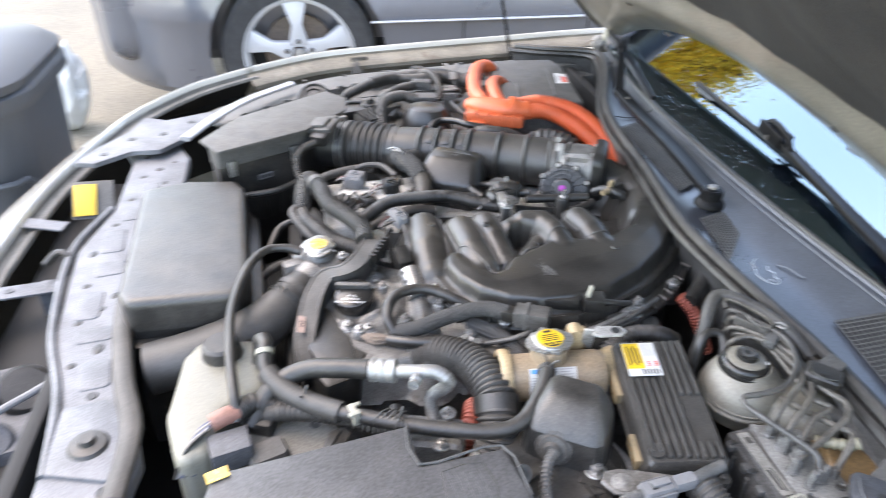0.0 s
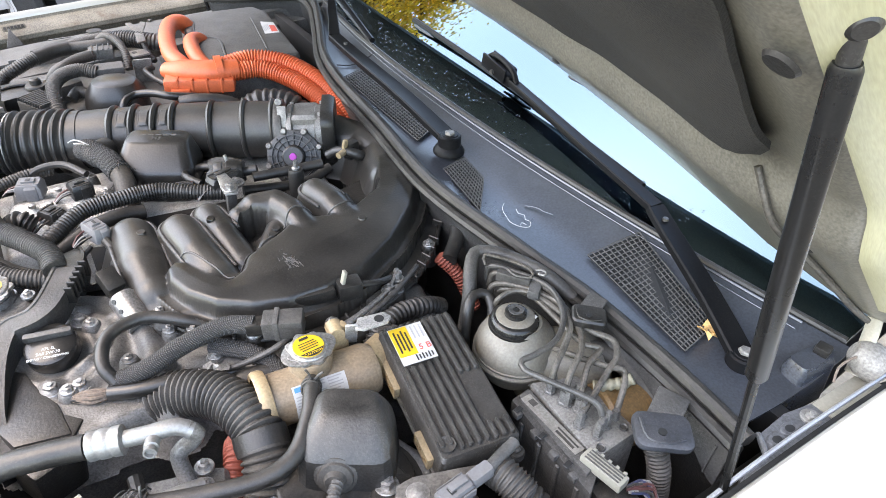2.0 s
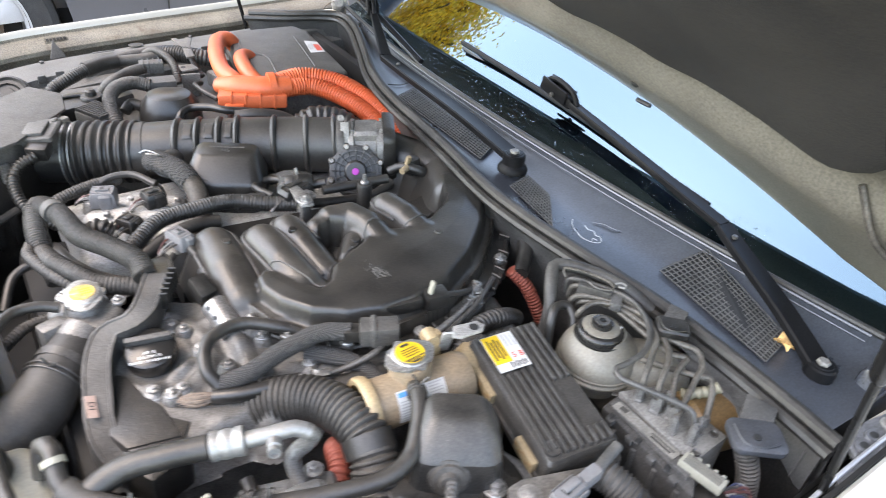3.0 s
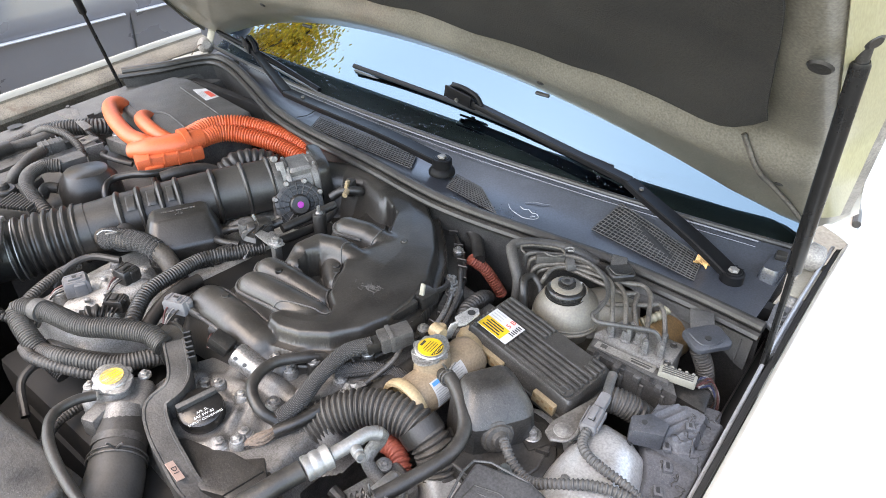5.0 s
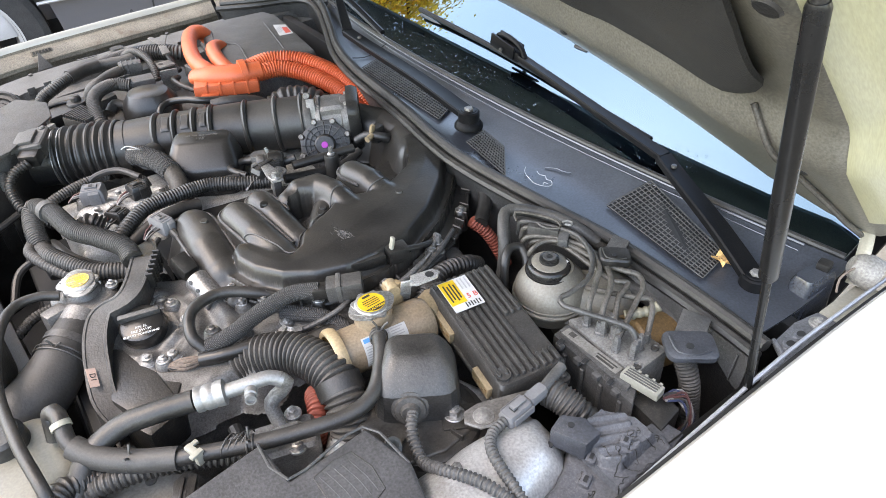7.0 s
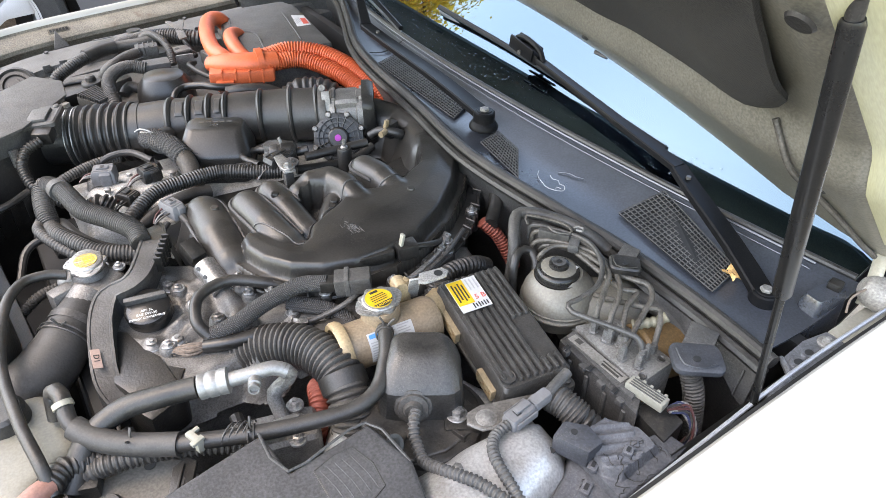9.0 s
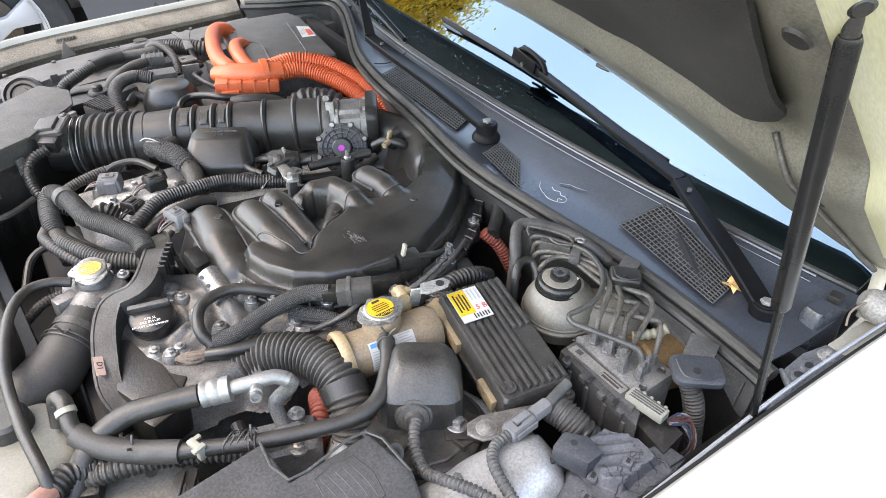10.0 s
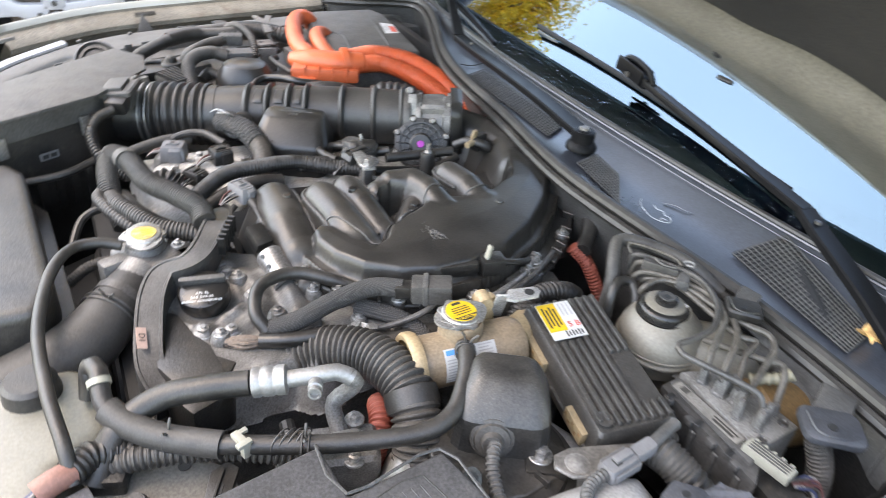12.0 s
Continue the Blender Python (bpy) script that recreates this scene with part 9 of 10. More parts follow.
# connectors scattered over the engine
def plug(at, size, rot, material, label, tail=None):
    t = thing("electrical_connector", (at[0], at[1], at[2] - size[2] / 2), label, "connector")
    mm = pose(*at, *rot)
    w_, d_, h_ = size
    part("housing", loft([(rounded(w_, d_, 0.003, 2), -h_ / 2), (rounded(w_, d_, 0.003, 2), h_ * 0.25), (rounded(w_ * 0.82, d_ * 0.84, 0.003, 2), h_ * 0.5)], mm), M[material], t)
    part("shroud", loft([(rounded(w_ * 0.5, d_ * 1.15, 0.003, 2), -h_ * 0.55), (rounded(w_ * 0.5, d_ * 1.15, 0.003, 2), h_ * 0.3), (rounded(w_ * 0.44, d_ * 1.0, 0.003, 2), h_ * 0.42)], mm @ pose(w_ * 0.12, 0, 0)), M[material], t)
    part("latch", box((w_ * 0.5, d_ * 0.3, h_ * 0.16), mm @ pose(0, 0, h_ * 0.55), 0.001), M[material], t)
    part("latch_slot", box((w_ * 0.16, d_ * 0.2, 0.001), mm @ pose(0, 0, h_ * 0.635), 0), M["ink"], t, smooth=0)
    for s_ in (-1, 1):
        part("guide_rib", box((w_ * 0.8, 0.0018, 0.002), mm @ pose(0, s_ * d_ * 0.3, h_ * 0.5), 0.0005, segs=1), M[material], t)
    for q_ in range(3):
        part("grip_line", box((0.0014, d_ * 0.7, 0.0015), mm @ pose(-w_ * 0.40 + 0.0032 * q_, 0, h_ * 0.46), 0.0004, segs=1), M[material], t)
    for q_ in (-1, 0, 1):
        st_ = mm @ Vector((-w_ * 0.48, q_ * d_ * 0.25, 0))
        part("wire", tube([st_, mm @ Vector((-w_ * 0.48 - 0.012, q_ * d_ * 0.18, -0.002)), mm @ Vector((-w_ * 0.48 - 0.022, q_ * 0.002, -h_ * 0.5))], 0.0014, 5), M[("rubber", "wire_white", "wire_red")[q_ + 1]], t)
    if tail:
        part("lead", tube(tail, 0.006, 10), M["rubber"], t)
    return t


plug((0.092, 0.935, 0.965), (0.022, 0.036, 0.020), (0, 0, 20), "grey_conn", "light grey injector connector", [(0.098, 0.915, 0.96), (0.105, 0.895, 0.95), (0.11, 0.87, 0.945), (0.10, 0.845, 0.95)])
plug((0.105, 0.865, 0.945), (0.022, 0.026, 0.022), (0, 20, 30), "plastic", "black connector on the oil valve")
plug((0.035, 1.11, 0.948), (0.035, 0.03, 0.022), (0, 0, -20), "grey_conn", "pale grey connector on the far head")
plug((0.095, 1.075, 0.95), (0.03, 0.028, 0.02), (0, 0, 10), "plastic", "round black sensor connector on the far head")
plug((0.05, 1.03, 0.945), (0.024, 0.03, 0.018), (0, 0, 35), "plastic", "black coil connector on the far head")
plug((0.275, 0.985, 0.962), (0.05, 0.024, 0.024), (0, -5, 15), "plastic", "black purge valve beside the manifold")
plug((0.335, 0.60, 0.925), (0.03, 0.05, 0.03), (0, 0, -20), "rubber_grey", "dark ribbed hose coupling behind the reservoir")
pcap = thing("power_steering_cap", (0.215, 1.425, 0.90), "black domed reservoir cap on the far side", "cap")
part("dome", loft([(rounded(0.112, 0.100, 0.040, 4), 0.870), (rounded(0.108, 0.096, 0.040, 4), 0.930), (rounded(0.100, 0.088, 0.038, 4), 0.948), (rounded(0.074, 0.064, 0.028, 4), 0.966), (rounded(0.054, 0.046, 0.020, 4), 0.970)], pose(0.211, 1.396, 0, 0, 0, -20)), M["plastic_shiny"], pcap, smooth=30)
part("side_pipe", tube([(0.170, 1.44, 0.93), (0.155, 1.45, 0.935), (0.140, 1.44, 0.925)], 0.010, 12), M["rubber_grey"], pcap)
hs = thing("finned_module", (0.09, 1.40, 0.90), "grey finned module beside the air cleaner", "module")
FM_ = pose(0.090, 1.398, 0.936, 0, 0, -62)
part("body", box((0.066, 0.046, 0.03), FM_, 0.003), M["plastic_grey"], hs)
for k in range(10):
    part("fin", box((0.0028, 0.044, 0.009), FM_ @ pose(-0.029 + 0.0064 * k, 0, 0.017), 0.0006, segs=1), M["plastic_grey"], hs)
ys = thing("cable_stay", (0.30, 1.58, 0.93), "forked grey steel cable stay beside the inverter", "bracket")
part("strap", prism([(0.286, 1.530), (0.304, 1.534), (0.310, 1.585), (0.330, 1.640), (0.320, 1.648), (0.308, 1.618), (0.300, 1.650), (0.290, 1.648), (0.296, 1.590)], 0.976, 0.979, 0.0008), M["line_plate"], ys)
part("foot", prism([(0.262, 1.545), (0.300, 1.548), (0.304, 1.520), (0.270, 1.515)], 0.955, 0.9585, 0.0008), M["steel_dusty"], ys)
part("leg", box((0.034, 0.003, 0.070), pose(0.284, 1.508, 0.922, 12, 0, -8), 0.001), M["steel_dusty"], ys)
part("foot_hole", lathe([(0, 0.0006), (0.005, 0.0006), (0.005, 0)], pose(0.278, 1.533, 0.9587), 14), M["ink"], ys)
dk = thing("side_deck", (0.18, 1.47, 0.80), "dusty grey inner deck under the far looms", "car panel")
part("deck", prism([(0.02, 1.64), (0.02, 1.50), (0.13, 1.30), (0.30, 1.26), (0.345, 1.42), (0.35, 1.64)], 0.82, 0.905, 0.010), M["apron_far"], dk)
part("ledge", prism([(0.10, 1.54), (0.12, 1.47), (0.17, 1.49), (0.16, 1.56)], 0.905, 0.938, 0.006), M["apron_far"], dk)
hn = thing("signal_horn", (-0.03, 1.56, 0.92), "round black ribbed horn disc beside the apron", "horn")
HM = aim((-0.03, 1.558, 0.935), (-0.05, 1.50, 1.0))
part("disc", lathe([(0, 0.010), (0.012, 0.010), (0.014, 0.006), (0.030, 0.006), (0.034, 0.010), (0.038, 0.008), (0.040, 0.0), (0.036, -0.008), (0, -0.010)], HM, 28), M["plastic"], hn)
part("ring", lathe([(0.020, 0.006), (0.022, 0.010), (0.024, 0.006)], HM, 28, cap=False), M["plastic"], hn)
fk = thing("far_bracket", (0.07, 1.47, 0.90), "black moulded bracket with a bolt and a domed stud", "bracket")
part("plate", prism([(0.024, 1.500), (0.062, 1.508), (0.116, 1.494), (0.110, 1.452), (0.080, 1.440), (0.034, 1.428), (0.020, 1.455)], 0.905, 0.950, 0.008), M["plastic"], fk)
part("web", tube([(0.030, 1.470, 0.951), (0.060, 1.478, 0.953), (0.108, 1.470, 0.952)], 0.003, 8), M["plastic"], fk)
part("stud", lathe([(0, 0.018), (0.006, 0.018), (0.009, 0.015), (0.010, 0.007), (0.017, 0.006), (0.019, 0.003), (0.019, 0), (0, 0)], pose(0.092, 1.462, 0.950), 18), M["rubber"], fk)
fw2 = thing("far_connector_pair", (0.22, 1.53, 0.94), "pale grey double connector strapped to the far loom", "connector")
part("upper_plug", box((0.044, 0.026, 0.020), pose(0.219, 1.537, 0.967, 0, 0, -10), 0.003), M["plastic_grey"], fw2)
part("lower_plug", box((0.05, 0.034, 0.022), pose(0.218, 1.468, 0.956, 0, 0, -6), 0.003), M["plastic_grey"], fw2)
for k in range(4):
    part("grip_rib", box((0.002, 0.028, 0.024), pose(0.204 + 0.01 * k, 1.537, 0.967, 0, 0, -10), 0.0006, segs=1), M["plastic_grey"], fw2)
for nm_, pts_, r_, pt_, mt_, lab_ in (
    ("far_pipe", [(0.30, 1.30, 0.945), (0.33, 1.285, 0.95), (0.37, 1.27, 0.945), (0.40, 1.25, 0.93)], 0.012, 0.0, "rubber", "short black pipe under the orange junction"),
    ("valley_hose", [(0.245, 1.00, 0.955), (0.232, 1.022, 0.957), (0.236, 1.045, 0.952), (0.262, 1.055, 0.95), (0.285, 1.03, 0.955)], 0.0055, 0.0, "rubber", "small black hose elbow in the valley"),
    ("valley_hose", [(0.315, 0.978, 0.958), (0.36, 0.970, 0.960), (0.418, 0.962, 0.962)], 0.0072, 0.0, "rubber", "straight black hose over the valley"),
    ("valley_hose", [(0.445, 1.00, 0.950), (0.460, 0.985, 0.962), (0.48, 0.965, 0.96), (0.50, 0.975, 0.945)], 0.008, 0.0, "rubber", "short black hose beside the throttle body"),
):
    single(nm_, tube(pts_, r_, 14, 0.005, pt_, r_ * 0.07 if pt_ else 0), M[mt_], lab_, "hose" if "hose" in nm_ or "pipe" in nm_ else "wiring loom")
pv_ = thing("purge_valve", (0.295, 1.01, 0.94), "black purge valve with hose stubs in the valley", "valve")
part("body", loft([(rounded(0.045, 0.030, 0.008), 0.0), (rounded(0.045, 0.030, 0.008), 0.020), (rounded(0.036, 0.022, 0.007), 0.026)], pose(0.292, 1.012, 0.945, 0, 0, -18)), M["plastic"], pv_)
part("stub", tube([(0.30, 1.0, 0.958), (0.325, 0.988, 0.964)], 0.007, 12, 0.01), M["plastic"], pv_)
part("barrel", lathe([(0, 0.0), (0.012, 0.0), (0.0135, 0.003), (0.0135, 0.012), (0.0125, 0.013), (0.0125, 0.018), (0.0145, 0.019), (0.0145, 0.034), (0.011, 0.040), (0, 0.040)], aim((0.268, 1.006, 0.966), (0.306, 0.990, 0.968)), 22), M["plastic"], pv_)
part("end_cap", lathe([(0, 0.003), (0.009, 0.003), (0.0105, 0.0), (0.0105, -0.004), (0, -0.004)], aim((0.262, 0.998, 0.962), (0.235, 0.975, 0.968)), 18), M["plastic_grey"], pv_)
part("nipple", tube([(0.290, 1.008, 0.972), (0.287, 1.012, 0.985)], 0.0028, 8, 0.01), M["steel"], pv_)
part("stay", prism([(0.258, 0.925), (0.275, 0.922), (0.281, 0.945), (0.276, 0.985), (0.264, 0.985), (0.258, 0.945)], 0.972, 0.975, 0.001), M["steel"], pv_, "zinc steel stay")
part("stay_leg", box((0.014, 0.012, 0.05), pose(0.268, 0.936, 0.948), 0.003), M["plastic_grey"], pv_)
bolt(pv_, (0.268, 0.935, 0.975), 0.0065, 0.008)
part("coil", lathe([(0, 0.02), (0.012, 0.02), (0.013, 0.017), (0.013, -0.002), (0, -0.002)], pose(0.276, 1.018, 0.955), 18), M["plastic_grey"], pv_)
sd_ = thing("stud_mount", (0.37, 0.945, 0.93), "black rubber stud mount with a steel tip", "mount")
part("sleeve", lathe([(0, 0.028), (0.010, 0.028), (0.0115, 0.024), (0.0115, -0.02), (0, -0.02)], pose(0.370, 0.948, 0.945), 18), M["rubber"], sd_)
part("tip", lathe([(0, 0.014), (0.003, 0.014), (0.0035, 0.004), (0.006, 0.002), (0.006, -0.001)], pose(0.370, 0.948, 0.973), 12), M["steel"], sd_)
tn = thing("vacuum_fitting", (0.465, 0.98, 0.94), "black vacuum fitting with a tan clip", "fitting")
part("body", box((0.022, 0.018, 0.03), pose(0.478, 0.985, 0.960, 0, 0, 20), 0.005), M["plastic"], tn)
part("clip", box((0.008, 0.006, 0.026), pose(0.464, 0.978, 0.972, 15, 0, 10), 0.002), M["tan"], tn, "tan plastic clip")
part("stub", tube([(0.462, 0.975, 0.965), (0.448, 0.968, 0.964)], 0.005, 10, 0.01), M["tan"], tn)
hc = thing("hose_clip_wire", (0.115, 1.14, 0.97), "twisted wire clip on the ventilation hose end", "clip")
part("wire", tube([(0.100, 1.150, 0.985), (0.108, 1.146, 0.990), (0.118, 1.138, 0.988), (0.126, 1.128, 0.984), (0.118, 1.126, 0.990), (0.106, 1.134, 0.990)], 0.0012, 6), M["steel"], hc)
single("taped_plug", tube([(0.000, 1.028, 0.945), (0.013, 1.023, 0.952), (0.026, 1.014, 0.945)], 0.012, 12, 0.003, 0.006, 0.0022), M["rubber"], "crumpled black taped plug on the far head", "connector")
bolt(eng, (0.285, 0.968, 0.962), 0.008, 0.006)
# Added near-black plate stands in for the shade down in the valley.
vm = thing("valley_shade_plate", (0.2, 1.0, 0.85), "near-black plate standing in for shade between the cylinder heads", "engine part")
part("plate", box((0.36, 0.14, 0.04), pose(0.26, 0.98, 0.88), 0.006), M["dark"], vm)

# small hardware and thin leads over the engine
for x, y, z in ((0.052, 0.802, 0.926), (0.076, 0.722, 0.926), (0.108, 0.705, 0.926), (0.128, 0.752, 0.922), (0.058, 0.762, 0.925), (-0.030, 0.862, 0.922), (0.012, 0.712, 0.922), (0.16, 0.69, 0.918), (0.30, 0.655, 0.918), (0.145, 1.02, 0.925), (0.02, 1.145, 0.92), (0.115, 1.15, 0.92)):
    part("head_boss", lathe([(0, 0.003), (0.009, 0.003), (0.0105, 0.001), (0.013, -0.012), (0, -0.012)], pose(x, y, z), 16), M["alu"], eng)
    bolt(eng, (x, y, z + 0.003), 0.0052, 0.006)
for pts_, r_, mt_ in (
    ([(0.105, 0.905, 0.955), (0.118, 0.87, 0.945), (0.112, 0.84, 0.938), (0.098, 0.832, 0.945)], 0.0045, "rubber_grey"),
    ([(0.080, 0.925, 0.95), (0.06, 0.91, 0.94), (0.05, 0.89, 0.935), (0.055, 0.86, 0.93)], 0.004, "rubber"),
    ([(0.20, 0.71, 0.935), (0.225, 0.70, 0.945), (0.255, 0.695, 0.953)], 0.004, "rubber"),
    ([(0.335, 0.682, 0.96), (0.36, 0.68, 0.955), (0.385, 0.69, 0.945), (0.40, 0.71, 0.935)], 0.0042, "rubber"),
    ([(0.15, 0.66, 0.925), (0.19, 0.65, 0.935), (0.215, 0.645, 0.945), (0.235, 0.65, 0.95)], 0.0035, "steel_dark"),
    ([(0.30, 0.64, 0.93), (0.34, 0.65, 0.94), (0.38, 0.665, 0.945), (0.43, 0.70, 0.94)], 0.0035, "steel_dark"),
    ([(0.02, 1.16, 0.925), (0.05, 1.165, 0.945), (0.085, 1.155, 0.95), (0.11, 1.12, 0.945)], 0.0055, "rubber"),
    ([(-0.05, 1.14, 0.92), (-0.02, 1.15, 0.935), (0.03, 1.165, 0.94), (0.07, 1.175, 0.935)], 0.008, "rubber_grey"),
    ([(0.19, 1.00, 0.945), (0.21, 1.01, 0.955), (0.235, 1.005, 0.955)], 0.005, "rubber"),
    ([(0.30, 1.33, 0.935), (0.285, 1.30, 0.94), (0.27, 1.28, 0.935)], 0.005, "rubber"),
    ([(0.30, 1.50, 0.935), (0.28, 1.47, 0.945), (0.285, 1.43, 0.945), (0.30, 1.40, 0.94)], 0.005, "rubber"),
    ([(0.33, 1.62, 0.955), (0.31, 1.585, 0.965), (0.305, 1.55, 0.955), (0.31, 1.52, 0.94)], 0.006, "rubber_grey"),
    ([(-0.215, 1.16, 0.90), (-0.12, 1.165, 0.905), (-0.07, 1.19, 0.91)], 0.006, "rubber"),
    ([(-0.12, 0.98, 0.89), (-0.10, 1.02, 0.91), (-0.07, 1.03, 0.915), (-0.05, 1.01, 0.90)], 0.0055, "rubber"),
    ([(-0.13, 0.93, 0.875), (-0.10, 0.945, 0.885), (-0.06, 0.95, 0.885)], 0.007, "rubber_grey"),
    ([(-0.04, 0.60, 0.90), (0.0, 0.578, 0.893), (0.04, 0.572, 0.895), (0.045, 0.59, 0.90)], 0.0075, "rubber"),
    ([(0.50, 0.345, 0.93), (0.50, 0.33, 0.90), (0.50, 0.32, 0.85), (0.50, 0.31, 0.80)], 0.012, "rubber_grey"),
):
    single("sensor_lead", tube(pts_, r_, 10, 0.005, 0.0042 if r_ > 0.0052 and mt_ == "rubber_grey" else 0.0, r_ * 0.08), M[mt_], "thin dark lead clipped over the engine", "lead", "engine leads")
lb = thing("arm_bracket", (-0.03, 0.515, 0.88), "black pressed bracket arm with a slot below the hoses", "bracket")
part("arm", prism([(-0.055, 0.50), (-0.035, 0.498), (-0.010, 0.545), (-0.018, 0.556), (-0.034, 0.55)], 0.908, 0.914, 0.002), M["plastic"], lb)
part("fold", box((0.05, 0.003, 0.03), pose(-0.035, 0.525, 0.902, 0, 0, 62), 0.001), M["plastic"], lb)
part("slot", prism([(-0.046, 0.507), (-0.040, 0.506), (-0.026, 0.532), (-0.031, 0.536)], 0.914, 0.9146, 0), M["ink"], lb, smooth=0)
gp = thing("grommet", (-0.135, 0.525, 0.87), "grey plastic clip with ribs beside the tank", "clip")
part("body", loft([(rounded(0.045, 0.035, 0.008), 0.87), (rounded(0.045, 0.035, 0.008), 0.895), (rounded(0.038, 0.028, 0.006), 0.902)], pose(-0.105, 0.545, 0, 0, 0, 20)), M["plastic_grey"], gp)

# ---- outside: ground, neighbouring car, bin, tree ----
def ground_z(x, y):
    k = max(0.0, min(1.0, (y - 0.6) / 1.7))
    return 0.27 * k * k * (3 - 2 * k)


YS = [-300, -60, -10, -2] + [0.5 + 0.12 * i for i in range(17)] + [4, 10, 40, 150, 500]
XS = [-300, -60, -15, -6, -3, -1.5, 0, 1.5, 3, 6, 15, 60, 300]
bm = bmesh.new()
g = [[bm.verts.new((x, y, ground_z(x, y))) for y in YS] for x in XS]
for i in range(len(XS) - 1):
    for j in range(len(YS) - 1):
        bm.faces.new((g[i][j], g[i + 1][j], g[i + 1][j + 1], g[i][j + 1]))
gr = new("ground", mesh_of("ground", bm, M["concrete"]))
tagged(gr, "sunlit beige concrete yard rising gently", "ground", kind="structure")

car = thing("parked_car", (0.9, 3.75, 0.27), "metallic grey saloon car parked alongside", "car")
GZ = 0.27
SIDE = [(0.16, 0.06), (0.20, 0.02), (0.45, 0.0), (0.50, -0.012), (0.66, 0.01), (0.80, 0.035), (0.90, 0.09), (0.97, 0.20)]
CX0, CX1 = -1.0, 3.4


def car_side(u, v):
    k = v * (len(SIDE) - 1)
    i = min(int(k), len(SIDE) - 2)
    h = SIDE[i][0] + (SIDE[i + 1][0] - SIDE[i][0]) * (k - i)
    o = SIDE[i][1] + (SIDE[i + 1][1] - SIDE[i][1]) * (k - i)
    x = CX0 + (CX1 - CX0) * u
    nose = max(0, (-0.45 - x)) ** 2 * 1.6
    return Vector((x, 2.95 + o + nose, GZ + h))


bm = bmesh.new()
NU, NV = 150, 21
grid = [[car_side(i / NU, j / NV) for j in range(NV + 1)] for i in range(NU + 1)]
WX, WZ, WR = -0.085, GZ + 0.345, 0.365
vs = {}
for i in range(NU):
    for j in range(NV):
        q = [(i, j), (i + 1, j), (i + 1, j + 1), (i, j + 1)]
        c = sum((grid[a][b] for a, b in q), Vector()) / 4
        if math.hypot(c.x - WX, c.z - WZ) < WR or math.hypot(c.x - WX - 2.7, c.z - WZ) < WR:
            continue
        for k in q:
            if k not in vs:
                p = grid[k[0]][k[1]].copy()
                for cx in (WX, WX + 2.7):
                    d_ = math.hypot(p.x - cx, p.z - WZ)
                    if abs(d_ - WR) < 0.035 and d_ > 1e-4:
                        p.x, p.z = cx + (p.x - cx) * WR / d_, WZ + (p.z - WZ) * WR / d_
                vs[k] = bm.verts.new(p)
        bm.faces.new([vs[k] for k in q])
part("body_side", bm, M["silver_car"], car)
part("body_shell", box((4.2, 1.5, 0.66), pose(1.2, 3.85, GZ + 0.60), 0.12, segs=4), M["silver_car"], car)
part("cabin", box((2.4, 1.35, 0.5), pose(1.7, 3.85, GZ + 1.14), 0.2, segs=4), M["frit"], car, "dark glazed cabin")
part("underbody", box((3.3, 1.5, 0.2), pose(1.3, 3.85, GZ + 0.28), 0.02), M["dark"], car)
part("side_moulding", tube([(0.22, 2.935, GZ + 0.475), (0.9, 2.932, GZ + 0.48), (1.15, 2.932, GZ + 0.482)], 0.010, 8, 0.1, flat=0.6), M["silver_paint"], car)
part("side_moulding", tube([(1.2, 2.932, GZ + 0.482), (1.7, 2.932, GZ + 0.485), (2.2, 2.935, GZ + 0.485)], 0.010, 8, 0.1, flat=0.6), M["silver_paint"], car)
for x in (0.62, 1.18, 2.15):
    part("door_gap", tube([(x, 2.967, GZ + 0.22), (x, 2.946, GZ + 0.48), (x + 0.01, 2.98, GZ + 0.86)], 0.0035, 6, 0.05), M["ink"], car)
part("bumper_vent", box((0.10, 0.012, 0.13), pose(-0.762, 3.132, 0.735, 0, 0, -44), 0.004), M["plastic"], car)
for k in range(7):
    part("vent_slat", box((0.095, 0.010, 0.005), pose(-0.766, 3.124, 0.685 + 0.017 * k, 0, 0, -44), 0.002), M["plastic_grey"], car)
part("bumper_lip", tube([(-0.90, 3.27, 0.66), (-0.80, 3.16, 0.62), (-0.66, 3.07, 0.58), (-0.50, 3.00, 0.545)], 0.014, 8, 0.04), M["silver_car"], car)
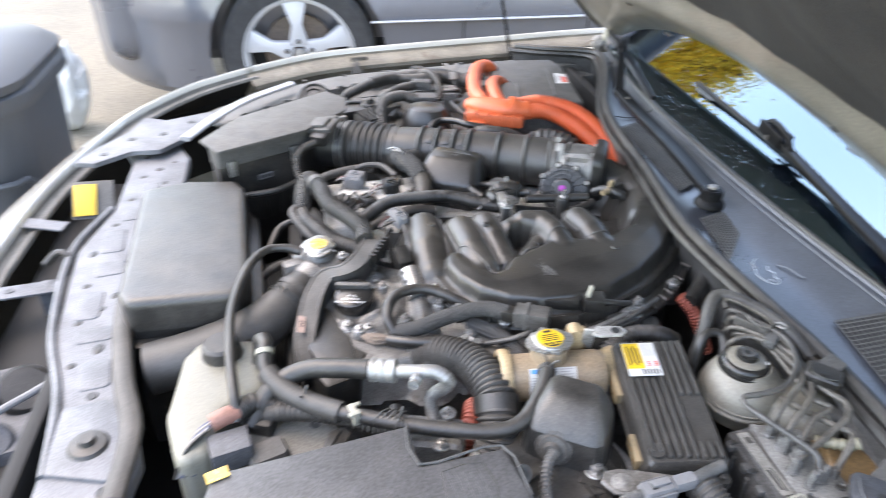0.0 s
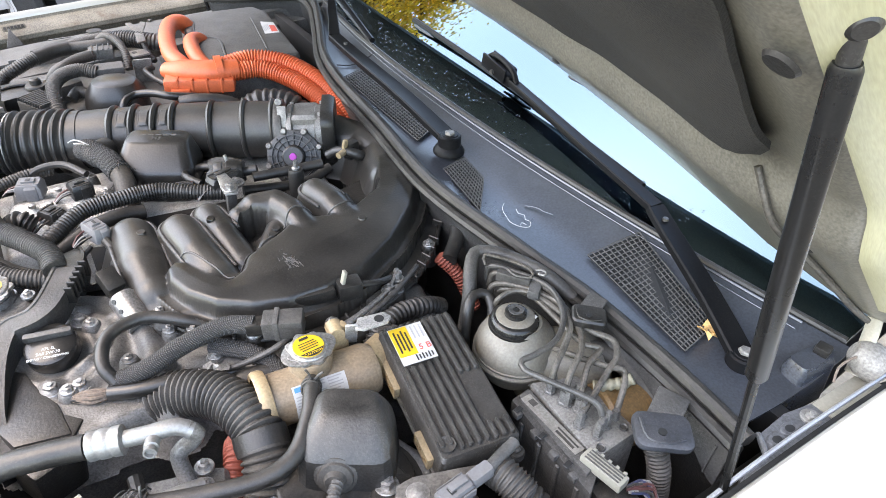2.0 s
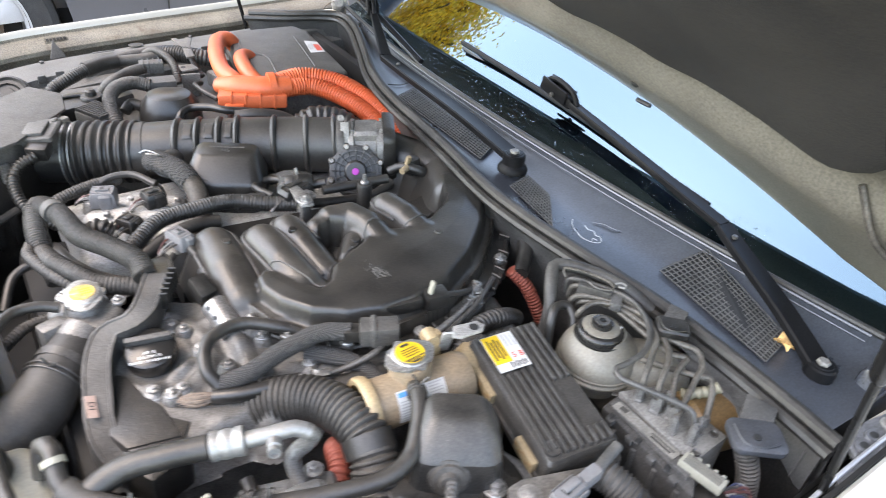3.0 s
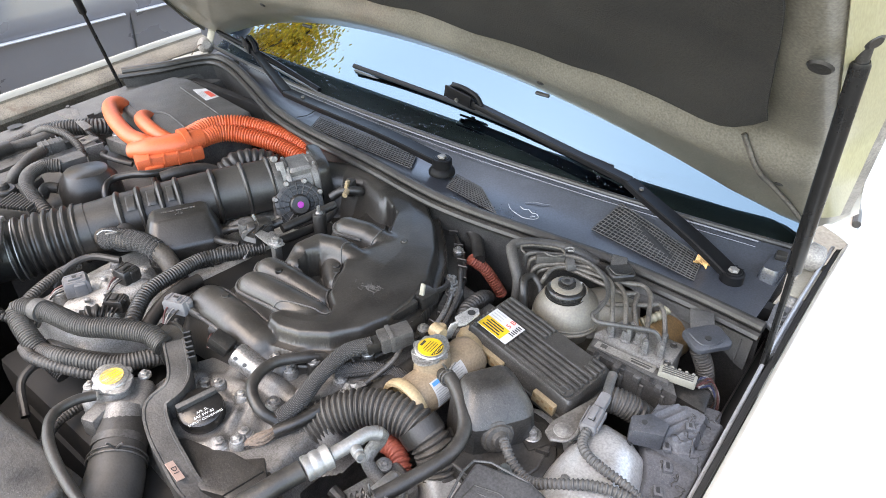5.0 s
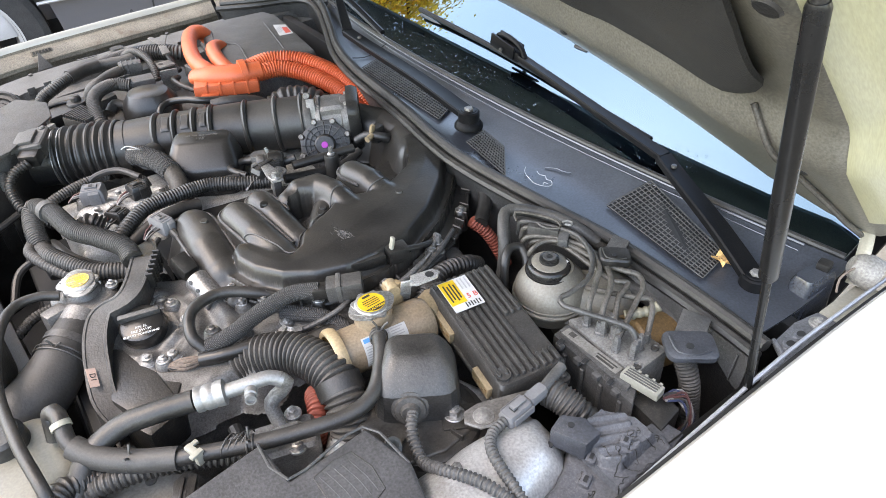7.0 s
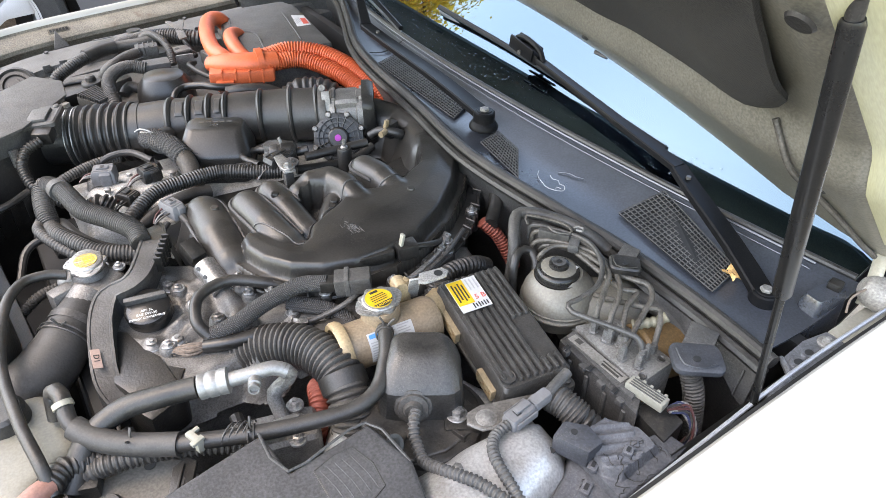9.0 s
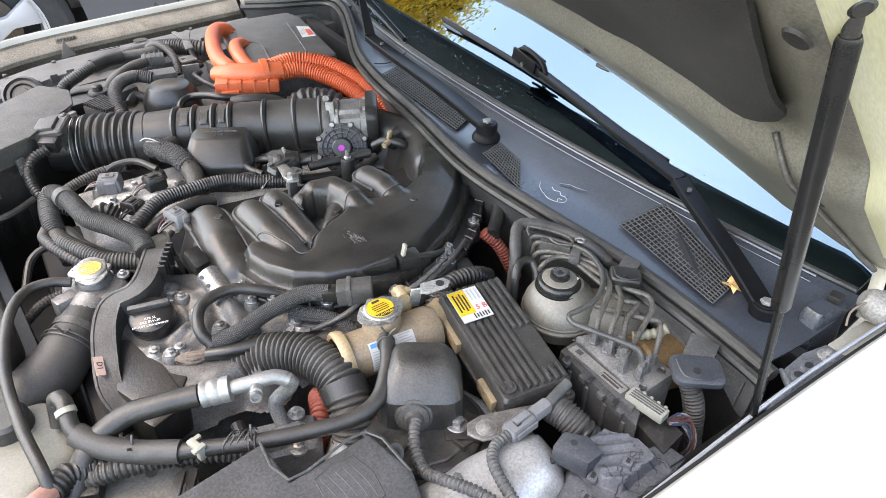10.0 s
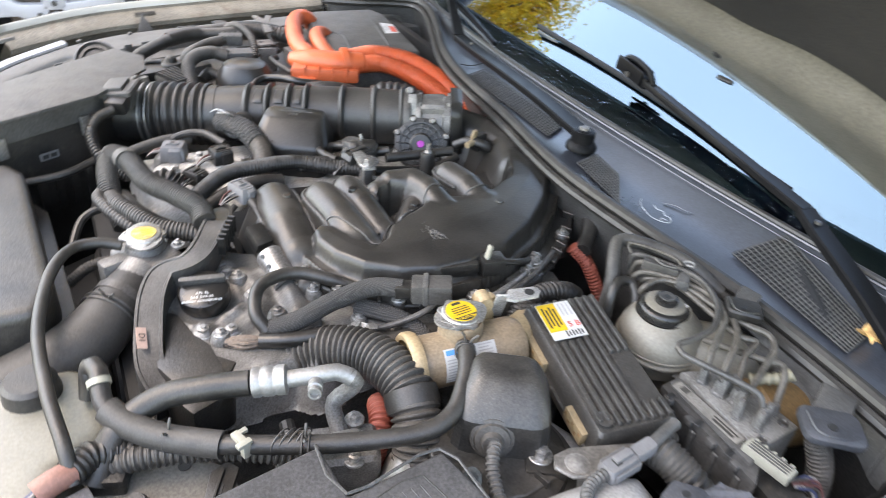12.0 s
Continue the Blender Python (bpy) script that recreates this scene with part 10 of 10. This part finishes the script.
for cx in (WX, WX + 2.7):
    wh = part("wheel", lathe([(0.20, -0.09), (0.30, -0.105), (0.325, -0.09), (0.333, -0.05), (0.333, 0.05), (0.325, 0.09), (0.30, 0.105), (0.23, 0.095), (0.225, 0.08)], aim((cx, 3.08, GZ + 0.333), (cx, 2.0, GZ + 0.333)), 48, cap=False), M["tyre"], car, "black tyre on a silver alloy wheel")
    part("rim", lathe([(0.228, 0.098), (0.235, 0.10), (0.232, 0.088), (0.215, 0.08), (0.21, 0.0), (0.218, -0.06)], aim((cx, 3.08, GZ + 0.333), (cx, 2.0, GZ + 0.333)), 48, cap=False), M["rim_silver"], wh, "silver alloy rim")
    part("brake_disc", lathe([(0, 0.0), (0.15, 0.0), (0.15, -0.02), (0, -0.02)], aim((cx, 3.07, GZ + 0.333), (cx, 2.0, GZ + 0.333)), 32), M["copper"], wh, "rusty brake disc")
    part("wheel_well", lathe([(0, -0.12), (0.36, -0.12), (0.36, -0.13)], aim((cx, 3.08, GZ + 0.333), (cx, 2.0, GZ + 0.333)), 32), M["dark"], wh)
    for k in range(5):
        mm = aim((cx, 3.08, GZ + 0.333), (cx, 2.0, GZ + 0.333)) @ pose(0, 0, 0, 0, 0, 72 * k + 20)
        sp = bmesh.new()
        prism([(0.03, -0.045), (0.12, -0.022), (0.215, -0.05), (0.222, 0.0), (0.215, 0.05), (0.12, 0.022), (0.03, 0.045)], 0.055, 0.085, 0.008, sp, m=mm)
        part("spoke", sp, M["rim_silver"], wh)
        part("lug_nut", lathe([(0, 0.012), (0.010, 0.010), (0.011, 0)], mm @ pose(0.055, 0, 0.083), 6), M["steel_dark"], wh)
    part("hub_cap", lathe([(0, 0.012), (0.024, 0.010), (0.028, 0.0)], aim((cx, 2.998, GZ + 0.333), (cx, 2.0, GZ + 0.333)), 24), M["steel"], wh)

bn = thing("wheeled_bin", (-0.93, 1.78, 0.17), "dark blue-grey plastic wheeled rubbish bin", "bin")
BM = pose(-0.93, 1.78, 0, 0, 0, 0)
part("body", loft([(rounded(0.40, 0.40, 0.10, 8), 0.17), (rounded(0.49, 0.49, 0.14, 8), 0.93)], BM), M["bin"], bn)
part("rim", loft([(rounded(0.53, 0.53, 0.15, 8), 0.92), (rounded(0.54, 0.54, 0.155, 8), 0.93), (rounded(0.54, 0.54, 0.155, 8), 0.955), (rounded(0.52, 0.52, 0.15, 8), 0.962)], BM), M["bin"], bn)
part("lid", loft([(rounded(0.52, 0.54, 0.15, 8), 0.963), (rounded(0.53, 0.55, 0.15, 8), 0.985), (rounded(0.47, 0.49, 0.14, 8), 1.01), (rounded(0.30, 0.32, 0.1, 8), 1.022)], BM), M["bin"], bn)
part("grip_recess", tube([(-0.80, 1.545, 0.75), (-0.72, 1.56, 0.76), (-0.695, 1.60, 0.74), (-0.70, 1.62, 0.55)], 0.008, 8, 0.03), M["bin"], bn)
bg = thing("white_bag", (-1.12, 3.1, 0.27), "crumpled white plastic bag on the ground", "bag")
bm = bmesh.new()
bmesh.ops.create_icosphere(bm, subdivisions=4, radius=1.0)
for q in bm.verts:
    k = 1 + 0.25 * noise.noise(q.co * 2.2) + 0.1 * noise.noise(q.co * 6)
    q.co = Vector((q.co.x * 0.10 * k - 1.10, q.co.y * 0.10 * k + 3.1, 0.27 + max(0, (q.co.z * 0.5 + 0.5)) * 0.36 * k))
part("bag", bm, M["label"], bg)


def tree(at, h, crown, seed, material, label, n=26000):
    rnd = random.Random(seed)
    t = thing("tree", at, label, "tree", "yard trees")
    b = Vector(at)
    bmt = bmesh.new()
    tips = []
    tube([b + Vector((0, 0, -0.2)), b + Vector((0.1, 0, h * 0.3)), b + Vector((0, 0.1, h * 0.6)), b + Vector((0.05, 0, h * 0.92))], 0.16, 8, 0.4, bm=bmt)
    for k in range(26):
        a, z = rnd.uniform(0, 6.28), h * rnd.uniform(0.28, 0.85)
        l = crown * rnd.uniform(0.6, 1.0) * (1.15 - 0.6 * z / h)
        p = b + Vector((0, 0, z))
        q = p + Vector((math.cos(a) * l, math.sin(a) * l, l * 0.55))
        tube([p, p.lerp(q, 0.5) + Vector((0, 0, 0.1)), q], 0.035, 5, 0.4, bm=bmt)
        tips += [p.lerp(q, f) for f in (0.55, 0.8, 1.0)]
    part("trunk", bmt, M["bark"], t)
    bml = bmesh.new()
    for k in range(n):
        c = rnd.choice(tips) + Vector((rnd.gauss(0, 0.38), rnd.gauss(0, 0.38), rnd.gauss(0, 0.32)))
        u = Vector((rnd.gauss(0, 1), rnd.gauss(0, 1), rnd.gauss(0, 1))).normalized() * rnd.uniform(0.028, 0.055)
        w = u.cross(Vector((rnd.gauss(0, 1), rnd.gauss(0, 1), rnd.gauss(0, 1)))).normalized() * rnd.uniform(0.018, 0.034)
        vs_ = [bml.verts.new(c - u), bml.verts.new(c + w), bml.verts.new(c + u), bml.verts.new(c - w)]
        bml.faces.new(vs_)
    tagged(part("crown", bml, material, t, smooth=0), kind="stuff")
    return t


tree((1.6, 9.0, 0.27), 5.9, 1.8, 3, M["leaf"], "autumn tree with yellow leaves beyond the yard")
tree((-1.4, 11.0, 0.27), 6.5, 2.2, 5, M["leaf_green"], "green leafy tree at the edge of the yard")
tree((5.0, -5.5, 0.0), 6.5, 2.2, 9, M["leaf"], "autumn tree with yellow leaves behind the near fender")
single("fallen_leaf", sheet(lambda u, v: on_cowl(0.618 + 0.022 * u, 0.392 + 0.022 * v, 0.012) + Vector((0.006 * v, 0, 0.006 * math.sin(5 * u + 3 * v))), 6, 6, 0.0006), M["dry_leaf"], "curled brown fallen leaf on the cowl grille", "leaf")
